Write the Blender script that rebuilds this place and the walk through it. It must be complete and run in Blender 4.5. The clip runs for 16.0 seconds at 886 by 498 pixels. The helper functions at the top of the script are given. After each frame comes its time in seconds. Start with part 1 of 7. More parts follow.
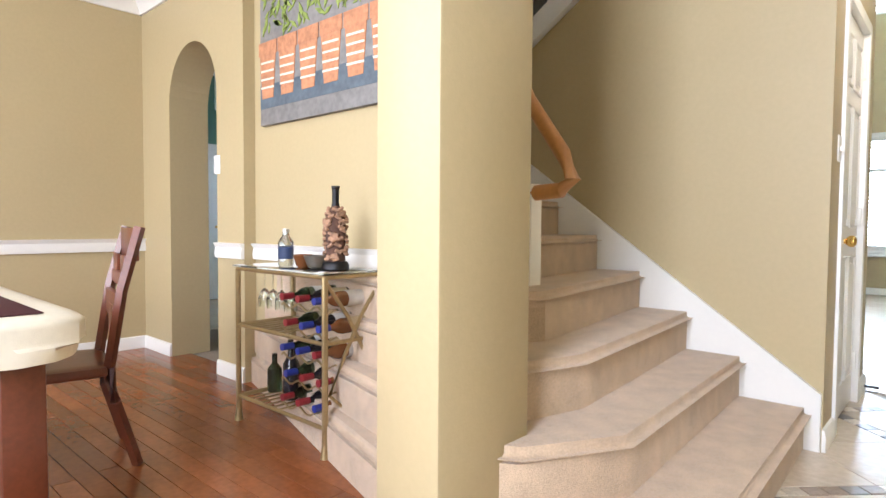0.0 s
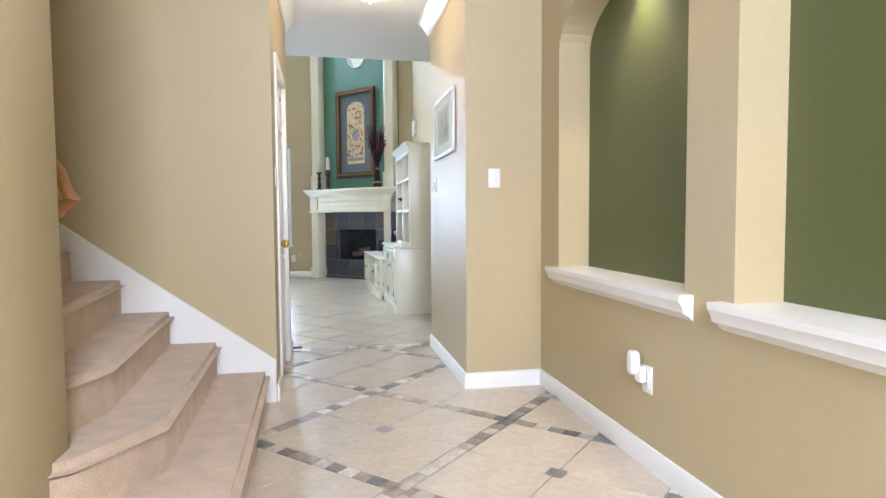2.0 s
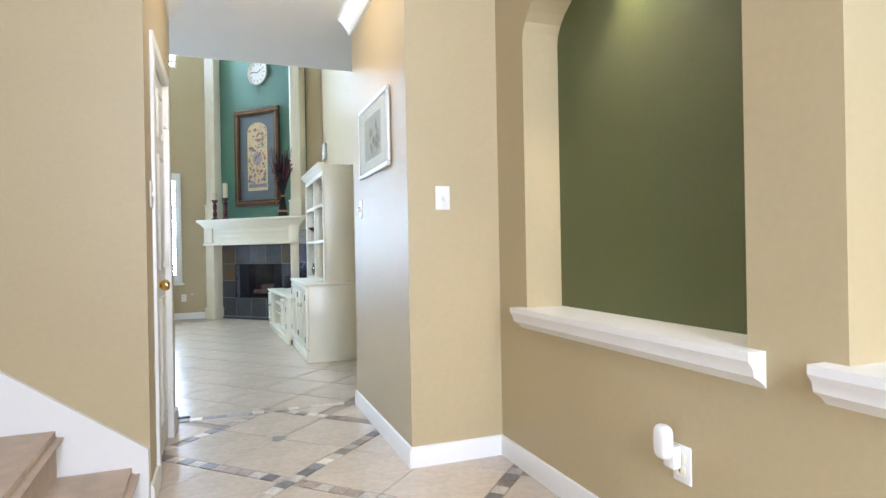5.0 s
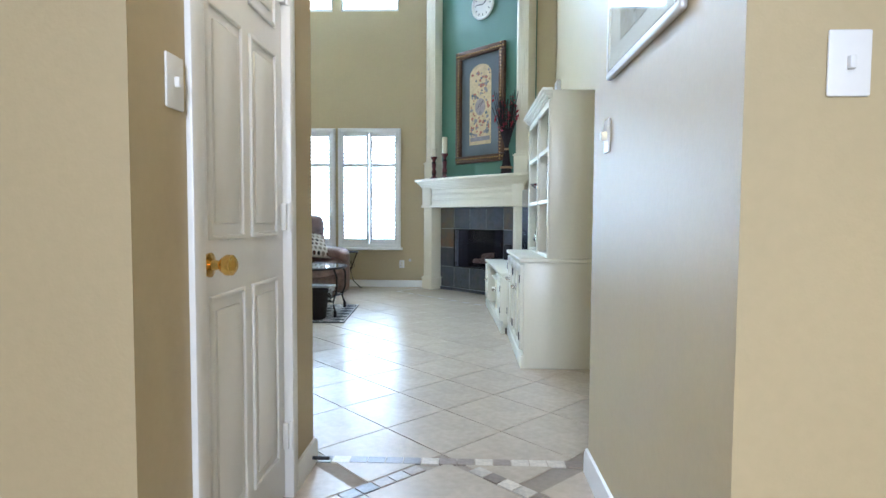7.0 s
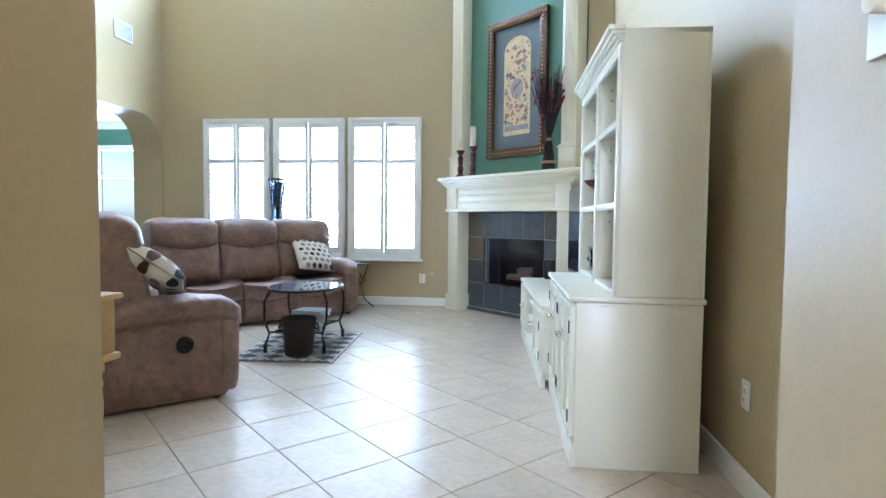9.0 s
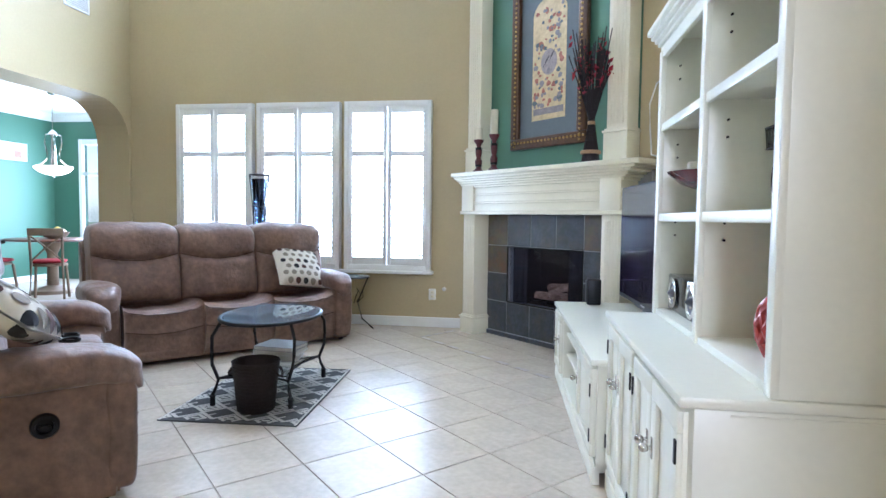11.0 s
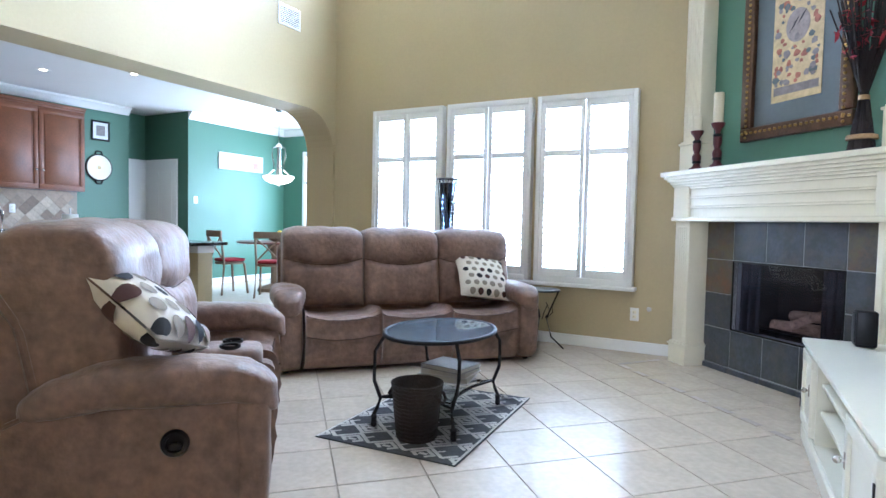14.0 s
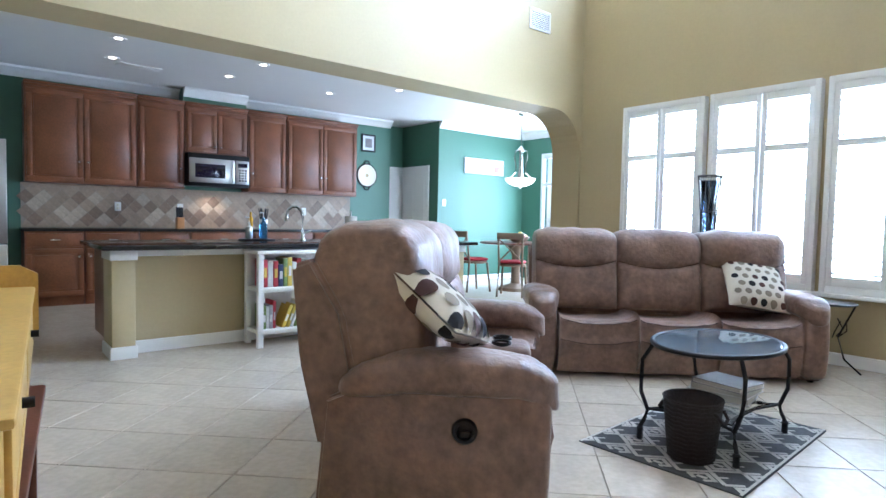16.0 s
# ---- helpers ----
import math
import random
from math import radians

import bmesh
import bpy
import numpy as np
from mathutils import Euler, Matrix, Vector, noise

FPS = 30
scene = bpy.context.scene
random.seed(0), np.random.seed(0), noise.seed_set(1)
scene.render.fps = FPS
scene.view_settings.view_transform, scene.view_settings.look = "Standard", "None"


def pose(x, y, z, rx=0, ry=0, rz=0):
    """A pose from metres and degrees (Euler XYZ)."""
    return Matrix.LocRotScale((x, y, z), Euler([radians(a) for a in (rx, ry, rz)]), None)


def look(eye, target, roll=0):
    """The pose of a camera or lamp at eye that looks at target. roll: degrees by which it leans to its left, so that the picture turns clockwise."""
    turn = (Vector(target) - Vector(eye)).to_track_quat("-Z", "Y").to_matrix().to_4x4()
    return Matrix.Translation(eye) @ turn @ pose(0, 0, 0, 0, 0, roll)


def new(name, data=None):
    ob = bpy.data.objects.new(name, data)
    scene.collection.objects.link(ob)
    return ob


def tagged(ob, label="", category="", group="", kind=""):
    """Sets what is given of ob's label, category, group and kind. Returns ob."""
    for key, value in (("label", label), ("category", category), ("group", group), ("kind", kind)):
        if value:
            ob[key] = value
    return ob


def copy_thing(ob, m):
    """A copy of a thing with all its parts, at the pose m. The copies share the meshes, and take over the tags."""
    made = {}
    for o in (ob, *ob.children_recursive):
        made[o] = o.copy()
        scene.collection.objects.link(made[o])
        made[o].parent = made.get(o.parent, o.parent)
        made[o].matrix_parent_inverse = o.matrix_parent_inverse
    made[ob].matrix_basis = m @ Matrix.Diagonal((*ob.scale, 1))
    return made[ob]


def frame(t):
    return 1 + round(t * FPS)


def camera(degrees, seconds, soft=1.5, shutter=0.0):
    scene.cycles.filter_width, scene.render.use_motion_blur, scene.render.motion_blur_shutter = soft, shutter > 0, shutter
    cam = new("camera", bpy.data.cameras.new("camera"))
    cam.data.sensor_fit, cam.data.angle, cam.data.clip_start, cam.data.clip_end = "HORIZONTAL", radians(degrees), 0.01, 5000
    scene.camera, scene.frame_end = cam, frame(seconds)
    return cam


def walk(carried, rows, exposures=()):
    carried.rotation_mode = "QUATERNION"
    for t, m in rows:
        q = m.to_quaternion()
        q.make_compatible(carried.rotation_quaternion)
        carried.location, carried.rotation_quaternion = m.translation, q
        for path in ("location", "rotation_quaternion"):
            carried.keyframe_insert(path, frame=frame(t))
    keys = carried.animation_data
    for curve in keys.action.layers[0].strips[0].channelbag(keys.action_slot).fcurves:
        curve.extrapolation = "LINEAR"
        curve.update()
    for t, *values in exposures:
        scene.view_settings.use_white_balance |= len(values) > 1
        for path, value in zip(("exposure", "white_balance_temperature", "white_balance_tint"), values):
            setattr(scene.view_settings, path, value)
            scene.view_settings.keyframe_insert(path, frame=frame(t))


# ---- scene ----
cam = camera(74.6, 16.0)
PATH = [
    (0, (0.550, 0.280, 1.028), (-0.790, 1.762, 0.945), 0.4),
    (0.5, (0.546, 0.151, 1.074), (-0.297, 1.959, 0.934), 0.2),
    (1, (0.501, 0.042, 1.072), (0.222, 2.018, 0.937), -0.3),
    (1.5, (0.44, -0.123, 1.107), (0.546, 1.87, 0.975), -0.3),
    (2, (0.407, -0.294, 1.128), (0.792, 1.665, 1.021), -0.4),
    (2.5, (0.298, -0.381, 1.18), (0.999, 1.49, 1.103), -0.5),
    (3, (0.155, -0.347, 1.234), (1.063, 1.434, 1.211), -0.7),
    (3.2, (0.148, -0.322, 1.247), (1.114, 1.43, 1.25), -0.8),
    (5.3, (0.485, 0.785, 1.111), (1.036, 2.707, 1.093), -0.8),
    (5.5, (0.538, 0.962, 1.111), (0.969, 2.915, 1.076), -0.6),
    (6, (0.616, 1.367, 1.078), (0.822, 3.355, 1.015), -0.3),
    (6.5, (0.661, 1.795, 1.08), (0.742, 3.792, 0.988), -0.1),
    (7, (0.762, 2.247, 1.091), (0.678, 4.242, 0.984), 0.3),
    (7.5, (0.807, 2.647, 1.1), (0.657, 4.639, 0.986), 0.4),
    (8, (0.833, 2.974, 1.136), (0.67, 4.965, 1.02), 0.4),
    (8.5, (0.852, 3.389, 1.154), (0.666, 5.378, 1.055), 0.6),
    (9, (0.852, 3.743, 1.143), (0.631, 5.729, 1.042), 0.6),
    (9.2, (0.84, 3.881, 1.15), (0.615, 5.867, 1.053), 0.7),
    (11.3, (0.765, 5.228, 1.202), (0.465, 7.203, 1.096), 0.7),
    (11.5, (0.722, 5.338, 1.183), (0.436, 7.316, 1.093), 0.7),
    (12, (0.73, 5.575, 1.167), (0.408, 7.547, 1.081), 0.7),
    (12.5, (0.695, 5.835, 1.167), (0.349, 7.803, 1.085), 0.8),
    (13, (0.681, 5.85, 1.18), (0.163, 7.78, 1.094), 0.8),
    (13.5, (0.73, 5.765, 1.18), (-0.027, 7.614, 1.094), 1.0),
    (14, (0.755, 5.674, 1.186), (-0.203, 7.427, 1.097), 1.2),
    (14.5, (0.751, 5.595, 1.185), (-0.397, 7.23, 1.095), 1.4),
    (15, (0.744, 5.553, 1.199), (-0.564, 7.063, 1.103), 1.4),
    (15.5, (0.69, 5.516, 1.205), (-0.75, 6.9, 1.106), 1.2),
    (16, (0.559, 5.567, 1.178), (-0.986, 6.833, 1.078), 1.2),
]
EXPOSURES = [(0.0, 0.82, 5500, 16), (0.5, 0.74, 5360, 16), (1.0, 0.50, 5340, 16), (3.0, 0.58, 5400, 17), (5.5, 0.54, 5280, 15), (6.5, 0.40, 5160, 14), (7.5, 0.43, 5000, 13), (9.0, 0.62, 5020, 16), (12.5, 0.64, 5130, 21), (16.0, 0.68, 5120, 19)]
walk(cam, [(t, look(eye, target, roll)) for t, eye, target, roll in PATH], EXPOSURES)

# ---------------------------------------------------------------- light
world = bpy.data.worlds.new("sky")
scene.world = world
world.use_nodes = True
wn = world.node_tree
sky = wn.nodes.new("ShaderNodeTexSky")
sky.sky_type, sky.sun_disc = "NISHITA", False
sky.sun_elevation, sky.sun_rotation = radians(62), radians(110)
wn.nodes["Background"].inputs[1].default_value = 0.15
wn.links.new(sky.outputs[0], wn.nodes["Background"].inputs[0])

sun = new("sun", bpy.data.lights.new("sun", "SUN"))
sun.data.energy, sun.data.angle, sun.data.color = 3.0, radians(0.5), (1.0, 0.95, 0.88)
sun.matrix_world = look((9, -2, 20), (0, 1, 0))


def window_light(name, x, y, z, w, h, aim, watts, color=(0.86, 0.93, 1.0)):
    lamp = new(name, bpy.data.lights.new(name, "AREA"))
    lamp.data.shape, lamp.data.size, lamp.data.size_y = "RECTANGLE", w, h
    lamp.data.energy, lamp.data.color = watts, color
    lamp.matrix_world = look((x, y, z), (x + aim[0], y + aim[1], z + aim[2]))
    return lamp


BLUE = (0.80, 0.925, 1.0)
window_light("daylight_living_windows", -1.78, 11.52, 1.55, 2.9, 1.75, (0, -1, -0.05), 365, BLUE)
window_light("daylight_high_windows", -1.78, 11.52, 4.72, 2.9, 0.85, (0.0, -1, -0.12), 240, BLUE)
window_light("daylight_nook_window", -6.2, 14.72, 1.6, 2.0, 1.8, (0.1, -1, 0), 155, BLUE)
# Fill lamp added at the nook's unseen east side.
window_light("nook_side_fill", -4.05, 13.2, 1.6, 1.5, 1.5, (-1, 0, 0), 62, BLUE)
window_light("daylight_front_door", 0.6, -2.62, 2.6, 1.4, 3.4, (0, 1, -0.1), 200, (1.0, 0.985, 0.95))
# Warm fill lamp added for the dining room, in an unseen front opening.
window_light("dining_fill", -3.0, -2.62, 1.7, 1.9, 1.9, (0, 1, 0), 92, (1.0, 0.96, 0.88))


def bulb(name, x, y, z, watts, radius=0.05, color=(1.0, 0.78, 0.5)):
    lamp = new(name, bpy.data.lights.new(name, "POINT"))
    lamp.data.energy, lamp.data.shadow_soft_size, lamp.data.color = watts, radius, color
    lamp.location = (x, y, z)
    return lamp


def spot(name, x, y, z, watts, angle=80, color=(1.0, 0.78, 0.5)):
    lamp = new(name, bpy.data.lights.new(name, "SPOT"))
    lamp.data.energy, lamp.data.spot_size, lamp.data.spot_blend = watts, radians(angle), 0.6
    lamp.data.shadow_soft_size, lamp.data.color = 0.04, color
    lamp.location = (x, y, z)
    return lamp


# ---------------------------------------------------------------- materials
def material(name, color, rough=0.5, metal=0.0, vary=0.06, scale=3.0, grain=40.0, bump=0.05, bump_scale=60.0, coat=0.0, sheen=0.0, per_object=0.0, distance=0.01):
    """A surface with wide blotches, fine grain and fine relief."""
    m = bpy.data.materials.new(name)
    m.use_nodes = True
    nt = m.node_tree
    n, l = nt.nodes, nt.links
    b = n["Principled BSDF"]
    b.inputs["Roughness"].default_value, b.inputs["Metallic"].default_value = rough, metal
    b.inputs["Coat Weight"].default_value, b.inputs["Sheen Weight"].default_value = coat, sheen
    tc = n.new("ShaderNodeTexCoord")
    big, fine = n.new("ShaderNodeTexNoise"), n.new("ShaderNodeTexNoise")
    big.inputs["Scale"].default_value, fine.inputs["Scale"].default_value = scale, grain
    big.inputs["Detail"].default_value, fine.inputs["Detail"].default_value = 4, 3
    add = n.new("ShaderNodeMath")
    add.operation = "ADD"
    for tex in (big, fine):
        l.new(tc.outputs["Object"], tex.inputs["Vector"])
    l.new(big.outputs["Fac"], add.inputs[0])
    l.new(fine.outputs["Fac"], add.inputs[1])
    spread = n.new("ShaderNodeMapRange")
    spread.inputs["From Min"].default_value, spread.inputs["From Max"].default_value = 0.6, 1.4
    spread.inputs["To Min"].default_value, spread.inputs["To Max"].default_value = 1 - vary, 1 + vary
    l.new(add.outputs[0], spread.inputs["Value"])
    last = spread.outputs["Result"]
    if per_object:
        info, each, times = n.new("ShaderNodeObjectInfo"), n.new("ShaderNodeMapRange"), n.new("ShaderNodeMath")
        each.inputs["To Min"].default_value, each.inputs["To Max"].default_value = 1 - per_object, 1 + per_object
        times.operation = "MULTIPLY"
        l.new(info.outputs["Random"], each.inputs["Value"])
        l.new(each.outputs["Result"], times.inputs[0])
        l.new(last, times.inputs[1])
        last = times.outputs[0]
    hue = n.new("ShaderNodeVectorMath")
    hue.operation = "SCALE"
    hue.inputs[0].default_value = color
    l.new(last, hue.inputs["Scale"])
    l.new(hue.outputs["Vector"], b.inputs["Base Color"])
    if bump:
        relief, bn = n.new("ShaderNodeTexNoise"), n.new("ShaderNodeBump")
        relief.inputs["Scale"].default_value, relief.inputs["Detail"].default_value = bump_scale, 3
        bn.inputs["Strength"].default_value, bn.inputs["Distance"].default_value = bump, distance
        l.new(tc.outputs["Object"], relief.inputs["Vector"])
        l.new(relief.outputs["Fac"], bn.inputs["Height"])
        l.new(bn.outputs["Normal"], b.inputs["Normal"])
    return m


def glow(name, color, strength):
    m = bpy.data.materials.new(name)
    m.use_nodes = True
    b = m.node_tree.nodes["Principled BSDF"]
    b.inputs["Base Color"].default_value = (*color, 1)
    b.inputs["Emission Color"].default_value = (*color, 1)
    b.inputs["Emission Strength"].default_value = strength
    return m


def glass(name, color=(0.95, 1, 0.98), rough=0.02):
    m = bpy.data.materials.new(name)
    m.use_nodes = True
    b = m.node_tree.nodes["Principled BSDF"]
    b.inputs["Base Color"].default_value = (*color, 1)
    b.inputs["Roughness"].default_value = rough
    b.inputs["Transmission Weight"].default_value = 1.0
    b.inputs["IOR"].default_value = 1.45
    return m


TAN = material("tan_wall_paint", (0.465, 0.379, 0.212), 0.48, vary=0.04, scale=1.5, bump=0.13, bump_scale=110, distance=0.004)
GREEN = material("green_wall_paint", (0.075, 0.175, 0.115), 0.45, vary=0.04, scale=1.5, bump=0.25, bump_scale=110, distance=0.004)
# The wall green again, with the niches' warm light put into its colour.
GREEN_WARMLIT = material("green_paint_warm_lit", (0.098, 0.112, 0.037), 0.5, vary=0.05, scale=1.5, bump=0.25, bump_scale=110, distance=0.004)
CEIL = material("white_ceiling_paint", (0.78, 0.77, 0.74), 0.8, vary=0.02, bump=0.3, bump_scale=90, distance=0.004)
WHITE = material("white_gloss_trim_paint", (0.80, 0.79, 0.75), 0.3, vary=0.02, bump=0.03)
CREAM = material("cream_mantel_paint", (0.79, 0.74, 0.585), 0.35, vary=0.03, bump=0.04)
IVORY = material("ivory_cabinet_paint", (0.78, 0.76, 0.63), 0.28, vary=0.03, bump=0.03)
TILE = material("beige_ceramic_floor_tile", (0.57, 0.492, 0.39), 0.26, vary=0.12, scale=6, grain=24, bump=0.08, bump_scale=25, per_object=0.03)
GROUT = material("grey_tan_grout", (0.33, 0.28, 0.22), 0.9, vary=0.12, bump=0.3)
WOODFLOOR = material("red_brown_floor_plank", (0.24, 0.075, 0.022), 0.22, vary=0.2, scale=6, bump=0.05, per_object=0.25)
CARPET = material("taupe_stair_carpet", (0.54, 0.405, 0.27), 0.95, vary=0.24, scale=11, grain=150, bump=0.6, bump_scale=260, sheen=0.3, distance=0.008)
HIDE = material("brown_microsuede", (0.188, 0.11, 0.079), 0.42, vary=0.42, scale=7, grain=26, bump=0.4, bump_scale=34, sheen=0.16, distance=0.012)


def cleft_stone(name, colors, rough):
    """Riven slate: patches of several mineral colours, shifted from tile to tile."""
    m = material(name, colors[0], rough, vary=0.3, scale=7, grain=40, bump=0.4, bump_scale=24, per_object=0.22)
    n, l = m.node_tree.nodes, m.node_tree.links
    b = n["Principled BSDF"]
    tc, info, shift = n.new("ShaderNodeTexCoord"), n.new("ShaderNodeObjectInfo"), n.new("ShaderNodeVectorMath")
    shift.operation = "ADD"
    far = n.new("ShaderNodeMath")
    far.operation = "MULTIPLY"
    far.inputs[1].default_value = 40.0
    l.new(info.outputs["Random"], far.inputs[0])
    l.new(tc.outputs["Object"], shift.inputs[0])
    l.new(far.outputs[0], shift.inputs[1])
    last = b.inputs["Base Color"].links[0].from_socket
    for k, color in enumerate(colors[1:]):
        tex, band, mix = n.new("ShaderNodeTexNoise"), n.new("ShaderNodeMapRange"), n.new("ShaderNodeMix")
        tex.inputs["Scale"].default_value, tex.inputs["Detail"].default_value = 5.0 + 4 * k, 6
        tex.inputs["Roughness"].default_value = 0.65
        band.inputs["From Min"].default_value, band.inputs["From Max"].default_value = 0.46, 0.66
        mix.data_type = "RGBA"
        mix.inputs[7].default_value = (*color, 1)
        l.new(shift.outputs["Vector"], tex.inputs["Vector"])
        l.new(tex.outputs["Fac"], band.inputs["Value"])
        l.new(band.outputs["Result"], mix.inputs[0])
        l.new(last, mix.inputs[6])
        last = mix.outputs[2]
    l.new(last, b.inputs["Base Color"])
    return m


SLATE = cleft_stone("slate_hearth_tile", ((0.058, 0.066, 0.082), (0.088, 0.078, 0.068), (0.05, 0.058, 0.055)), 0.35)
RUST = cleft_stone("rust_slate_tile", ((0.085, 0.076, 0.062), (0.17, 0.085, 0.045), (0.12, 0.10, 0.05)), 0.4)
PALEGROUT = material("pale_grey_grout", (0.36, 0.36, 0.36), 0.9, vary=0.12, bump=0.3)
BLACK = material("black_metal", (0.012, 0.012, 0.013), 0.4, 0.6, vary=0.1, bump=0.05)
SOOT = material("firebox_black", (0.008, 0.008, 0.009), 0.75, vary=0.3)
IRON = material("dark_wrought_iron", (0.02, 0.019, 0.02), 0.45, 0.7, vary=0.2, bump=0.1)
CHERRY = material("cherry_cabinet_wood", (0.20, 0.07, 0.027), 0.32, vary=0.35, scale=4, grain=60, bump=0.05)
STONE = material("dark_granite", (0.02, 0.018, 0.017), 0.12, vary=0.6, scale=40, grain=160, bump=0.0)
STEEL = material("brushed_stainless_steel", (0.55, 0.54, 0.52), 0.28, 1.0, vary=0.05, bump=0.05)
CHROME = material("brushed_nickel", (0.62, 0.6, 0.56), 0.2, 1.0, vary=0.03, bump=0)
BRASS = material("polished_brass", (0.75, 0.5, 0.14), 0.15, 1.0, vary=0.05, bump=0)
OAK = material("oak_handrail", (0.46, 0.22, 0.07), 0.35, vary=0.15, scale=8, grain=60, bump=0.05)
WALNUT = material("dark_dining_wood", (0.12, 0.032, 0.013), 0.3, vary=0.25, scale=6, grain=60, bump=0.05)
PINE = material("yellow_pine_wood", (0.50, 0.30, 0.07), 0.35, vary=0.15, scale=6, grain=60, bump=0.05)
LINEN = material("cream_table_linen", (0.72, 0.67, 0.54), 0.9, vary=0.06, bump=0.2, bump_scale=300)
WINE = material("burgundy_runner_cloth", (0.06, 0.008, 0.012), 0.85, vary=0.15, bump=0.2)
GLASS = glass("clear_glass")
DAY = glow("overcast_daylight", (0.93, 0.97, 1.0), 6.0)


# ---------------------------------------------------------------- mesh helpers
def box(bm, x0, x1, y0, y1, z0, z1, b=0.0, seg=2):
    r = bmesh.ops.create_cube(bm, size=1.0)
    for v in r["verts"]:
        v.co = Vector(((x0 + x1) / 2 + v.co.x * (x1 - x0), (y0 + y1) / 2 + v.co.y * (y1 - y0), (z0 + z1) / 2 + v.co.z * (z1 - z0)))
    if b:
        edges = list({e for v in r["verts"] for e in v.link_edges})
        bmesh.ops.bevel(bm, geom=edges, offset=b, segments=seg, affect="EDGES", profile=0.5)
    return bm


def boxm(x0, x1, y0, y1, z0, z1, b=0.0, seg=2):
    return box(bmesh.new(), x0, x1, y0, y1, z0, z1, b, seg)


def rod(bm, a, b, r, seg=10, r2=None):
    a, b = Vector(a), Vector(b)
    d = b - a
    m = Matrix.Translation((a + b) / 2) @ d.to_track_quat("Z", "Y").to_matrix().to_4x4()
    bmesh.ops.create_cone(bm, cap_ends=True, segments=seg, radius1=r, radius2=r if r2 is None else r2, depth=d.length, matrix=m)
    return bm


def tube(bm, pts, r, seg=8):
    """A round bar along a line of points."""
    pts = [Vector(p) for p in pts]
    rings = []
    for i, p in enumerate(pts):
        d = (pts[min(i + 1, len(pts) - 1)] - pts[max(i - 1, 0)]).normalized()
        q = d.to_track_quat("Z", "Y")
        rings.append([bm.verts.new(p + q @ Vector((r * math.cos(t), r * math.sin(t), 0))) for t in (2 * math.pi * k / seg for k in range(seg))])
    for a, b in zip(rings, rings[1:]):
        for k in range(seg):
            bm.faces.new((a[k], a[(k + 1) % seg], b[(k + 1) % seg], b[k]))
    bm.faces.new(rings[0][::-1])
    bm.faces.new(rings[-1])
    return bm


def lathe(bm, profile, seg=20, at=(0, 0, 0)):
    """A turned shape: profile of (radius, height), bottom first."""
    rings = [[bm.verts.new((at[0] + r * math.cos(2 * math.pi * k / seg), at[1] + r * math.sin(2 * math.pi * k / seg), at[2] + z)) for k in range(seg)] for r, z in profile]
    for a, b in zip(rings, rings[1:]):
        for k in range(seg):
            bm.faces.new((a[k], a[(k + 1) % seg], b[(k + 1) % seg], b[k]))
    bm.faces.new(rings[0][::-1])
    bm.faces.new(rings[-1])
    return bm


def prism(bm, pts, z0, z1):
    """A plan outline raised from z0 to z1."""
    low = [bm.verts.new((x, y, z0)) for x, y in pts]
    high = [bm.verts.new((x, y, z1)) for x, y in pts]
    n = len(pts)
    for k in range(n):
        bm.faces.new((low[k], low[(k + 1) % n], high[(k + 1) % n], high[k]))
    bm.faces.new(low[::-1])
    bm.faces.new(high)
    bmesh.ops.recalc_face_normals(bm, faces=bm.faces[:])
    return bm


def slab(bm, pts, t0, t1, axis):
    """An upright outline of (a, z) given thickness t0 to t1 along axis ('x': a is y; 'y': a is x)."""
    put = (lambda a, z, t: (t, a, z)) if axis == "x" else (lambda a, z, t: (a, t, z))
    front = [bm.verts.new(put(a, z, t0)) for a, z in pts]
    back = [bm.verts.new(put(a, z, t1)) for a, z in pts]
    n = len(pts)
    faces = [bm.faces.new((front[k], front[(k + 1) % n], back[(k + 1) % n], back[k])) for k in range(n)]
    faces += [bm.faces.new(front[::-1]), bm.faces.new(back)]
    bmesh.ops.recalc_face_normals(bm, faces=faces)
    return bm


def over(bm, curve, ztop, t0, t1, axis):
    """Wall between a curve of (a, z) and the level ztop."""
    for (a, z), (c, w) in zip(curve, curve[1:]):
        slab(bm, [(a, z), (c, w), (c, ztop), (a, ztop)], t0, t1, axis)
    return bm


def arc(a0, a1, spring, rise, n=16):
    mid, half = (a0 + a1) / 2, (a1 - a0) / 2
    return [(mid - half * math.cos(math.pi * k / n), spring + rise * math.sin(math.pi * k / n)) for k in range(n + 1)]


def moulding(bm, profile, a, b):
    """A profile of (out, up) run from plan point a to b; out is to the right of the way."""
    a, b = Vector((*a, 0)), Vector((*b, 0))
    d = (b - a).normalized()
    out = Vector((d.y, -d.x, 0))
    rings = [[bm.verts.new(p + out * o + Vector((0, 0, u))) for o, u in profile] for p in (a, b)]
    n = len(profile)
    faces = [bm.faces.new((rings[0][k], rings[0][(k + 1) % n], rings[1][(k + 1) % n], rings[1][k])) for k in range(n)]
    faces += [bm.faces.new(rings[0][::-1]), bm.faces.new(rings[1])]
    bmesh.ops.recalc_face_normals(bm, faces=faces)
    return bm


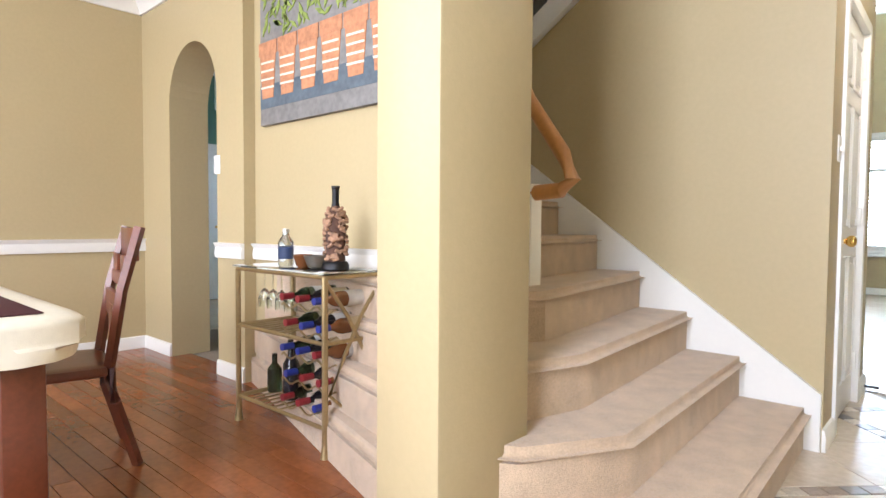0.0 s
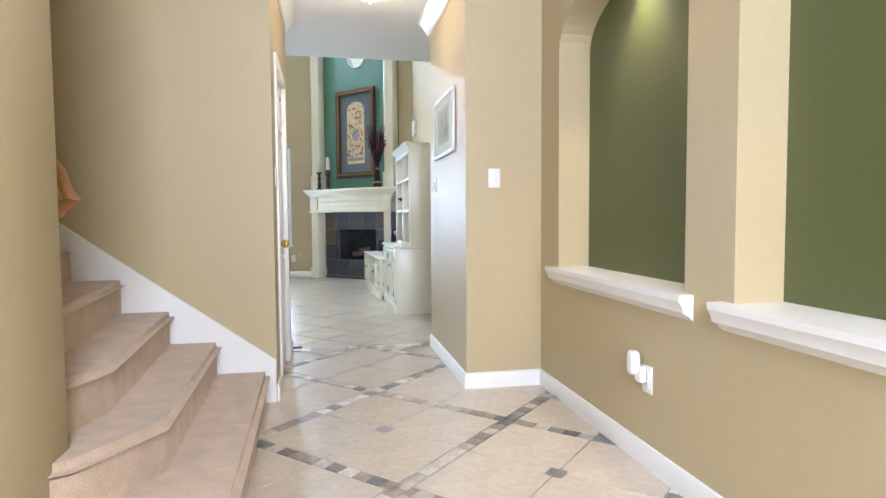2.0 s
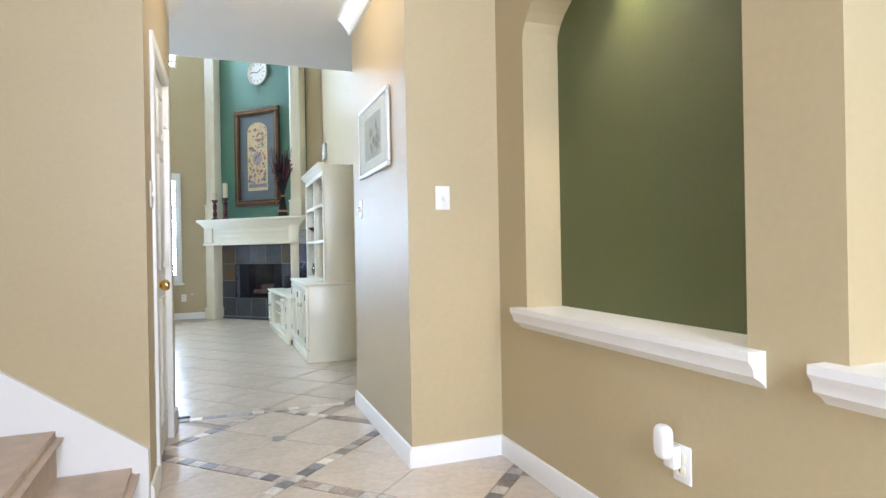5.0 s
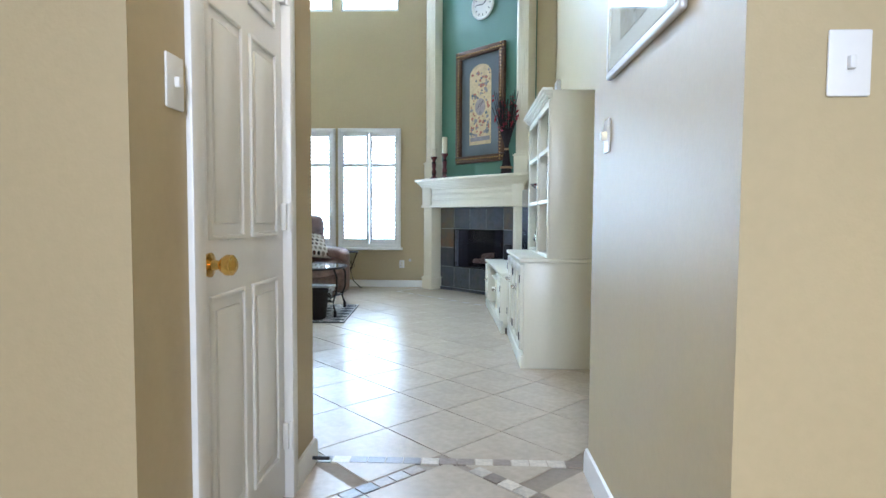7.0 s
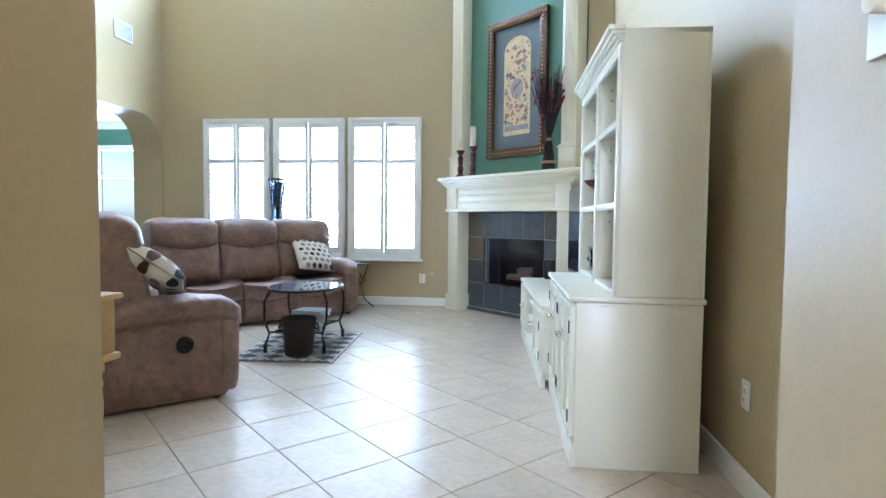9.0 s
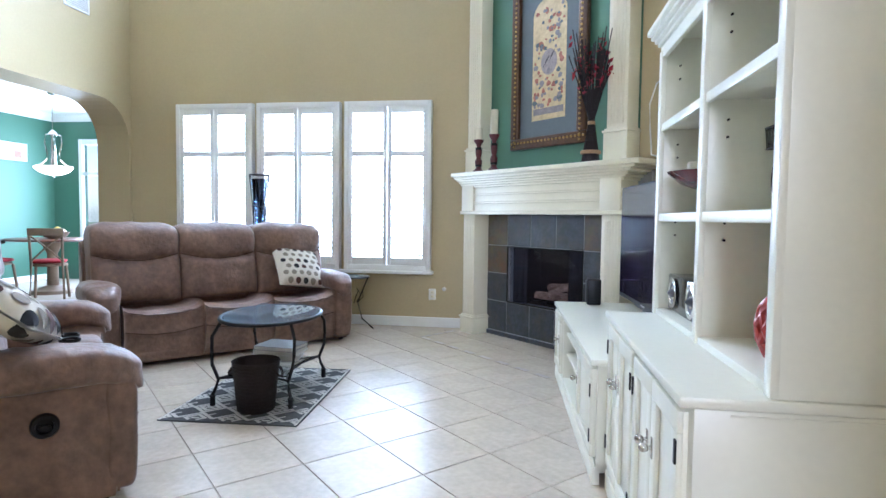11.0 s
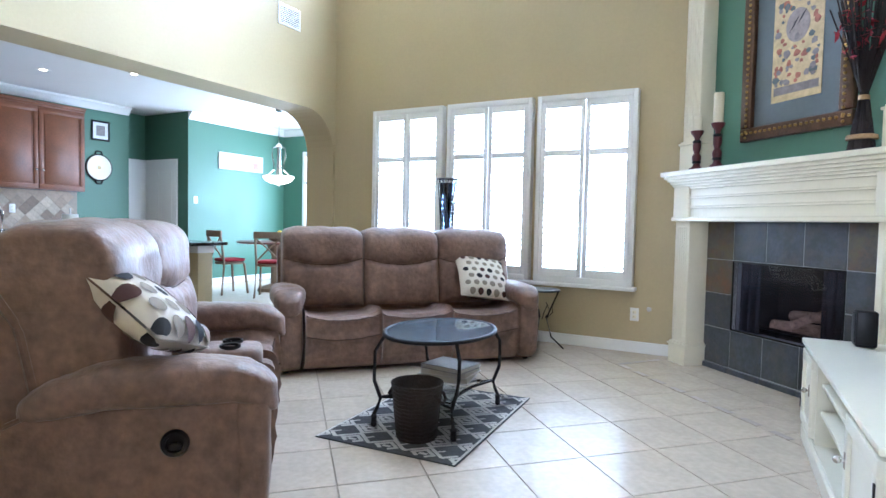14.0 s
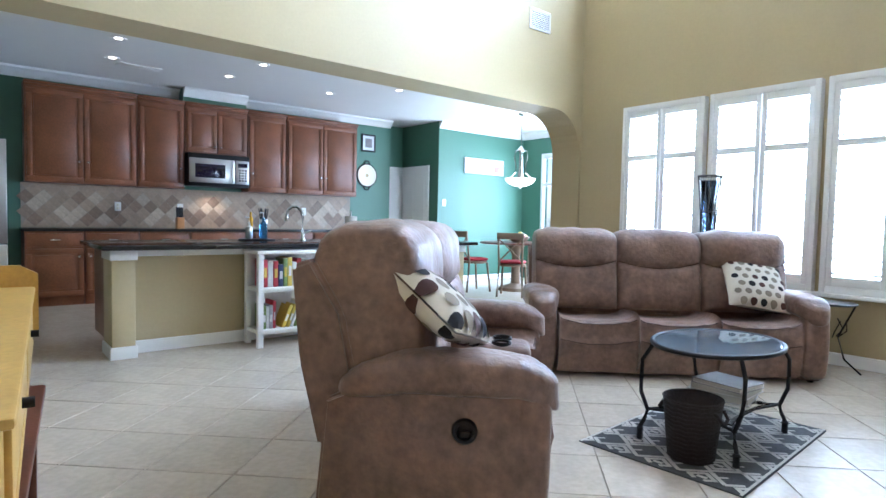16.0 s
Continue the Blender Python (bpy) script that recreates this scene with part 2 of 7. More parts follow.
def cushion(bm, x0, x1, y0, y1, z0, z1, p=4.0, cuts=7, lump=0.0, freq=6.0, seed=0.0):
    """A stuffed, rounded block."""
    t = bmesh.new()
    bmesh.ops.create_cube(t, size=2.0)
    bmesh.ops.subdivide_edges(t, edges=t.edges[:], cuts=cuts, use_grid_fill=True)
    c, h = Vector(((x0 + x1) / 2, (y0 + y1) / 2, (z0 + z1) / 2)), ((x1 - x0) / 2, (y1 - y0) / 2, (z1 - z0) / 2)
    for v in t.verts:
        q = v.co
        k = (abs(q.x) ** p + abs(q.y) ** p + abs(q.z) ** p) ** (1 / p)
        q = q / k
        w = Vector((c.x + q.x * h[0], c.y + q.y * h[1], c.z + q.z * h[2]))
        if lump:
            w += q.normalized() * lump * noise.noise(w * freq + Vector((seed, seed * 2, 0)))
        v.co = w
    mesh = bpy.data.meshes.new("tmp")
    t.to_mesh(mesh)
    t.free()
    bm.from_mesh(mesh)
    bpy.data.meshes.remove(mesh)
    return bm


def mesh_of(name, bm, mat, smooth=True, angle=38):
    me = bpy.data.meshes.new(name)
    bmesh.ops.recalc_face_normals(bm, faces=bm.faces[:])
    bm.to_mesh(me)
    bm.free()
    me.materials.append(mat)
    if smooth:
        me.shade_smooth()
        me.set_sharp_from_angle(angle=radians(angle))
    return me


def part(name, bm, mat, parent, label="", angle=38):
    ob = new(name, mesh_of(name, bm, mat, angle=angle))
    ob.parent = parent
    return tagged(ob, label)


def thing(name, label, category, at=(0, 0, 0), turn=0, group=""):
    ob = new(name)
    ob.empty_display_size = 0.1
    ob.matrix_world = pose(*at, 0, 0, turn)
    return tagged(ob, label, category, group)


def single(name, bm, mat, label, category, group="", at=None, turn=0, angle=38):
    ob = new(name, mesh_of(name, bm, mat, angle=angle))
    if at:
        ob.matrix_world = pose(*at, 0, 0, turn)
    return tagged(ob, label, category, group)


def setting(name, bm, mat, label="", category=""):
    ob = new(name, mesh_of(name, bm, mat, angle=30))
    return tagged(ob, label, category, kind="structure")


# ---------------------------------------------------------------- the shell
HALL_L, HALL_R, HALL_N, HALL_E = 0.08, 1.285, 3.42, 4.77
NICHE_X, LIV_L, LIV_R, LIV_B = 1.80, -3.9, 1.86, 11.36
CEIL_Z, TOP, DINE_Z = 2.80, 5.4, 2.82

floor = setting("floor", boxm(-9.2, 4.5, -3.0, 15.2, -0.12, -0.006), GROUT, "grout bed under beige floor tiles", "floor")

# living room back wall with three low and three high windows
WIN = ((-3.275, -2.343), (-2.29, -1.316), (-1.262, -0.287))
bm = bmesh.new()
B0, B1 = LIV_B, LIV_B + 0.16
WZ0, WZ1, HZ0, HZ1 = 0.66, 2.44, 4.27, 5.15
edges = [LIV_L - 0.3] + [v for w in WIN for v in (w[0] + 0.04, w[1] - 0.04)] + [LIV_R + 0.2]
for a, b in zip(edges[0::2], edges[1::2]):
    box(bm, a, b, B0, B1, 0, TOP)
for a, b in zip(edges[1::2], edges[2::2]):
    for z0, z1 in ((0, WZ0), (WZ1, HZ0), (HZ1, TOP)):
        box(bm, a, b, B0, B1, z0, z1)
setting("wall_north", bm, TAN, "tan painted textured wall with windows", "wall")

# kitchen side wall with the wide round-cornered opening
bm = bmesh.new()
K0, K1 = LIV_L - 0.42, LIV_L
r, ye, hz = 0.47, 11.325, 2.49
curve = [(4.95, hz)] + [(ye - r + r * math.sin(math.pi / 2 * k / 10), hz - r + r * math.cos(math.pi / 2 * k / 10)) for k in range(11)]
over(bm, curve, TOP, K0, K1, "x")
box(bm, K0, K1, ye, B0, 0, TOP)
box(bm, K0, K1, 4.2, 4.95, 0, TOP)
setting("wall_west", bm, TAN, "tan wall with a wide arched opening to the kitchen", "wall")

# living room right wall, with the bedroom passage near the hall
bm = boxm(LIV_R, LIV_R + 0.16, 5.85, B0, 0, TOP)
box(bm, LIV_R, LIV_R + 0.16, 4.6, 5.85, 2.2, TOP)
setting("wall_east", bm, TAN, "tan painted textured wall", "wall")
bm = boxm(4.3, 4.46, 2.0, 8.0, 0, CEIL_Z)
box(bm, LIV_R + 0.16, 4.3, 7.9, 8.0, 0, CEIL_Z)
box(bm, 2.2, 4.3, 4.5, 4.6, 0, CEIL_Z)
setting("wall_bedroom", bm, TAN, "tan wall of the side room", "wall")
setting("ceiling_bedroom", boxm(LIV_R + 0.16, 4.46, 4.5, 8.0, CEIL_Z, CEIL_Z + 0.1), CEIL)

# walls between foyer, hall and living room
bm = boxm(HALL_R, 2.3, 3.39, HALL_E - 0.06, 0, TOP)
setting("wall_hall_right", bm, TAN, "tan wall beside the hall opening", "wall")
bm = bmesh.new()
DY0, DY1, DZ = 3.70, 4.43, 2.14
box(bm, HALL_L - 0.14, HALL_L, 3.52, DY0, 0, CEIL_Z)
box(bm, HALL_L - 0.14, HALL_L, DY1, HALL_E, 0, CEIL_Z)
box(bm, HALL_L - 0.14, HALL_L, DY0, DY1, DZ, CEIL_Z)
setting("wall_hall_left", bm, TAN, "tan hall wall with a closet door", "wall")
bm = boxm(LIV_L - 0.25, HALL_L - 0.14, 4.62, HALL_E, 0, CEIL_Z)
setting("wall_south", bm, TAN, "tan living room wall", "wall")
setting("wall_loft", boxm(LIV_L - 0.25, LIV_R + 0.16, 3.41, 3.53, CEIL_Z + 0.003, TOP), TAN)
# stair wall with a sloped top
bm = bmesh.new()
slab(bm, [(-3.6, 0), (HALL_L, 0), (HALL_L, 3.20), (-3.6, 0.77)], 3.40, 3.52, "y")
setting("wall_stair", bm, TAN, "tan wall along the carpeted stairs", "wall")
box_h = boxm(HALL_L - 0.2, HALL_R + 0.3, 3.402, 3.56, CEIL_Z - 0.004, TOP)
setting("wall_hall_header", box_h, TAN)
setting("ceiling_hall", boxm(LIV_L, LIV_R, 3.42, 5.95, CEIL_Z, CEIL_Z + 0.3), CEIL, "white ceiling under the loft", "ceiling")
setting("ceiling_living", boxm(LIV_L - 0.4, LIV_R + 0.3, 3.2, B1, TOP, TOP + 0.1), CEIL, "high white ceiling", "ceiling")
setting("ceiling_foyer", boxm(-4.9, 2.5, -2.9, 4.9, TOP + 0.001, TOP + 0.1), CEIL)

# niche wall of the foyer
N1, N2 = (1.79, 3.09), (-0.45, 1.50)
bm = bmesh.new()
X0, X1 = NICHE_X, NICHE_X + 0.20
for a, b in ((-2.7, N2[0]), (N2[1], N1[0]), (N1[1], 3.39)):
    box(bm, X0, X1, a, b, 0, TOP)
for (a, b), zs, rise in ((N1, 2.14, 0.28), (N2, 2.14, 0.42)):
    box(bm, X0, X1, a, b, 0, 0.78)
    over(bm, arc(a, b, zs, rise, 20), TOP, X0, X1, "x")
setting("wall_foyer_right", bm, TAN, "tan foyer wall with two arched niches", "wall")
setting("niche_back", boxm(X1, X1 + 0.1, -2.7, 3.39, 0, TOP), GREEN_WARMLIT, "green painted niche backs with warm light put into the colour", "wall")

# front wall, dining room walls, pier
bm = bmesh.new()
for a, b, z0, z1 in ((-4.9, -4.0, 0, TOP), (-2.0, -0.15, 0, TOP), (1.35, 2.1, 0, TOP), (-4.0, -2.0, 0, 0.7), (-4.0, -2.0, 2.7, TOP), (-0.15, 1.35, 4.4, TOP)):
    box(bm, a, b, -2.86, -2.70, z0, z1)
setting("wall_front", bm, TAN, "tan front wall of the house", "wall")
bm = boxm(-4.61, -4.45, -2.7, 2.47, 0, DINE_Z)
setting("wall_dining_left", bm, TAN, "golden tan dining room wall", "wall")
AX0, AX1 = -3.95, -3.21
bm = bmesh.new()
box(bm, -4.45, AX0, 2.17, 2.47, 0, DINE_Z)
box(bm, AX1, -2.86, 2.17, 2.47, 0, DINE_Z)
over(bm, arc(AX0, AX1, 1.92, 0.39, 20), DINE_Z, 2.17, 2.47, "y")
box(bm, -2.86, -0.98, 2.25, 2.40, 0, TOP)
setting("wall_dining_back", bm, TAN, "golden tan dining wall with an arched doorway", "wall")
setting("pier", boxm(-0.67, -0.43, 1.35, 1.76, 0, TOP, 0.012), TAN, "tan square wall pier beside the stairs", "wall")
setting("wall_stair_side", box(boxm(-0.98, -0.86, 1.70, 2.40, 0, TOP), -0.90, -0.675, 1.60, 1.72, 0, TOP), TAN)
setting("ceiling_dining", boxm(-4.86, -1.0, -2.7, 2.5, DINE_Z, DINE_Z + 0.1), CEIL, "white dining room ceiling", "ceiling")

# kitchen and breakfast nook shell
KW, NKX, NKY = -8.62, -7.9, 14.62
bm = boxm(KW - 0.15, KW, 3.9, 11.75, 0, 3.0)
setting("wall_kitchen", bm, GREEN, "green kitchen wall behind cherry cabinets", "wall")
bm = boxm(NKX - 0.15, NKX, 12.35, NKY, 0, 3.0)
setting("wall_nook_west", bm, GREEN, "green breakfast nook wall", "wall")
bm = bmesh.new()
box(bm, -9.2, NKX - 0.15, 12.35, 12.5, 0, 3.0)
box(bm, -9.2, -9.06, 11.2, 12.35, 0, 3.0)
box(bm, -9.2, KW - 0.15, 11.2, 11.35, 0, 3.0)
setting("wall_passage", bm, GREEN, "green walls of the pantry passage", "wall")
bm = bmesh.new()
for a, b, z0, z1 in ((NKX - 0.15, -7.34, 0, 3.0), (-5.15, LIV_L - 0.3, 0, 3.0), (-7.34, -5.15, 0, 0.55), (-7.34, -5.15, 2.5, 3.0)):
    box(bm, a, b, NKY, NKY + 0.15, z0, z1)
setting("wall_nook_north", bm, GREEN, "green nook wall with a tall window", "wall")
# Unseen wall; its opening is added to let the nook fill lamp in.
bm = bmesh.new()
for a, b, z0, z1 in ((B1, 12.4, 0, 3.0), (14.0, NKY, 0, 3.0), (12.4, 14.0, 0, 0.8), (12.4, 14.0, 2.4, 3.0)):
    box(bm, LIV_L - 0.25, LIV_L - 0.10, a, b, z0, z1)
setting("wall_nook_east", bm, GREEN)
setting("wall_kitchen_south", box(boxm(KW, -7.0, 3.9, 4.05, 0, 3.0), -7.15, -7.0, 2.3, 3.9, 0, 3.0), GREEN)
setting("wall_back_south", boxm(-7.15, -4.86, 2.3, 2.46, 0, 3.0), GREEN)
setting("ceiling_kitchen", boxm(-10.4, LIV_L - 0.25, 2.5, NKY + 0.15, 3.0, 3.1), CEIL, "white kitchen ceiling", "ceiling")

# stairs
STEP = 0.195
outlines = [
    [(0.01, 3.40), (0.08, 1.50), (-0.44, 1.47)],
    [(-0.27, 3.40), (-0.20, 1.98), (-0.38, 1.64), (-0.45, 1.60)],
    [(-0.53, 3.40), (-0.43, 2.10), (-0.52, 1.80)],
    [(-0.79, 3.40), (-0.64, 2.18), (-0.80, 1.95)],
]
outlines += [[(-1.05 - 0.26 * k, 3.40), (-0.93 - 0.26 * k, 2.38)] for k in range(6)]
for k, pts in enumerate(outlines):
    z0, z1 = k * STEP, (k + 1) * STEP
    st = thing("carpeted_step", "taupe carpeted stair step with rounded nosing", "step", group="stair steps")
    bm = bmesh.new()
    prism(bm, pts + [(-3.4, 2.38), (-3.4, 3.40)], z0, z1 - 0.045)
    part("riser", bm, CARPET, st)
    bm = bmesh.new()
    # tread laps over the riser by its nosing
    c = Vector((-1.6, 2.9))
    lip = [(x + 0.03 * (1 if y > 2.0 else 0.7), y - (0.03 if y < 2.6 and y > 1.66 else 0.0)) for x, y in pts]
    prism(bm, lip + [(-3.4, 2.38), (-3.4, 3.40)], z1 - 0.062, z1)
    bmesh.ops.bevel(bm, geom=[e for e in bm.edges if abs(e.verts[0].co.z - e.verts[1].co.z) < 0.001], offset=0.03, segments=5, affect="EDGES")
    part("tread", bm, CARPET, st, angle=75)
# white skirt board along the wall
bm = bmesh.new()
slab(bm, [(0.075, 0), (0.075, 0.265), (0.02, 0.305), (-2.6, 2.19), (-2.6, 0)], 3.376, 3.401, "y")
setting("stair_skirt", bm, WHITE, "white painted skirt board beside the stairs", "trim")
# sloped cap of the upper flight with balusters
up = thing("upper_stair_rail", "white sloped stair stringer with thin balusters", "railing")
bm = bmesh.new()
slab(bm, [(-2.6, 1.44), (HALL_L, 3.21), (HALL_L, 3.36), (-2.6, 1.59)], 3.36, 3.56, "y")
part("stringer", bm, WHITE, up)
for k in range(10):
    x = -2.4 + 0.24 * k
    z = 1.63 + (x + 2.6) * 0.66
    part("baluster", rod(bmesh.new(), (x, 3.46, z - 0.10), (x, 3.46, z + 0.9), 0.016), WHITE, up)
# newel and oak rail
nw = thing("stair_handrail", "oak handrail on a white square newel", "railing")
part("newel", boxm(-0.855, -0.775, 2.28, 2.36, 0.585, 1.20, 0.006), WHITE, nw)
bm = bmesh.new()
tube(bm, [(-0.80, 2.31, 1.16), (-0.66, 2.32, 1.17), (-0.61, 2.32, 1.21), (-0.66, 2.33, 1.31), (-0.86, 2.38, 1.56), (-0.98, 2.43, 1.74), (-2.2, 2.44, 2.75)], 0.032, 12)
part("rail", bm, OAK, nw, "varnished oak rail")

# ---------------------------------------------------------------- trim
BASE = [(0, 0), (0.016, 0), (0.016, 0.075), (0.010, 0.10), (0, 0.105)]
CROWN = [(0, 0), (0, -0.13), (0.018, -0.13), (0.03, -0.10), (0.07, -0.045), (0.095, -0.03), (0.095, 0)]


def baseboard(a, b):
    setting("baseboard", moulding(bmesh.new(), BASE, a, b), WHITE, "white painted baseboard", "trim")


for a, b in (((LIV_L, LIV_B), (0.15, LIV_B)), ((LIV_R, 9.7), (LIV_R, 5.85)), ((HALL_R, 4.726), (HALL_R, 3.376)), ((HALL_R, 3.39), (NICHE_X, 3.39)), ((NICHE_X, 3.39), (NICHE_X, -2.7)),
             ((HALL_L, DY1 + 0.06), (HALL_L, HALL_E + 0.016)), ((HALL_L, 3.39), (HALL_L, DY0 - 0.06)), ((HALL_L, HALL_E), (LIV_L, HALL_E)), ((-4.45, -2.7), (-4.45, 2.17)),
             ((AX1, 2.17), (-2.86, 2.17)), ((-2.86, 2.25), (-1.0, 2.25)), ((-4.45, 2.17), (AX0, 2.17)), ((-0.67, 1.35), (-0.414, 1.35)), ((-0.43, 1.335), (-0.43, 1.47)),
             ((NKX, 12.36), (NKX, 14.62))):
    baseboard(a, b)


def crown(a, b, z):
    setting("crown_moulding", moulding(bmesh.new(), [(o, u + z) for o, u in CROWN], a, b), WHITE, "white crown moulding", "trim")


crown((HALL_R, 4.70), (HALL_R, 3.58), CEIL_Z)
crown((HALL_L, 3.58), (HALL_L, 4.76), CEIL_Z)
crown((-4.45, -2.7), (-4.45, 2.17), DINE_Z)
crown((-4.45, 2.17), (-2.86, 2.17), DINE_Z)
crown((KW, 4.0), (KW, 8.0), 3.0)
crown((KW + 0.25, 8.0), (KW + 0.25, 8.92), 3.0)
crown((KW, 8.92), (KW, 11.75), 3.0)
crown((NKX, 12.35), (NKX, NKY), 3.0)
crown((NKX, NKY), (LIV_L - 0.34, NKY), 3.0)
setting("soffit_block", boxm(KW, KW + 0.25, 8.0, 8.92, 2.8, 3.0), GREEN)
RAIL = [(0, 0.80), (0.02, 0.80), (0.025, 0.83), (0.018, 0.87), (0.035, 0.90), (0, 0.90)]
for a, b in (((-4.45, -2.7), (-4.45, 2.17)), ((AX1, 2.17), (-2.86, 2.17)), ((-2.86, 2.25), (-1.0, 2.25))):
    setting("chair_rail", moulding(bmesh.new(), RAIL, a, b), WHITE, "white chair rail moulding", "trim")
# niche ledges
LEDGE = [(-0.20, 0.78), (-0.20, 0.82), (0.065, 0.82), (0.065, 0.795), (0.05, 0.775), (0.045, 0.75), (0.02, 0.735), (0, 0.715), (0, 0.78)]
for a, b in (N1, N2):
    bm = moulding(bmesh.new(), [(o, u) for o, u in LEDGE], (NICHE_X, b + 0.06), (NICHE_X, a - 0.06))
    setting("niche_ledge", bm, WHITE, "white moulded ledge of an arched niche", "trim")


def can_light(x, y, z, watts, hot=True):
    c = thing("recessed_light", "white recessed ceiling can light", "light", (x, y, z), group="recessed lights")
    bm = bmesh.new()
    lathe(bm, [(0.052, -0.004), (0.075, -0.008), (0.08, -0.001), (0.08, 0.0), (0.052, 0.0)], 24)
    part("trim_ring", bm, WHITE, c)
    part("bulb", lathe(bmesh.new(), [(0.01, -0.008), (0.03, -0.006), (0.045, -0.003), (0.045, -0.001)], 16), BULB if hot else CREAM, c)
    if watts:
        spot("can_lamp", x, y, z - 0.012, watts, 95)


BULB = glow("warm_bulb", (1.0, 0.82, 0.55), 12)
OPAL = glow("lit_opal_glass", (1.0, 0.86, 0.66), 2.2)
can_light(NICHE_X + 0.115, 2.44, 2.416, 40)
can_light(NICHE_X + 0.115, 0.525, 2.556, 40)

# ---------------------------------------------------------------- windows
SHUT = material("white_shutter_paint", (0.82, 0.82, 0.80), 0.35, vary=0.02, bump=0.02)
for i, (a, b) in enumerate(WIN):
    w = tagged(new(f"window_{i + 1}"), "white plantation shutter window, louvres open", "window", kind="structure")
    w.location = (0, LIV_B, 0)
    y0, y1 = -0.085, -0.02
    for nm, q in (("frame_jamb", (a, a + 0.045, WZ0 - 0.04, WZ1 + 0.03)), ("frame_jamb", (b - 0.045, b, WZ0 - 0.04, WZ1 + 0.03)), ("frame_head", (a + 0.045, b - 0.045, WZ1 - 0.03, WZ1 + 0.03)), ("frame_foot", (a + 0.045, b - 0.045, WZ0 - 0.04, WZ0 + 0.02))):
        part(nm, boxm(q[0], q[1], y0, 0.03, q[2], q[3], 0.006), SHUT, w)
    part("window_sill", boxm(a - 0.03, b + 0.03, -0.12, 0.0, WZ0 - 0.075, WZ0 - 0.04, 0.008), SHUT, w)
    m = (a + b) / 2
    zm = 1.90
    for x0, x1 in ((a + 0.047, m - 0.003), (m + 0.003, b - 0.047)):
        for nm, q in (("stile", (x0, x0 + 0.045, WZ0 + 0.02, WZ1 - 0.03)), ("stile", (x1 - 0.045, x1, WZ0 + 0.02, WZ1 - 0.03)), ("rail", (x0 + 0.045, x1 - 0.045, WZ0 + 0.02, WZ0 + 0.10)),
                      ("rail", (x0 + 0.045, x1 - 0.045, WZ1 - 0.10, WZ1 - 0.03)), ("rail", (x0 + 0.045, x1 - 0.045, zm - 0.03, zm + 0.03))):
            part(nm, boxm(q[0], q[1], -0.075, -0.045, q[2], q[3], 0.004), SHUT, w)
        bm = bmesh.new()
        box(bm, x0 + 0.046, x1 - 0.046, -0.031, 0.031, -0.004, 0.004, 0.003, 1)
        bm.transform(Matrix.Rotation(radians(-20), 4, "X"))
        louvre = mesh_of("louvre", bm, SHUT)
        for z0, z1 in ((WZ0 + 0.10, zm - 0.03), (zm + 0.03, WZ1 - 0.10)):
            n = round((z1 - z0) / 0.062)
            for k in range(n):
                o = new("louvre", louvre)
                o.parent, o.location = w, (0, -0.06, z0 + (k + 0.5) * (z1 - z0) / n)
    pane = part("pane", boxm(a + 0.03, b - 0.03, 0.09, 0.096, WZ0 - 0.02, WZ1 + 0.02), GLASS, w)
    pane.visible_shadow = False
    h = tagged(new(f"window_{i + 4}"), "high white clerestory window", "window", kind="structure")
    h.location = (0, LIV_B, 0)
    for q in ((a + 0.02, a + 0.07, HZ0, HZ1), (b - 0.07, b - 0.02, HZ0, HZ1), (a + 0.07, b - 0.07, HZ1 - 0.05, HZ1), (a + 0.07, b - 0.07, HZ0, HZ0 + 0.05)):
        part("window_frame", boxm(q[0], q[1], 0.02, 0.08, q[2], q[3], 0.005), SHUT, h)
    pane = part("pane", boxm(a + 0.06, b - 0.06, 0.05, 0.056, HZ0 + 0.04, HZ1 - 0.04), GLASS, h)
    pane.visible_shadow = False
setting("backdrop", boxm(-12, 8, 66, 66.1, -0.1, 30), DAY, "bright hazy daylight beyond the windows", "backdrop")
GRASS = material("dry_lawn", (0.10, 0.13, 0.05), 0.9, vary=0.4, scale=2, bump=0.5)
setting("ground", boxm(-90, 90, -90, 90, -0.3, -0.13), GRASS, "lawn around the house", "ground")

# ---------------------------------------------------------------- fireplace (own frame: x along, -y to the room)
fp = thing("fireplace", "cream corner fireplace with slate tile surround and fluted pilasters", "fireplace", (0.912, 10.628, 0), -45)
part("chimney_breast", boxm(-1.0, 1.0, 0.03, 0.13, 1.6, TOP), GREEN, fp, "green painted wall above the mantel")
part("wall_return", boxm(-1.25, -1.001, 0.032, 0.13, 0, TOP), TAN, fp, "tan wall beside the fireplace")
part("wall_return", boxm(1.001, 1.3, 0.032, 0.13, 0, TOP), TAN, fp, "tan wall beside the fireplace")
bm = bmesh.new()
for q in ((-1.12, -0.49, 0, 1.6), (0.49, 1.15, 0, 1.6), (-0.49, 0.49, 0.93, 1.6), (-0.49, 0.49, 0, 0.36)):
    box(bm, q[0], q[1], -0.0035, 0.11, q[2], q[3])
part("surround_backing", bm, PALEGROUT, fp, "pale grout between the slate tiles")
FBX, FB0, FB1 = 0.43, 0.355, 0.93
bm = bmesh.new()
for q in ((-0.51, -0.49, 0.0, 0.5, 0.3, 0.95), (0.49, 0.51, 0.0, 0.5, 0.3, 0.95), (-0.51, 0.51, 0.48, 0.5, 0.3, 0.95), (-0.51, 0.51, 0.0, 0.5, 0.93, 0.95), (-0.51, 0.51, 0.0, 0.5, 0.3, 0.355)):
    box(bm, *q)
part("firebox", bm, SOOT, fp, "black sooty firebox")
bm = bmesh.new()
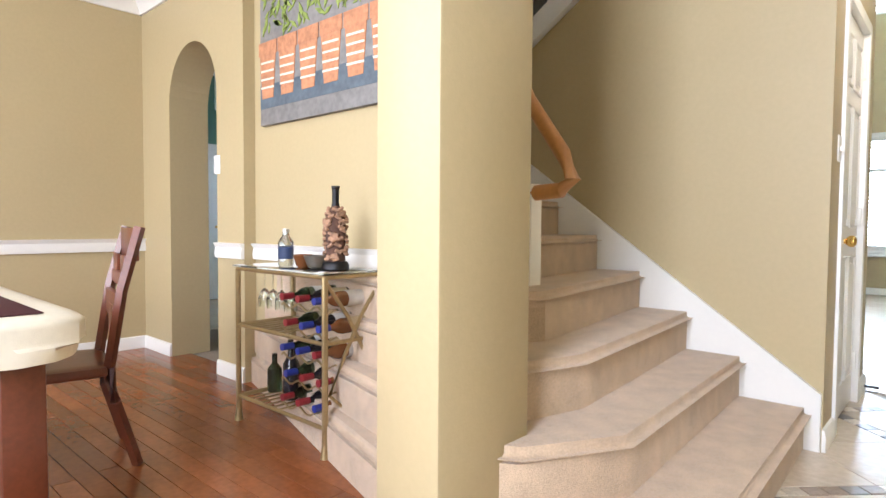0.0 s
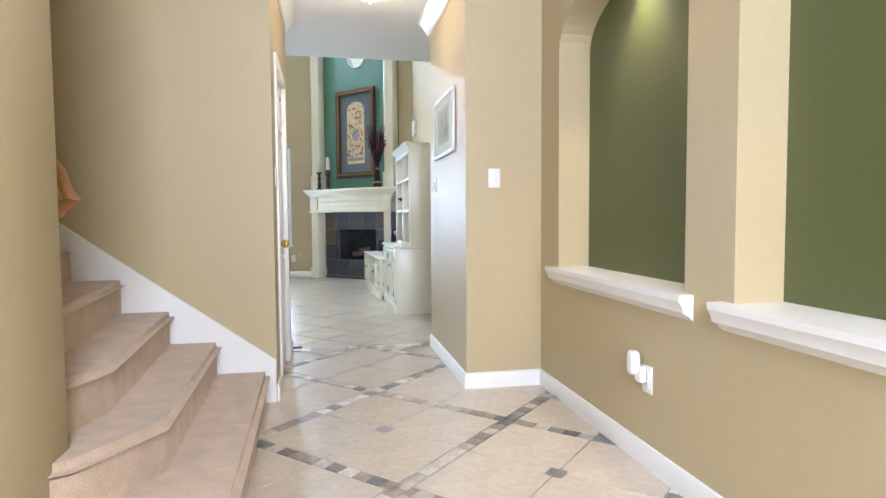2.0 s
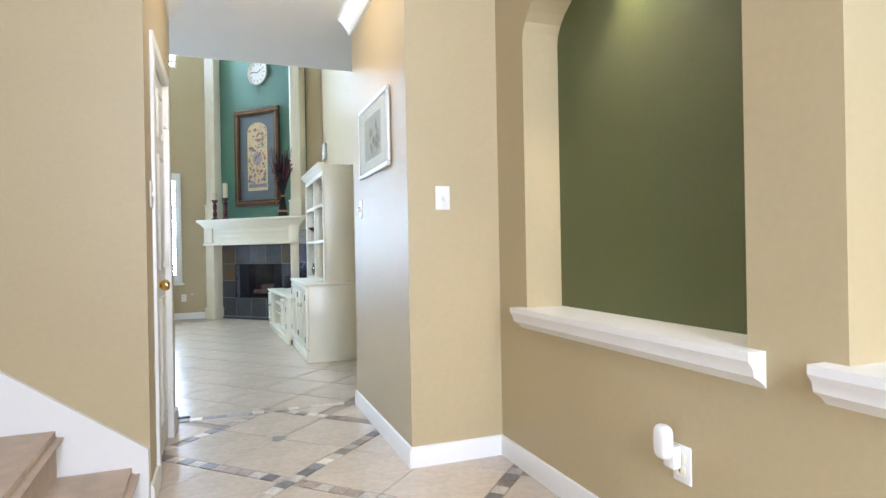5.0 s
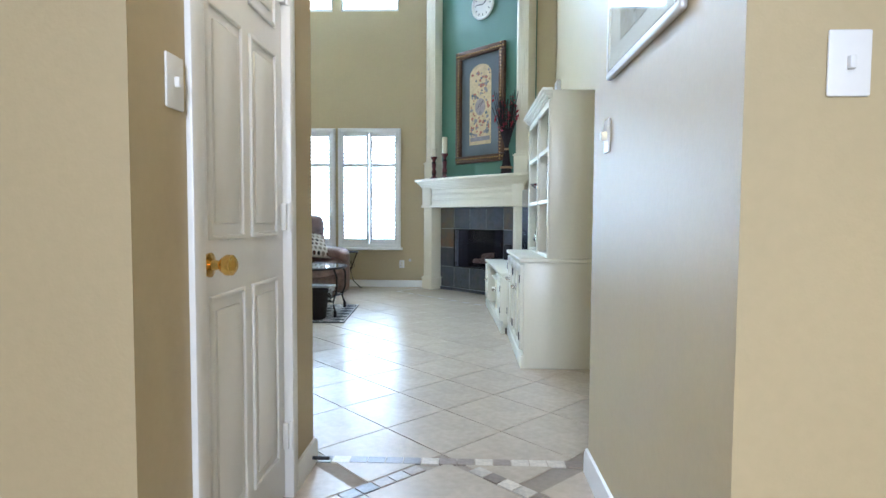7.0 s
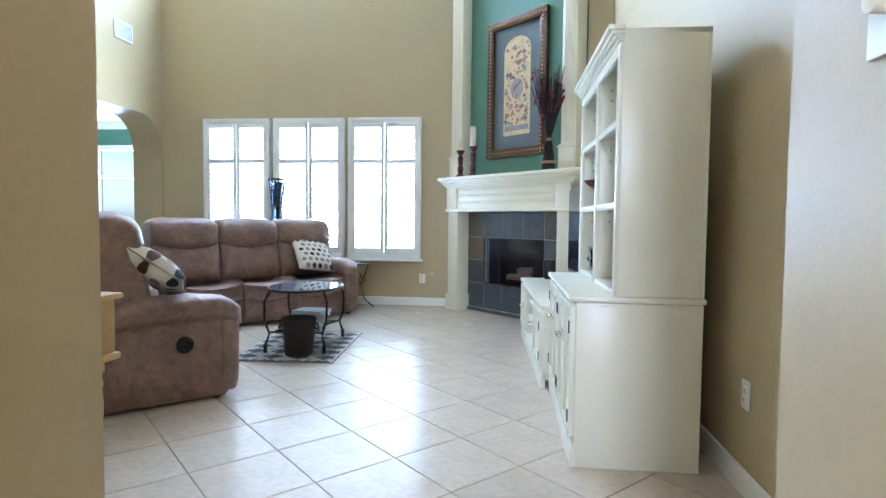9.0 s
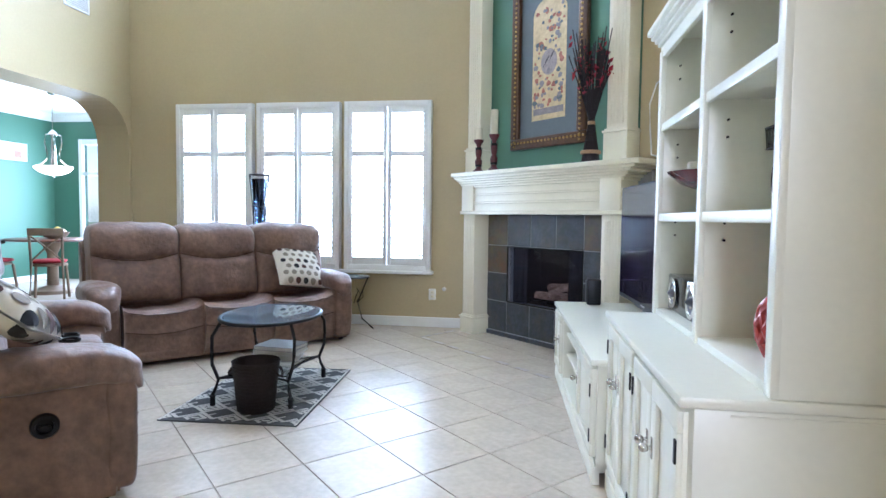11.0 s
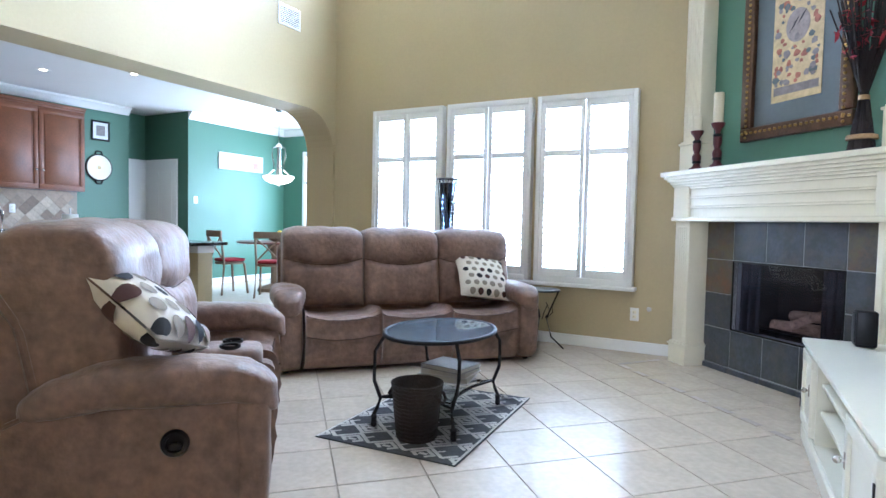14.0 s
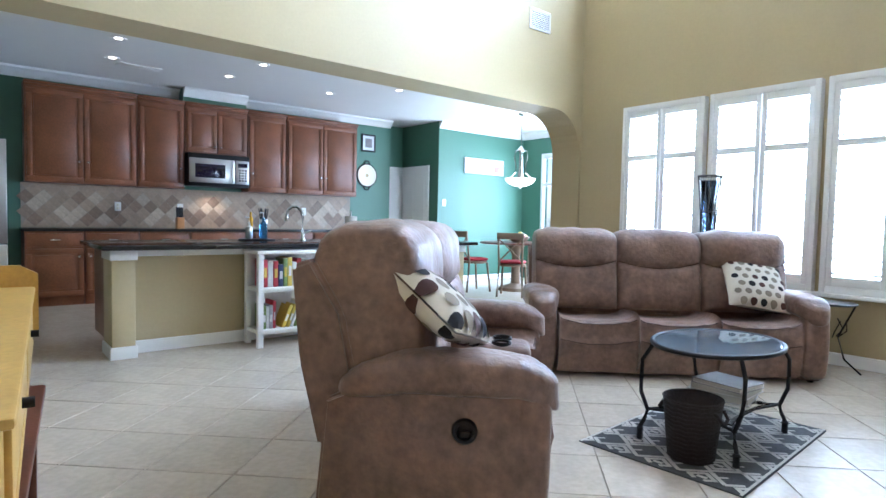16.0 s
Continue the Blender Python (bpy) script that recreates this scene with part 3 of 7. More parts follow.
for q in ((-0.49, -0.478, 0.355, 0.93), (0.478, 0.49, 0.355, 0.93), (-0.478, 0.478, 0.916, 0.93), (-0.478, 0.478, 0.355, 0.37)):
    box(bm, q[0], q[1], -0.012, 0.0, q[2], q[3], 0.004)
part("firebox_frame", bm, BLACK, fp, "black metal firebox frame")
BARK = material("ceramic_log", (0.34, 0.22, 0.15), 0.9, vary=0.6, scale=12, bump=0.6)
for a, b, rr in (((-0.22, 0.16, 0.44), (0.24, 0.22, 0.46), 0.05), ((-0.15, 0.28, 0.52), (0.2, 0.2, 0.56), 0.045), ((-0.02, 0.1, 0.47), (0.14, 0.32, 0.60), 0.035)):
    part("log", rod(bmesh.new(), a, b, rr, 10, rr * 0.85), BARK, fp, "pale ceramic gas log")
bm = bmesh.new()
for k in range(5):
    rod(bm, (-0.24 + 0.12 * k, 0.08, 0.40), (-0.24 + 0.12 * k, 0.36, 0.40), 0.01, 6)
rod(bm, (-0.28, 0.08, 0.42), (0.28, 0.08, 0.42), 0.012, 6)
part("grate", bm, IRON, fp)
MESH = material("fire_curtain_mesh", (0.022, 0.023, 0.027), 0.55, 0.5, vary=0.3, grain=200)
for s in (-1, 1):
    bm = bmesh.new()
    rows = [[bm.verts.new((s * (0.472 - 0.0055 * k), 0.07 + 0.016 * math.sin(k * 1.35) * (1.0 if z < 0.8 else 0.6), z)) for z in (0.36, 0.5, 0.65, 0.8, 0.925)] for k in range(38)]
    for p, q in zip(rows, rows[1:]):
        for i in range(4):
            bm.faces.new((p[i], q[i], q[i + 1], p[i + 1]))
    part("mesh_curtain", bm, MESH, fp, "dark pleated mesh fire curtain", angle=80)
part("curtain_rod", rod(bmesh.new(), (-0.47, 0.07, 0.918), (0.47, 0.07, 0.918), 0.006, 8), IRON, fp)
pane = part("glass_screen", boxm(-0.476, 0.476, 0.03, 0.036, 0.357, 0.928), glass("smoked_firebox_glass", (0.62, 0.64, 0.74)), fp, "smoked glass screen")
pane.visible_shadow = False
COLS = (-0.81, -0.49, -0.163, 0.163, 0.49, 0.81)
ROWS_Z = (0.045, 0.355, 0.645, 0.93, 1.25)
for i in range(5):
    for j in range(4):
        if i in (1, 2, 3) and j in (1, 2):
            continue
        rusty = (i, j) in ((0, 3), (0, 2), (4, 3), (4, 0))
        bm = boxm(COLS[i] + 0.003, COLS[i + 1] - 0.003, -0.008, 0.012, ROWS_Z[j] + 0.003, ROWS_Z[j + 1] - 0.003, 0.003, 1)
        part("slate_tile", bm, RUST if rusty else SLATE, fp)
for i in range(5):
    part("hearth_strip", boxm(COLS[i] + 0.003, COLS[i + 1] - 0.003, -0.03, 0.012, 0.0, 0.042, 0.003, 1), SLATE, fp)


def pilaster(x0, x1, y0, y1, z0, z1, foot):
    bm = boxm(x0, x1, y0, y1, z0, z1, 0.004)
    e = 0.018
    box(bm, x0 - e, x1 + e, y0 - e, y1, z0, z0 + foot, 0.004)
    box(bm, x0 - e * 1.6, x1 + e * 1.6, y0 - e * 1.6, y1, z0 + foot, z0 + foot + 0.02, 0.006)
    box(bm, x0 - e * 0.8, x1 + e * 0.8, y0 - e * 0.8, y1, z0 + foot + 0.02, z0 + foot + 0.035, 0.005)
    return bm


def flutes(owner, x0, x1, y0, z0, z1):
    w = (x1 - x0 - 0.05) / 5
    for k in range(5):
        a = x0 + 0.025 + k * w
        part("flute", boxm(a + 0.006, a + w - 0.006, y0 - 0.007, y0 + 0.001, z0, z1, 0.003, 1), CREAM, owner)


for low, high in (((-0.963, -0.785), (-1.01, -0.81)), ((0.828, 1.02), (0.79, 0.985))):
    flutes(part("pilaster", pilaster(*low, -0.20, 0.012, 0, 1.245, 0.16), CREAM, fp, "fluted cream pilaster"), *low, -0.20, 0.22, 1.195)
    flutes(part("upper_pilaster", pilaster(*high, -0.12, 0.03, 1.671, TOP, 0.24), CREAM, fp, "tall fluted cream pilaster"), *high, -0.12, 1.98, TOP - 0.05)
    part("mantel_block", boxm(low[0] - 0.006, low[1] + 0.006, -0.228, -0.15, 1.281, 1.554, 0.005), CREAM, fp)
steps = ((0.985, 1.045, -0.235, 1.245, 1.28), (0.967, 1.025, -0.205, 1.28, 1.355), (0.976, 1.035, -0.215, 1.355, 1.375), (0.967, 1.025, -0.205, 1.375, 1.44), (0.976, 1.035, -0.218, 1.44, 1.457), (0.967, 1.025, -0.205, 1.457, 1.518),
         (0.978, 1.045, -0.22, 1.518, 1.541), (0.988, 1.07, -0.234, 1.541, 1.562), (1.0, 1.1, -0.25, 1.562, 1.584), (1.012, 1.14, -0.27, 1.584, 1.606), (1.026, 1.19, -0.292, 1.606, 1.632), (1.045, 1.245, -0.32, 1.632, 1.671))
for left, right, y0, z0, z1 in steps:
    part("mantel_shelf" if z1 > 1.66 else "mantel_moulding", boxm(-left, right, y0, 0.02, z0, z1, 0.005, 2), CREAM, fp)


def framed_art(name, label, w, h, at, turn, frame_mat, mat_mat, art_parts, face=0.09, thick=0.035, inner=0.12, glossy=True, bead=None):
    """A picture in its frame; the wall lies behind at +y."""
    p = thing(name, label, "picture", at, turn)
    for q in ((-w / 2, w / 2, h / 2 - face, h / 2), (-w / 2, w / 2, -h / 2, -h / 2 + face), (-w / 2, -w / 2 + face, -h / 2 + face, h / 2 - face), (w / 2 - face, w / 2, -h / 2 + face, h / 2 - face)):
        part("frame_side", boxm(q[0], q[1], -thick, 0, q[2], q[3], min(0.012, face * 0.3), 3), frame_mat, p)
    if bead:
        bm = bmesh.new()
        for k in range(int(h / 0.045)):
            for s in (-1, 1):
                lathe(bm, [(0.002, -0.012), (0.012, -0.006), (0.012, 0.006), (0.002, 0.012)], 6, (s * (w / 2 - face * 0.6), -thick, -h / 2 + 0.03 + k * 0.045))
        for k in range(int(w / 0.045)):
            for s in (-1, 1):
                lathe(bm, [(0.002, -0.012), (0.012, -0.006), (0.012, 0.006), (0.002, 0.012)], 6, (-w / 2 + 0.03 + k * 0.045, -thick, s * (h / 2 - face * 0.6)))
        tagged(part("gold_beading", bm, bead, p), kind="stuff")
    part("mount", boxm(-w / 2 + face * 0.9, w / 2 - face * 0.9, -0.012, -0.004, -h / 2 + face * 0.9, h / 2 - face * 0.9), mat_mat, p)
    for k, (nm, x0, x1, z0, z1, m) in enumerate(art_parts):
        part(nm, boxm(x0, x1, -0.0145 - 0.0008 * k, -0.0122, z0, z1), m, p)
    return p


GILT = material("dark_gilt_frame", (0.085, 0.04, 0.018), 0.35, 0.35, vary=0.4, scale=14, bump=0.3, bump_scale=70)
GOLD = material("worn_gold_bead", (0.42, 0.26, 0.08), 0.35, 0.8, vary=0.3)
MATGREY = material("blue_grey_mount", (0.105, 0.125, 0.135), 0.6, vary=0.08)
PARCH = material("parchment_print", (0.55, 0.42, 0.23), 0.6, vary=0.25, scale=9, grain=30)
ROSE = material("rose_print_ink", (0.33, 0.12, 0.08), 0.6, vary=0.3, scale=20)
GREYINK = material("grey_print_ink", (0.22, 0.2, 0.2), 0.6, vary=0.25, scale=15)
DARKINK = material("dark_print_ink", (0.03, 0.03, 0.035), 0.6, vary=0.2)
rnd = random.Random(7)
art = framed_art("framed_print", "tall ornate gilt framed botanical print on green wall", 0.95, 1.62, (0.912 + 0.0 + 0.008 + 0.018, 10.628 - 0.008 + 0.018, 2.69), -45, GILT, MATGREY,
                 [("print", -0.21, 0.21, -0.55, 0.42, PARCH), ("print_band", -0.19, 0.19, -0.50, -0.44, GREYINK)], face=0.105, thick=0.05, bead=GOLD)
bm = bmesh.new()
slab(bm, [(0.21 * math.cos(math.pi * k / 14), 0.42 + 0.16 * math.sin(math.pi * k / 14)) for k in range(15)], -0.0145, -0.0122, "y")
part("print_arch", bm, PARCH, art)
for nm, mat, n in (("blossoms", ROSE, 46), ("leaves", GREYINK, 40), ("stems", MATGREY, 26)):
    bm = bmesh.new()
    for k in range(n):
        x, z = rnd.uniform(-0.18, 0.18), rnd.uniform(-0.42, 0.5)
        rr = rnd.uniform(0.012, 0.035)
        if abs(x) < 0.09 and abs(z) < 0.1:
            continue
        slab(bm, [(x + rr * rnd.uniform(0.6, 1.1) * math.cos(t), z + rr * rnd.uniform(0.6, 1.1) * math.sin(t)) for t in (k2 * math.pi / 4 for k2 in range(8))], -0.0165 - 0.0002 * (n % 7), -0.0144, "y")
    tagged(part(nm, bm, mat, art), kind="stuff")
bm = bmesh.new()
slab(bm, [(0.10 * math.cos(2 * math.pi * k / 24), -0.02 + 0.12 * math.sin(2 * math.pi * k / 24)) for k in range(24)], -0.0166, -0.0144, "y")
part("print_medallion", bm, material("mauve_print_ink", (0.3, 0.25, 0.24), 0.6, vary=0.2, scale=20), art)
bm = bmesh.new()
for x, z in ((-0.03, -0.01), (0.035, 0.03)):
    slab(bm, [(x - 0.04, z - 0.05), (x, z - 0.01), (x + 0.04, z + 0.05), (x + 0.005, z + 0.02)], -0.018, -0.0165, "y")
part("print_bird", bm, DARKINK, art)

# clock
ck = thing("wall_clock", "round white wall clock on green wall", "clock", (0.912 + 0.028 + 0.02, 10.628 - 0.028 + 0.02, 4.09), -45)
bm = bmesh.new()
lathe(bm, [(0.17, 0.0), (0.205, 0.0), (0.21, 0.02), (0.195, 0.035), (0.18, 0.03), (0.17, 0.012)], 36)
bm.transform(Matrix.Rotation(radians(90), 4, "X"))
part("clock_rim", bm, WHITE, ck)
bm = lathe(bmesh.new(), [(0.001, 0.0), (0.175, 0.0), (0.175, 0.012), (0.001, 0.013)], 36)
bm.transform(Matrix.Rotation(radians(90), 4, "X"))
part("clock_face", bm, material("clock_face_cream", (0.7, 0.68, 0.62), 0.5, vary=0.05), ck)
for ang, ln in ((60, 0.09), (-82, 0.13)):
    bm = boxm(-0.006, 0.006, -0.018, -0.014, 0, ln)
    bm.transform(Matrix.Rotation(radians(ang), 4, "Y"))
    part("clock_hand", bm, DARKINK, ck)
for k in range(12):
    bm = boxm(-0.005, 0.005, -0.016, -0.0135, 0.125, 0.155)
    bm.transform(Matrix.Rotation(k * math.pi / 6, 4, "Y"))
    part("hour_mark", bm, DARKINK, ck)


def on_mantel(u, d, z=1.671):
    return (0.912 + (u - d) * 0.70711, 10.628 + (-u - d) * 0.70711, z)


WAX = material("ivory_candle_wax", (0.72, 0.66, 0.50), 0.5, vary=0.05)
REDWOOD = material("burgundy_turned_wood", (0.085, 0.012, 0.015), 0.4, vary=0.25, scale=14)
for u, hh, ch in ((-0.735, 0.33, 0.12), (-0.50, 0.36, 0.24)):
    c = thing("candlestick", "burgundy turned candlestick with ivory pillar candle", "candlestick", on_mantel(u, 0.2), 0, "mantel candlesticks")
    prof = [(0.055, 0), (0.055, 0.015), (0.03, 0.035), (0.022, 0.06), (0.034, 0.09), (0.034, 0.12), (0.02, 0.145), (0.03, 0.18), (0.032, 0.22), (0.018, 0.25), (0.024, 0.28), (0.045, 0.31), (0.05, 0.33)]
    part("stick", lathe(bmesh.new(), [(r * 1.05, z * hh / 0.33) for r, z in prof], 20), REDWOOD, c)
    for z in (0.07, 0.24):
        part("black_ring", lathe(bmesh.new(), [(0.03, z * hh / 0.33 - 0.012), (0.036, z * hh / 0.33), (0.03, z * hh / 0.33 + 0.012)], 16), BLACK, c)
    part("candle", lathe(bmesh.new(), [(0.038, hh + 0.001), (0.039, hh + ch * 0.9), (0.036, hh + ch), (0.01, hh + ch - 0.006)], 20), WAX, c, "ivory pillar candle")

REED = material("dark_dried_reeds", (0.018, 0.012, 0.012), 0.8, vary=0.4, grain=80, bump=0.4)
PETAL = material("crimson_dried_flowers", (0.26, 0.012, 0.026), 0.7, vary=0.35, scale=20)
RAFFIA = material("raffia_tie", (0.32, 0.2, 0.1), 0.8, vary=0.3)
v = thing("reed_arrangement", "dark tied reed bundle with crimson dried flowers", "flower arrangement", on_mantel(0.675, 0.17))
bm = bmesh.new()
tips = []
for k in range(70):
    t = rnd.uniform(0, 2 * math.pi)
    r0, r1 = 0.075 * rnd.uniform(0.6, 1), rnd.uniform(0.05, 0.20)
    top = rnd.uniform(0.75, 1.12)
    a, m, e = (r0 * math.cos(t), r0 * math.sin(t), 0.0), (0.02 * math.cos(t), 0.02 * math.sin(t), 0.36), (r1 * math.cos(t + 0.5), r1 * math.sin(t + 0.5) * 0.8, top)
    tube(bm, [a, ((a[0] + m[0]) / 2, (a[1] + m[1]) / 2, 0.18), m, ((m[0] * 2 + e[0]) / 3, (m[1] * 2 + e[1]) / 3, 0.55), e], 0.0045, 5)
    tips.append((e, top))
part("reeds", bm, REED, v)
part("core", lathe(bmesh.new(), [(0.07, 0.0), (0.05, 0.12), (0.03, 0.26), (0.018, 0.36), (0.035, 0.5), (0.05, 0.6)], 14), REED, v)
for z, r in ((0.09, 0.085), (0.33, 0.032)):
    part("raffia_band", lathe(bmesh.new(), [(r * 0.9, z - 0.015), (r, z - 0.012), (r * 0.97, z + 0.012), (r * 0.85, z + 0.015)], 16), RAFFIA, v)
bm = bmesh.new()
for k in range(46):
    e, top = tips[k]
    p = Vector(e) * rnd.uniform(0.72, 1.0)
    for j in range(3):
        q = p + Vector((rnd.uniform(-0.03, 0.03), rnd.uniform(-0.03, 0.03), rnd.uniform(-0.04, 0.03)))
        s = rnd.uniform(0.02, 0.045)
        d = Vector((rnd.uniform(-1, 1), rnd.uniform(-1, 1), rnd.uniform(-1, 1))).normalized() * s
        w2 = Vector((d.y, -d.x, d.z * 0.5)) * 0.6
        bm.faces.new([bm.verts.new(q + x) for x in (d, w2, -d, -w2)])
tagged(part("petals", bm, PETAL, v), kind="stuff")

# white cable from the router on the wall to the mantel
LEAD = material("white_cable", (0.7, 0.7, 0.68), 0.5, vary=0.03)
pts = [(1.835, 9.42, 2.52), (1.83, 9.50, 2.37), (1.79, 9.62, 2.30), (1.72, 9.74, 2.25), (1.68, 9.78, 2.1), (1.685, 9.76, 1.9), (1.69, 9.73, 1.78), (1.68, 9.66, 1.70), (1.70, 9.60, 1.685), (1.745, 9.57, 1.66), (1.75, 9.60, 1.55), (1.72, 9.66, 1.46), (1.70, 9.70, 1.3)]
single("loose_cable", tube(bmesh.new(), pts, 0.006, 6), LEAD, "loose white cable hanging beside the mantel", "cable")
rt = thing("wall_router", "small white network box on the wall", "router", (1.86, 9.40, 2.62))
part("case", boxm(-0.05, 0, -0.09, 0.09, -0.12, 0.12, 0.01), WHITE, rt)
part("vent_slot", boxm(-0.052, -0.049, -0.05, 0.05, -0.07, -0.06), DARKINK, rt)

# ---------------------------------------------------------------- seating
# Seam colour darkened to put the shade of the creases into it.
SEAM_SHADE = material("shaded_seam_brown", (0.06, 0.03, 0.02), 0.6, vary=0.1)


def pad(x0, x1, path, core, bulge, creases, seed, lump=0.006, nx=26, ns=64):
    """An upholstered pad: a run of (y, z) swept along x, swollen between its seams, with gathers at each seam."""
    pts = [Vector((0, y, z)) for y, z in path]
    for _ in range(2):
        pts = [pts[0]] + [q for a, b in zip(pts, pts[1:]) for q in (a * 0.75 + b * 0.25, a * 0.25 + b * 0.75)] + [pts[-1]]
    dist = [0.0]
    for a, b in zip(pts, pts[1:]):
        dist.append(dist[-1] + (b - a).length)
    total, half, mid = dist[-1], (x1 - x0) / 2, (x0 + x1) / 2

    def on_path(d):
        k = 0
        while k < len(dist) - 2 and dist[k + 1] < d:
            k += 1
        a, b = pts[k], pts[k + 1]
        f = (d - dist[k]) / max(dist[k + 1] - dist[k], 1e-6)
        way = (b - a).normalized()
        return a + (b - a) * f, Vector((0, -way.z, way.y))

    bm = bmesh.new()
    outer, inner = [], []
    heart = Vector((0, *core))
    seams = [[] for _ in creases]
    for i in range(nx + 1):
        u = -math.cos(math.pi * i / nx)
        ro, ri = [], []
        for j in range(ns + 1):
            d = total * j / ns
            p, nrm = on_path(d)
            e = 2 * d / total - 1
            side, end = max(0.0, 1 - abs(u) ** 5) ** 0.5, max(0.0, 1 - abs(e) ** 10) ** 0.5
            h = bulge * side * end
            x = mid + u * half
            for at, sag, depth in creases:
                c = at + sag * (1 - u * u)
                gap = abs(d - c)
                h -= depth * (0.55 * math.exp(-(gap / 0.017) ** 2) + 0.45 * math.exp(-(gap / 0.05) ** 2)) * (0.35 + 0.65 * side)
                h += depth * 0.5 * math.exp(-gap / 0.06) * noise.noise(Vector((x * 30, d * 5, seed))) * side
            h += lump * noise.noise(Vector((x * 7, d * 7, seed + 3))) * side
            h += 0.006 * math.exp(-((abs(u) - 0.94) / 0.10) ** 2) * noise.noise(Vector((seed * 5, d * 38, 1.0)))
            ro.append(bm.verts.new(Vector((x, p.y, p.z)) + nrm * h))
            ri.append(bm.verts.new(Vector((x, *(p.lerp(heart, 0.9)).yz))))
        outer.append(ro)
        inner.append(ri)
        if 1 < i < nx - 1:
            for line, (at, sag, depth) in zip(seams, creases):
                p, nrm = on_path(at + sag * (1 - u * u))
                v = ro[round((at + sag * (1 - u * u)) / total * ns)].co
                line.append((v.x, p.y + nrm.y * ((v - p).dot(nrm) + 0.002), p.z + nrm.z * ((v - p).dot(nrm) + 0.002)))
    for g, flip in ((outer, False), (inner, True)):
        for i in range(nx):
            for j in range(ns):
                q = (g[i][j], g[i + 1][j], g[i + 1][j + 1], g[i][j + 1])
                bm.faces.new(q[::-1] if flip else q)
    for i in range(nx):
        for j in (0, ns):
            bm.faces.new((outer[i][j], inner[i][j], inner[i + 1][j], outer[i + 1][j]))
    for i in (0, nx):
        for j in range(ns):
            bm.faces.new((outer[i][j], outer[i][j + 1], inner[i][j + 1], inner[i][j]))
    return bm, seams


def sewn(name, parent, *shape):
    """A pad as a part, with its seams as thin dark cords that carry the crease shade."""
    bm, seams = pad(*shape)
    p = part(name, bm, HIDE, parent, angle=60)
    for line in seams:
        part("seam", tube(bmesh.new(), line, 0.0045, 6), SEAM_SHADE, p)


BACK = [(0.49, 0.46), (0.495, 0.56), (0.52, 0.70), (0.535, 0.80), (0.545, 0.93), (0.565, 1.045), (0.66, 1.075), (0.83, 1.07), (0.905, 1.02), (0.90, 0.80)]
SEAT = [(0.60, 0.455), (0.44, 0.465), (0.24, 0.49), (0.09, 0.505), (-0.01, 0.475), (-0.042, 0.39), (-0.042, 0.27), (-0.03, 0.17), (-0.015, 0.09), (0.02, 0.05)]


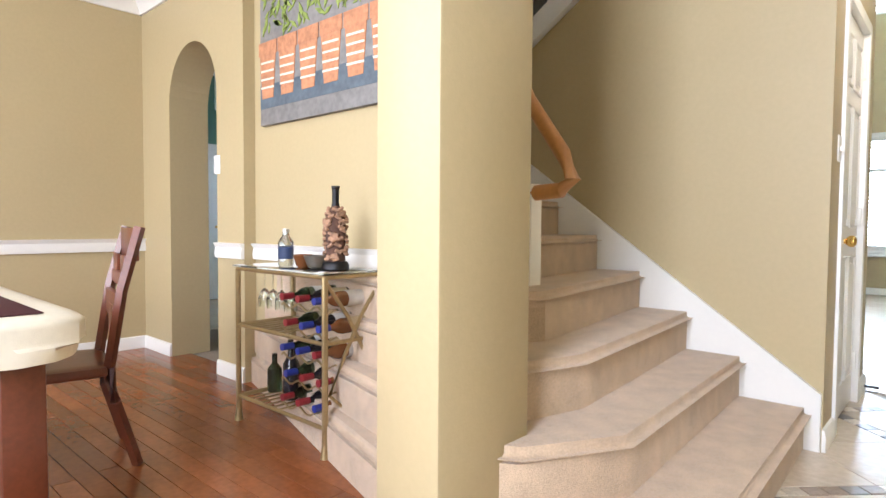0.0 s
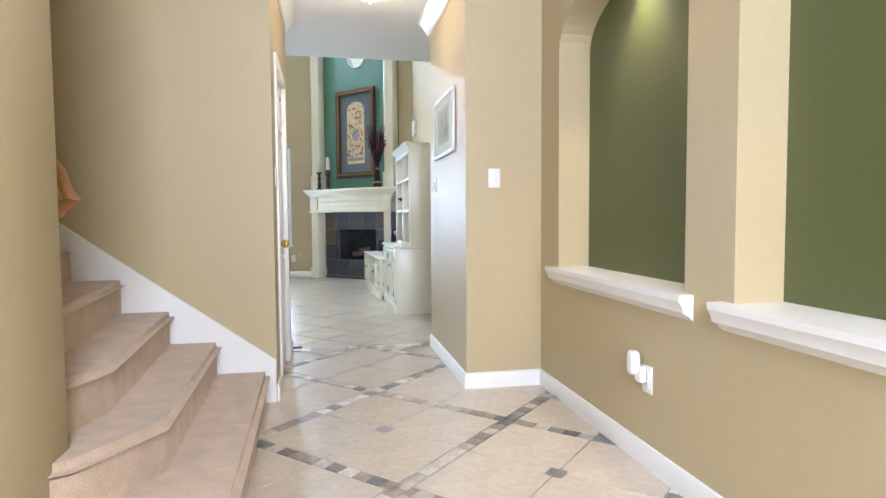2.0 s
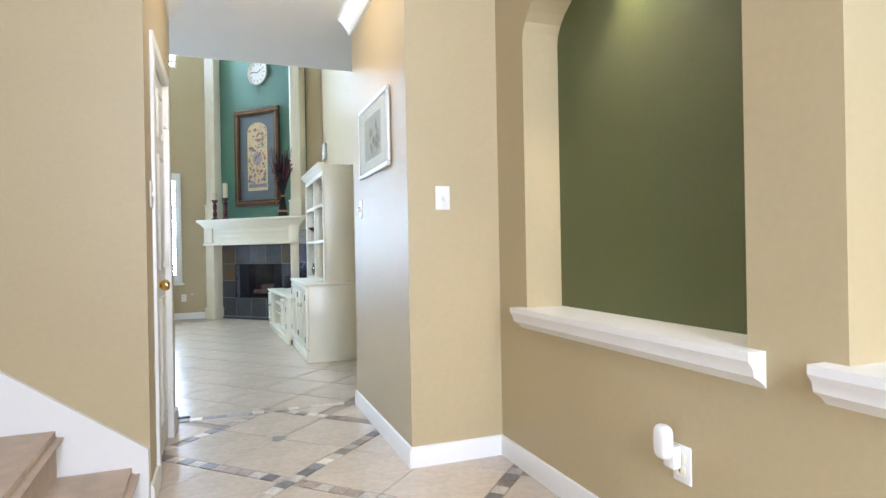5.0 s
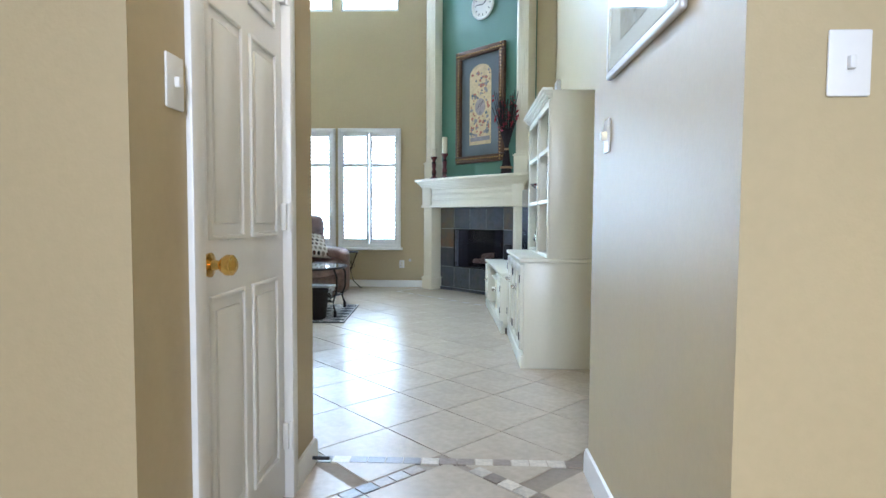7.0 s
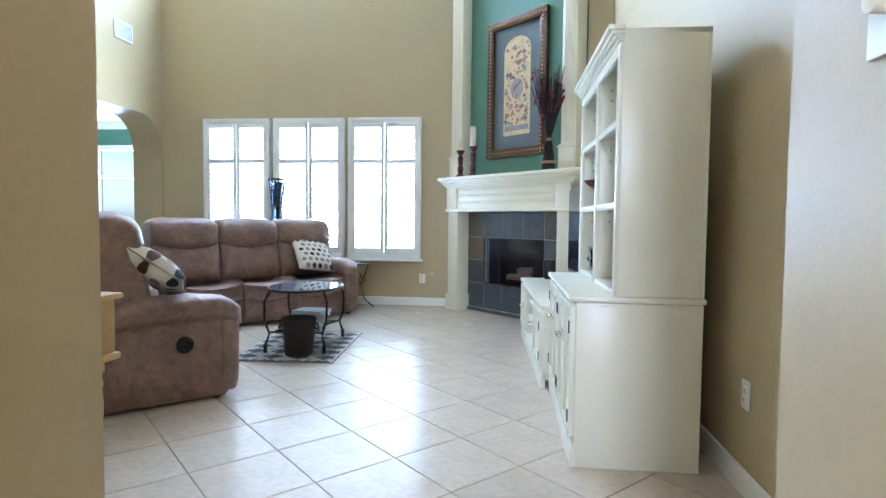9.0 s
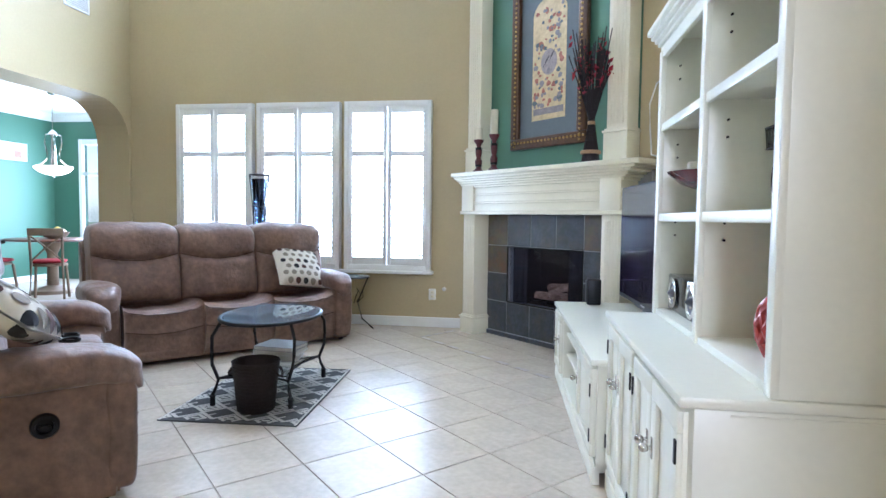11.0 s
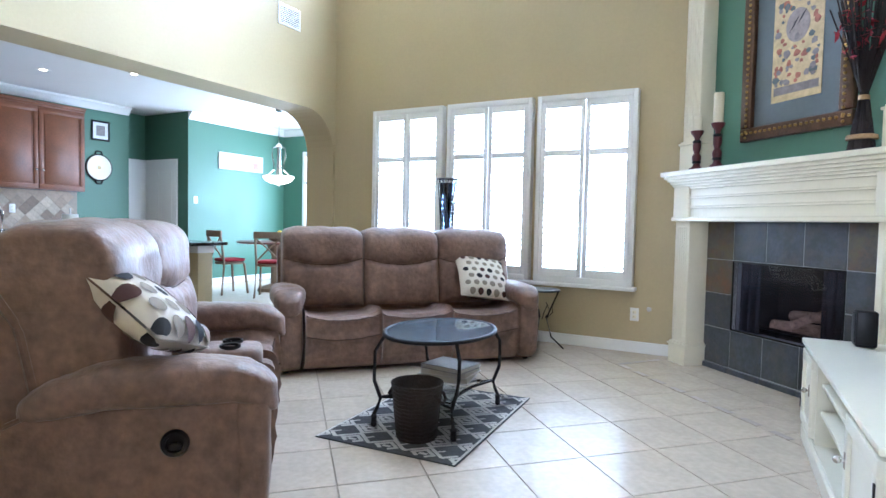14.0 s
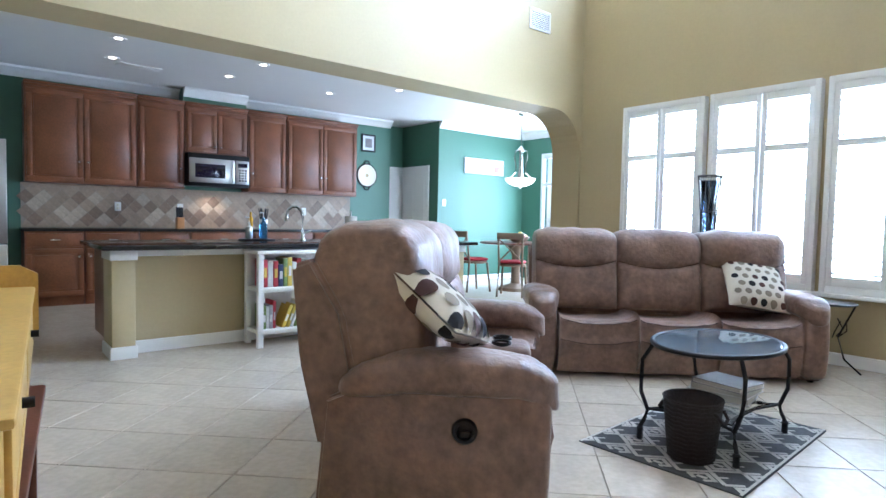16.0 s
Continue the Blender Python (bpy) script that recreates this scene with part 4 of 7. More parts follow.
def recliner(name, label, group, W, seats, console, at, turn, button, rise=0.0):
    """Front edge at y = 0, back towards +y."""
    s = thing(name, label, "sofa", at, turn, group)
    arm = 0.21
    back = [(y, z + rise * max(0.0, (z - 0.46) / 0.6)) for y, z in BACK]
    for k, (x0, x1) in enumerate(((0.0, arm), (W - arm, W))):
        bm = bmesh.new()
        slab(bm, [(0.045, 0.02), (0.02, 0.53), (0.12, 0.57), (0.62, 0.57), (0.86, 0.46), (0.90, 0.02)], x0 + 0.02, x1 - 0.02, "x")
        bmesh.ops.bevel(bm, geom=bm.edges[:], offset=0.016, segments=3, affect="EDGES")
        part("side_panel", bm, HIDE, s)
        bm = cushion(bmesh.new(), x0 - 0.03, x1 + 0.026, -0.06, 0.82, 0.492, 0.665, 2.9, 22, 0.010, 6, k + seats)
        for v in bm.verts:
            y = v.co.y
            if y < 0.14:
                v.co.z -= 0.10 * ((0.14 - y) / 0.195) ** 2 * (1.0 if v.co.z < 0.6 else 0.45)
            if y > 0.52:
                v.co.z -= 0.34 * (y - 0.52) ** 1.2
            # gathers where the cover wraps the front
            v.co.z += 0.007 * noise.noise(Vector((v.co.x * 5, y * 26, k + 1.0))) * (1 if v.co.z > 0.56 else 0.4)
            v.co.x += 0.004 * noise.noise(Vector((y * 30, v.co.z * 8, k + 5.0)))
        part("armrest", bm, HIDE, s)
        bm = cushion(bmesh.new(), x0 + 0.012, x1 - 0.012, -0.03, 0.10, 0.04, 0.56, 5, 10, 0.008, 6, k)
        part("front_post", bm, HIDE, s)
        if button and k == 0:
            bm = lathe(bmesh.new(), [(0.001, 0.0), (0.026, 0.001), (0.03, 0.004), (0.032, 0.016), (0.044, 0.018), (0.05, 0.008), (0.05, -0.01), (0.001, -0.01)], 28)
            bm.transform(Matrix.Translation((x0 + 0.018, 0.30, 0.37)) @ Matrix.Rotation(radians(-90), 4, "Y"))
            b = part("recline_button", bm, BLACK, s, "round black recline release")
            part("release_tab", cushion(bmesh.new(), x0 + 0.006, x0 + 0.018, 0.278, 0.322, 0.345, 0.372, 4, 4), IRON, b)
    inner = W - 2 * arm
    cw = 0.28 if console else 0.0
    sw = (inner - cw) / seats
    x = arm
    for k in range(seats + (1 if console else 0)):
        is_c = console and k == 1
        w = cw if is_c else sw
        a, b = x + 0.003, x + w - 0.003
        x += w
        seed = 3.1 * k + W
        if is_c:
            part("console_top", cushion(bmesh.new(), a, b, 0.04, 0.36, 0.36, 0.555, 6, 8, 0.006, 6, seed), HIDE, s)
            part("console_lid", cushion(bmesh.new(), a, b, 0.30, 0.58, 0.45, 0.66, 3.5, 10, 0.010, 6, seed), HIDE, s)
            part("console_front", cushion(bmesh.new(), a, b, -0.02, 0.3, 0.05, 0.46, 7, 8, 0.006, 6, seed), HIDE, s)
            for cx in (a + (b - a) * 0.27, a + (b - a) * 0.73):
                part("cup_holder", lathe(bmesh.new(), [(0.036, -0.03), (0.037, -0.012), (0.040, 0.010), (0.048, 0.013), (0.051, 0.006), (0.05, -0.02)], 24, (cx, 0.19, 0.555)), BLACK, s, "black cup holder")
            continue
        sewn("seat_pad", s, a, b, SEAT, (0.32, 0.24), 0.062, [(0.62, 0.05, 0.028), (0.79, 0.045, 0.030)], seed, 0.010)
        if console:
            p0, p1 = (0.075, W / 2) if k == 0 else (W / 2, W - 0.075)
        else:
            p0, p1 = 0.075 + (W - 0.15) * k / seats, 0.075 + (W - 0.15) * (k + 1) / seats
        sewn("back_cushion", s, p0 + 0.003, p1 - 0.003, back, (0.70, 0.68), 0.062, [(0.41, -0.06, 0.050)], seed + 7, 0.016)
    bm = bmesh.new()
    slab(bm, [(0.70, 0.30), (0.90, 0.24), (0.985, 0.60), (1.02, 0.95 + rise), (0.93, 0.98 + rise), (0.80, 0.80)], 0.05, W - 0.05, "x")
    bmesh.ops.bevel(bm, geom=bm.edges[:], offset=0.022, segments=3, affect="EDGES")
    part("back_panel", bm, HIDE, s)
    part("back_core", boxm(0.075, W - 0.075, 0.56, 0.90, 0.30, 0.86, 0.02), HIDE, s)
    part("base_panel", boxm(arm, W - arm, 0.05, 0.84, 0.03, 0.36), HIDE, s)
    for fx in (0.08, W - 0.08):
        for fy in (0.1, 0.80):
            part("foot", lathe(bmesh.new(), [(0.02, 0), (0.025, 0.005), (0.025, 0.035)], 12, (fx, fy, 0)), BLACK, s)
    return s


recliner("sofa", "brown microsuede three seat reclining sofa before windows", "brown reclining seating", 2.22, 3, False, (-2.42, 8.89, 0), 47.5, False)
recliner("loveseat", "brown microsuede reclining loveseat with cup holder console", "brown reclining seating", 1.70, 2, True, (-0.845, 7.225, 0), 133, True, 0.035)

COTTON = material("cream_pillow_cotton", (0.66, 0.60, 0.50), 0.9, vary=0.05, bump=0.25, bump_scale=300)
DOTS = [material("black_dot_print", (0.012, 0.011, 0.012), 0.9), material("brown_dot_print", (0.075, 0.03, 0.022), 0.9), material("taupe_dot_print", (0.24, 0.2, 0.15), 0.9)]


def pillow(at, rx, ry, rz, size, dot, step):
    p = new("throw_pillow")
    p.matrix_world = pose(*at, rx, ry, rz)
    tagged(p, "cream throw pillow with brown and black polka dots", "pillow", "polka dot pillows")

    def bulge(u, w):
        return 0.085 * max(0.0, (1 - abs(u) ** 3)) ** 0.5 * max(0.0, (1 - abs(w) ** 3)) ** 0.5 + 0.004
    n = 18
    bm = bmesh.new()
    for side in (1, -1):
        g = [[None] * (n + 1) for _ in range(n + 1)]
        for i in range(n + 1):
            for j in range(n + 1):
                u, w = 2 * i / n - 1, 2 * j / n - 1
                k = 1 - 0.06 * (1 - abs(u) ** 2) * abs(w) - 0.06 * (1 - abs(w) ** 2) * abs(u)
                g[i][j] = bm.verts.new((u * size / 2 * k, side * bulge(u, w), w * size / 2 * k))
        for i in range(n):
            for j in range(n):
                bm.faces.new((g[i][j], g[i + 1][j], g[i + 1][j + 1], g[i][j + 1]))
    bmesh.ops.remove_doubles(bm, verts=bm.verts[:], dist=0.0005)
    part("cover", bm, COTTON, p)
    rr = random.Random(int(size * 100 + dot * 1000))
    m = int(size / step)
    for side in (-1, 1):
        for i in range(m + 1):
            for j in range(m + 1):
                x = -size / 2 + (i + (0.5 if j % 2 else 0.0) + 0.3) * step
                z = -size / 2 + (j + 0.4) * step
                u, w = 2 * x / size, 2 * z / size
                if max(abs(u), abs(w)) > 0.9:
                    continue
                b2 = bmesh.new()
                q = dot * rr.uniform(0.85, 1.1)
                ring = []
                for k in range(12):
                    dx, dz = x + q * math.cos(k * math.pi / 6), z + q * math.sin(k * math.pi / 6)
                    ring.append(b2.verts.new((dx, side * (bulge(2 * dx / size, 2 * dz / size) + 0.003), dz)))
                mid = b2.verts.new((x, side * (bulge(u, w) + 0.0035), z))
                for k in range(12):
                    b2.faces.new((ring[k], ring[(k + 1) % 12], mid))
                part("dot", b2, DOTS[(i * 2 + j * 5 + (i * j) % 3) % 3], p)
    return p


pillow((-1.47, 10.50, 0.695), -47, 8, 47, 0.49, 0.026, 0.076)
pillow((-1.315, 7.085, 0.825), -54, 16, 118, 0.43, 0.037, 0.092)

# ---------------------------------------------------------------- rug, oval table, basket
RUGL = material("cream_rug_pile", (0.58, 0.55, 0.50), 0.95, vary=0.15, bump=0.6, bump_scale=300)
RUGD = material("charcoal_rug_pile", (0.075, 0.078, 0.08), 0.95, vary=0.2, bump=0.6, bump_scale=300)
rug = thing("area_rug", "charcoal and cream diamond patterned rug on tile", "rug", (-0.963, 8.75, 0), 3.5)
RX, RY = 0.42, 0.625
part("rug_field", boxm(-RX, RX, -RY, RY, 0.0, 0.009, 0.003), RUGD, rug)
bm = bmesh.new()


def ribbon(bm, pts, w, z):
    """A flat woven line, clipped to the rug."""
    for (ax, ay), (bx, by) in zip(pts, pts[1:]):
        d = Vector((bx - ax, by - ay, 0))
        if d.length < 1e-4 or max(abs(ax), abs(bx)) > RX - 0.015 or max(abs(ay), abs(by)) > RY - 0.015:
            continue
        d.normalize()
        o = Vector((-d.y, d.x, 0)) * w / 2
        a, b = Vector((ax, ay, z)) - d * w / 2, Vector((bx, by, z)) + d * w / 2
        bm.faces.new([bm.verts.new(q) for q in (a + o, a - o, b - o, b + o)])


CW, CH = 0.215, 0.19
for i in range(-3, 4):
    for j in range(-5, 6):
        cx, cy = i * CW, j * CH
        for k in (0.94, 0.55):
            q = [(cx + dx * CW / 2 * k, cy + dy * CH / 2 * k) for dx, dy in ((0, 1), (0.5, 0.5), (1, 0), (0.5, -0.5), (0, -1), (-0.5, -0.5), (-1, 0), (-0.5, 0.5), (0, 1))]
            ribbon(bm, q, 0.022, 0.0105)
        for dx in (-0.5, 0.5):
            x, y = cx + CW / 2 * dx * 1.0, cy + CH / 2 * (1 if dx > 0 else -1) * 0.5
            ribbon(bm, [(x - 0.03, y + CH / 2 * 0.3), (x, y + CH / 2 * 0.0), (x + 0.03, y + CH / 2 * 0.3)], 0.014, 0.0107)
        ribbon(bm, [(cx - 0.012, cy), (cx + 0.012, cy)], 0.024, 0.0108)
for x in (-RX + 0.012, RX - 0.012):
    box(bm, x - 0.006, x + 0.006, -RY, RY, 0.009, 0.0108)
tagged(part("woven_pattern", bm, RUGL, rug), kind="stuff")

tb = thing("coffee_table", "oval glass top coffee table with black wrought iron legs", "coffee table", (-0.935, 8.765, 0.011), 4)
TA, TB, TZ = 0.315, 0.42, 0.53
n = 48
# Blue-grey body colour, half opaque, stands in for windows reflected in the top.
REFLECT_TINT = glass("reflection_tinted_glass", (0.20, 0.27, 0.33), 0.03)
REFLECT_TINT.node_tree.nodes["Principled BSDF"].inputs["Transmission Weight"].default_value = 0.55
part("glass_top", prism(bmesh.new(), [((TA - 0.015) * math.cos(2 * math.pi * k / n), (TB - 0.015) * math.sin(2 * math.pi * k / n)) for k in range(n)], TZ - 0.012, TZ), REFLECT_TINT, tb, "oval glass top with the window reflection tinted in")
bm = bmesh.new()
tube(bm, [(TA * math.cos(2 * math.pi * k / n), TB * math.sin(2 * math.pi * k / n), TZ - 0.008) for k in range(n + 1)], 0.013, 8)
part("rim", bm, IRON, tb)
for sx in (-1, 1):
    for sy in (-1, 1):
        bm = bmesh.new()
        tube(bm, [(sx * 0.23, sy * 0.29, TZ - 0.02), (sx * 0.265, sy * 0.33, TZ - 0.10), (sx * 0.265, sy * 0.335, TZ - 0.2), (sx * 0.26, sy * 0.345, 0.26), (sx * 0.225, sy * 0.33, 0.16), (sx * 0.235, sy * 0.345, 0.11), (sx * 0.25, sy * 0.36, 0.07), (sx * 0.25, sy * 0.36, 0.0)], 0.011, 8)
        lathe(bm, [(0.012, 0.0), (0.017, 0.004), (0.016, 0.05), (0.02, 0.06), (0.012, 0.07)], 10, (sx * 0.25, sy * 0.36, 0))
        part("leg", bm, IRON, tb)
bm = bmesh.new()
for s in (-1, 1):
    tube(bm, [(s * 0.225, -0.33, 0.165), (s * 0.15, -0.15, 0.155), (s * 0.14, 0, 0.15), (s * 0.15, 0.15, 0.155), (s * 0.225, 0.33, 0.165)], 0.008, 8)
    tube(bm, [(-0.225, s * 0.33, 0.165), (-0.1, s * 0.24, 0.155), (0, s * 0.22, 0.15), (0.1, s * 0.24, 0.155), (0.225, s * 0.33, 0.165)], 0.008, 8)
part("stretcher", bm, IRON, tb)
part("shelf_glass", prism(bmesh.new(), [(-0.19, -0.27), (0.19, -0.27), (0.15, 0), (0.19, 0.27), (-0.19, 0.27), (-0.15, 0)], 0.168, 0.176), GLASS, tb, "glass lower shelf")
PAGE = material("book_pages", (0.62, 0.6, 0.54), 0.9, vary=0.12, grain=200)
COVERS = [material(n, c, 0.5, vary=0.15, scale=10) for n, c in (("grey_book_cover", (0.32, 0.31, 0.31)), ("white_book_cover", (0.6, 0.59, 0.57)), ("red_book_cover", (0.34, 0.02, 0.03)), ("yellow_book_cover", (0.5, 0.36, 0.04)), ("green_book_cover", (0.15, 0.22, 0.06)), ("navy_book_cover", (0.03, 0.05, 0.12)))]


def book(at, turn, w, d, h, cover, tilt=0, group="books", upright=False):
    b = new("book")
    b.matrix_world = pose(*at, 0, tilt, turn)
    tagged(b, "closed hardback book on a shelf" if upright else "thick closed hardback book lying flat", "book", group)
    part("cover", box(box(boxm(0, w, 0, d, 0, 0.004), 0, w, 0, d, h - 0.004, h), 0, 0.004, 0, d, 0.004, h - 0.004), cover, b)
    part("page_block", boxm(0.004, w - 0.006, 0.005, d - 0.005, 0.0045, h - 0.0045), PAGE, b)
    return b


book((-1.12, 8.80, 0.188), 12, 0.33, 0.26, 0.045, COVERS[0])
book((-1.10, 8.81, 0.2335), 4, 0.31, 0.25, 0.04, COVERS[1])
book((-1.09, 8.80, 0.274), -6, 0.29, 0.24, 0.03, COVERS[0])
bk = thing("waste_basket", "dark brown woven waste basket with handles", "basket", (-0.86, 8.37, 0.011))
WICKER = material("dark_woven_wicker", (0.022, 0.014, 0.013), 0.75, vary=0.4, scale=30, grain=120, bump=0.9, bump_scale=120)
bm = bmesh.new()
lathe(bm, [(0.105, 0), (0.108, 0.004), (0.139, 0.295), (0.146, 0.305), (0.14, 0.31), (0.131, 0.30), (0.10, 0.02), (0.001, 0.018)], 32)
part("body", bm, WICKER, bk)
bm = bmesh.new()
for k in range(14):
    z = 0.014 + k * 0.021
    r = 0.107 + 0.031 * z / 0.295
    tube(bm, [(r * math.cos(2 * math.pi * i / 24), r * math.sin(2 * math.pi * i / 24), z + 0.003 * (-1) ** i) for i in range(25)], 0.006, 5)
part("weave", bm, WICKER, bk)
for s in (-1, 1):
    part("handle", tube(bmesh.new(), [(s * 0.135, -0.04, 0.265), (s * 0.16, -0.035, 0.23), (s * 0.165, 0, 0.215), (s * 0.16, 0.035, 0.23), (s * 0.135, 0.04, 0.265)], 0.009, 6), WICKER, bk)

# wire vase and side table behind the sofa
wv = thing("wire_vase", "tall black wire vase behind the sofa", "vase", (-2.13, 11.02, 0))
for k in range(14):
    t = 2 * math.pi * k / 14
    part("wire", tube(bmesh.new(), [(r * math.cos(t + tw), r * math.sin(t + tw), z) for r, z, tw in ((0.10, 0, 0), (0.085, 0.4, 0.2), (0.06, 0.9, 0.4), (0.065, 1.2, 0.55), (0.085, 1.45, 0.7), (0.105, 1.64, 0.8))], 0.005, 5), IRON, wv)
for z, r in ((0.0, 0.10), (0.9, 0.06), (1.3, 0.072), (1.64, 0.105)):
    part("ring", tube(bmesh.new(), [(r * math.cos(2 * math.pi * i / 20), r * math.sin(2 * math.pi * i / 20), z + 0.005) for i in range(21)], 0.006, 5), IRON, wv)
part("liner", lathe(bmesh.new(), [(0.085, 0.006), (0.07, 0.4), (0.045, 0.9), (0.05, 1.2), (0.07, 1.45), (0.088, 1.6)], 16), glass("navy_glass_liner", (0.08, 0.12, 0.2)), wv)
sd = thing("side_table", "small black metal side table beside the sofa", "side table", (-1.06, 10.98, 0))
part("top", lathe(bmesh.new(), [(0.16, 0.56), (0.175, 0.565), (0.175, 0.575), (0.16, 0.58)], 32), BLACK, sd)
for k in range(3):
    t = 2 * math.pi * k / 3 + 0.5
    part("leg", tube(bmesh.new(), [(0.16 * math.cos(t), 0.16 * math.sin(t), 0.56), (0.05 * math.cos(t), 0.05 * math.sin(t), 0.3), (0.10 * math.cos(t), 0.10 * math.sin(t), 0.12), (0.22 * math.cos(t), 0.22 * math.sin(t), 0.008)], 0.008, 6), IRON, sd)
bm = bmesh.new()
for k in range(6):
    t = 2 * math.pi * k / 6
    tube(bm, [(0.05 * math.cos(t), 0.05 * math.sin(t), 0.30), (0.11 * math.cos(t), 0.11 * math.sin(t), 0.36), (0.10 * math.cos(t + 0.4), 0.10 * math.sin(t + 0.4), 0.44)], 0.005, 5)
part("scroll", bm, IRON, sd)

# ---------------------------------------------------------------- media cabinets (own frame: y along the wall, +x to the wall)
MX, MY, MT, MH = 1.15, 6.44, 2.7, 0.4


def panel_door(parent, x, y0, y1, z0, z1, knob=None, hinge=None, mat=IVORY):
    """A framed door whose face looks to -x."""
    d = part("door", boxm(x - 0.012, x + 0.006, y0, y1, z0, z1, 0.002), mat, parent)
    f = 0.055
    for q in ((y0, y1, z1 - f, z1), (y0, y1, z0, z0 + f), (y0, y0 + f, z0 + f, z1 - f), (y1 - f, y1, z0 + f, z1 - f)):
        part("door_frame", boxm(x - 0.026, x - 0.010, q[0], q[1], q[2], q[3], 0.004), mat, d)
    if knob:
        bm = rod(bmesh.new(), (x - 0.026, *knob), (x - 0.045, *knob), 0.006)
        bmesh.ops.create_uvsphere(bm, u_segments=12, v_segments=8, radius=0.014, matrix=Matrix.Translation((x - 0.05, *knob)))
        part("knob", bm, CHROME, d, "pewter knob")
        part("knob_plate", boxm(x - 0.029, x - 0.0255, knob[0] - 0.012, knob[0] + 0.012, knob[1] - 0.03, knob[1] + 0.03, 0.003), CHROME, d)
    if hinge is not None:
        for z in (z0 + 0.1, z1 - 0.1):
            part("hinge", boxm(x - 0.031, x - 0.0255, hinge - 0.008, hinge + 0.008, z - 0.03, z + 0.03, 0.002), IRON, d, "dark butt hinge")
    return d


hb = thing("media_cabinet", "ivory painted media cabinet base with panelled doors", "cabinet", (MX, MY, 0), MH)
L1, HT = 1.25, 0.80
part("carcass", boxm(0.02, 0.58, 0.0, L1, 0.0, HT - 0.03, 0.003), IVORY, hb)
part("top_board", boxm(-0.015, 0.59, -0.01, L1 + 0.005, HT - 0.028, HT, 0.006), IVORY, hb)
part("plinth", boxm(0.0, 0.03, -0.006, L1 + 0.004, 0, 0.09, 0.006), IVORY, hb)
part("plinth_cap", boxm(0.006, 0.03, -0.004, L1 + 0.002, 0.09, 0.105, 0.005), IVORY, hb)
part("side_seam", boxm(0.1, 0.5, -0.004, 0.002, HT - 0.045, HT - 0.04), IVORY, hb)
for y0, y1, kn, hg in ((0.04, 0.325, 0.295, 0.045), (0.33, 0.61, 0.36, 0.605), (0.65, 0.93, 0.90, 0.655), (0.935, 1.21, 0.965, 1.205)):
    panel_door(hb, 0.02, y0, y1, 0.13, HT - 0.05, (kn, 0.56), hg)
hu = thing("bookcase_hutch", "ivory open shelf hutch standing on the media cabinet", "bookcase", (MX, MY, HT + 0.001), MH)
UH = 1.20
part("back_board", boxm(0.565, 0.58, 0.0, L1, 0, UH), IVORY, hu)
for y0, y1 in ((0.0, 0.022), (L1 - 0.022, L1)):
    part("side_board", boxm(0.20, 0.565, y0, y1, 0, UH, 0.002), IVORY, hu)
part("divider", boxm(0.20, 0.565, 0.60, 0.63, 0, UH - 0.05, 0.002), IVORY, hu)
for y in (0.0, 0.595, L1 - 0.035):
    part("face_stile", boxm(0.182, 0.202, y, y + 0.04, 0, UH - 0.08, 0.003), IVORY, hu)
part("floor_board", boxm(0.19, 0.565, 0.022, L1 - 0.022, 0, 0.025, 0.003), IVORY, hu)
for z in (0.41, 0.79):
    for y0, y1 in ((0.023, 0.60), (0.63, L1 - 0.023)):
        part("shelf", boxm(0.205, 0.565, y0, y1, z, z + 0.022, 0.003), IVORY, hu)
        part("shelf_lip", boxm(0.19, 0.206, y0, y1, z - 0.012, z + 0.022, 0.004), IVORY, hu)
part("head_board", boxm(0.19, 0.58, 0.0, L1, UH - 0.03, UH, 0.003), IVORY, hu)
bm = bmesh.new()
for k, (o, z0, z1) in enumerate(((0.0, UH - 0.11, UH - 0.06), (0.012, UH - 0.06, UH - 0.045), (0.025, UH - 0.045, UH - 0.03), (0.04, UH - 0.03, UH - 0.012), (0.055, UH - 0.012, UH + 0.012))):
    box(bm, 0.185 - o, 0.205, -o * 0.4 + 0.0, L1 + o * 0.4, z0, z1, 0.004)
part("crown", bm, IVORY, hu)
bm = bmesh.new()
for y in (0.027, 0.597, 0.633, L1 - 0.027):
    for x in (0.26, 0.5):
        for k in range(18):
            z = 0.12 + 0.055 * k
            if k % 6 > 3:
                rod(bm, (x, y - 0.006, z), (x, y + 0.006, z), 0.004, 6)
part("peg_hole", bm, IRON, hu)

ts = thing("tv_stand", "low ivory television stand with open shelves", "cabinet", (MX, MY, 0), MT)
T0, T1, TH = 1.262, 3.12, 0.577
part("top_board", boxm(-0.02, 0.56, T0, T1 + 0.01, TH - 0.028, TH, 0.006), IVORY, ts)
for y0, y1 in ((T0, T0 + 0.02), (1.79, 1.81), (2.70, 2.72), (T1 - 0.02, T1)):
    part("upright", boxm(0.01, 0.54, y0, y1, 0.06, TH - 0.028), IVORY, ts)
part("back_board", boxm(0.53, 0.545, T0, T1, 0.0, TH - 0.03), IVORY, ts)
part("bottom_board", boxm(0.01, 0.54, T0, T1, 0.06, 0.10), IVORY, ts)
for z in (0.26, 0.40):
    part("shelf", boxm(0.03, 0.53, 1.812, 2.698, z, z + 0.02, 0.003), IVORY, ts)
part("plinth", boxm(-0.006, 0.03, T0, T1 + 0.006, 0, 0.085, 0.008), IVORY, ts)
panel_door(ts, 0.01, T0 + 0.03, 1.78, 0.12, TH - 0.05, (1.75, 0.36), T0 + 0.035)
panel_door(ts, 0.01, 2.73, T1 - 0.03, 0.12, TH - 0.05, (2.76, 0.36), T1 - 0.035)


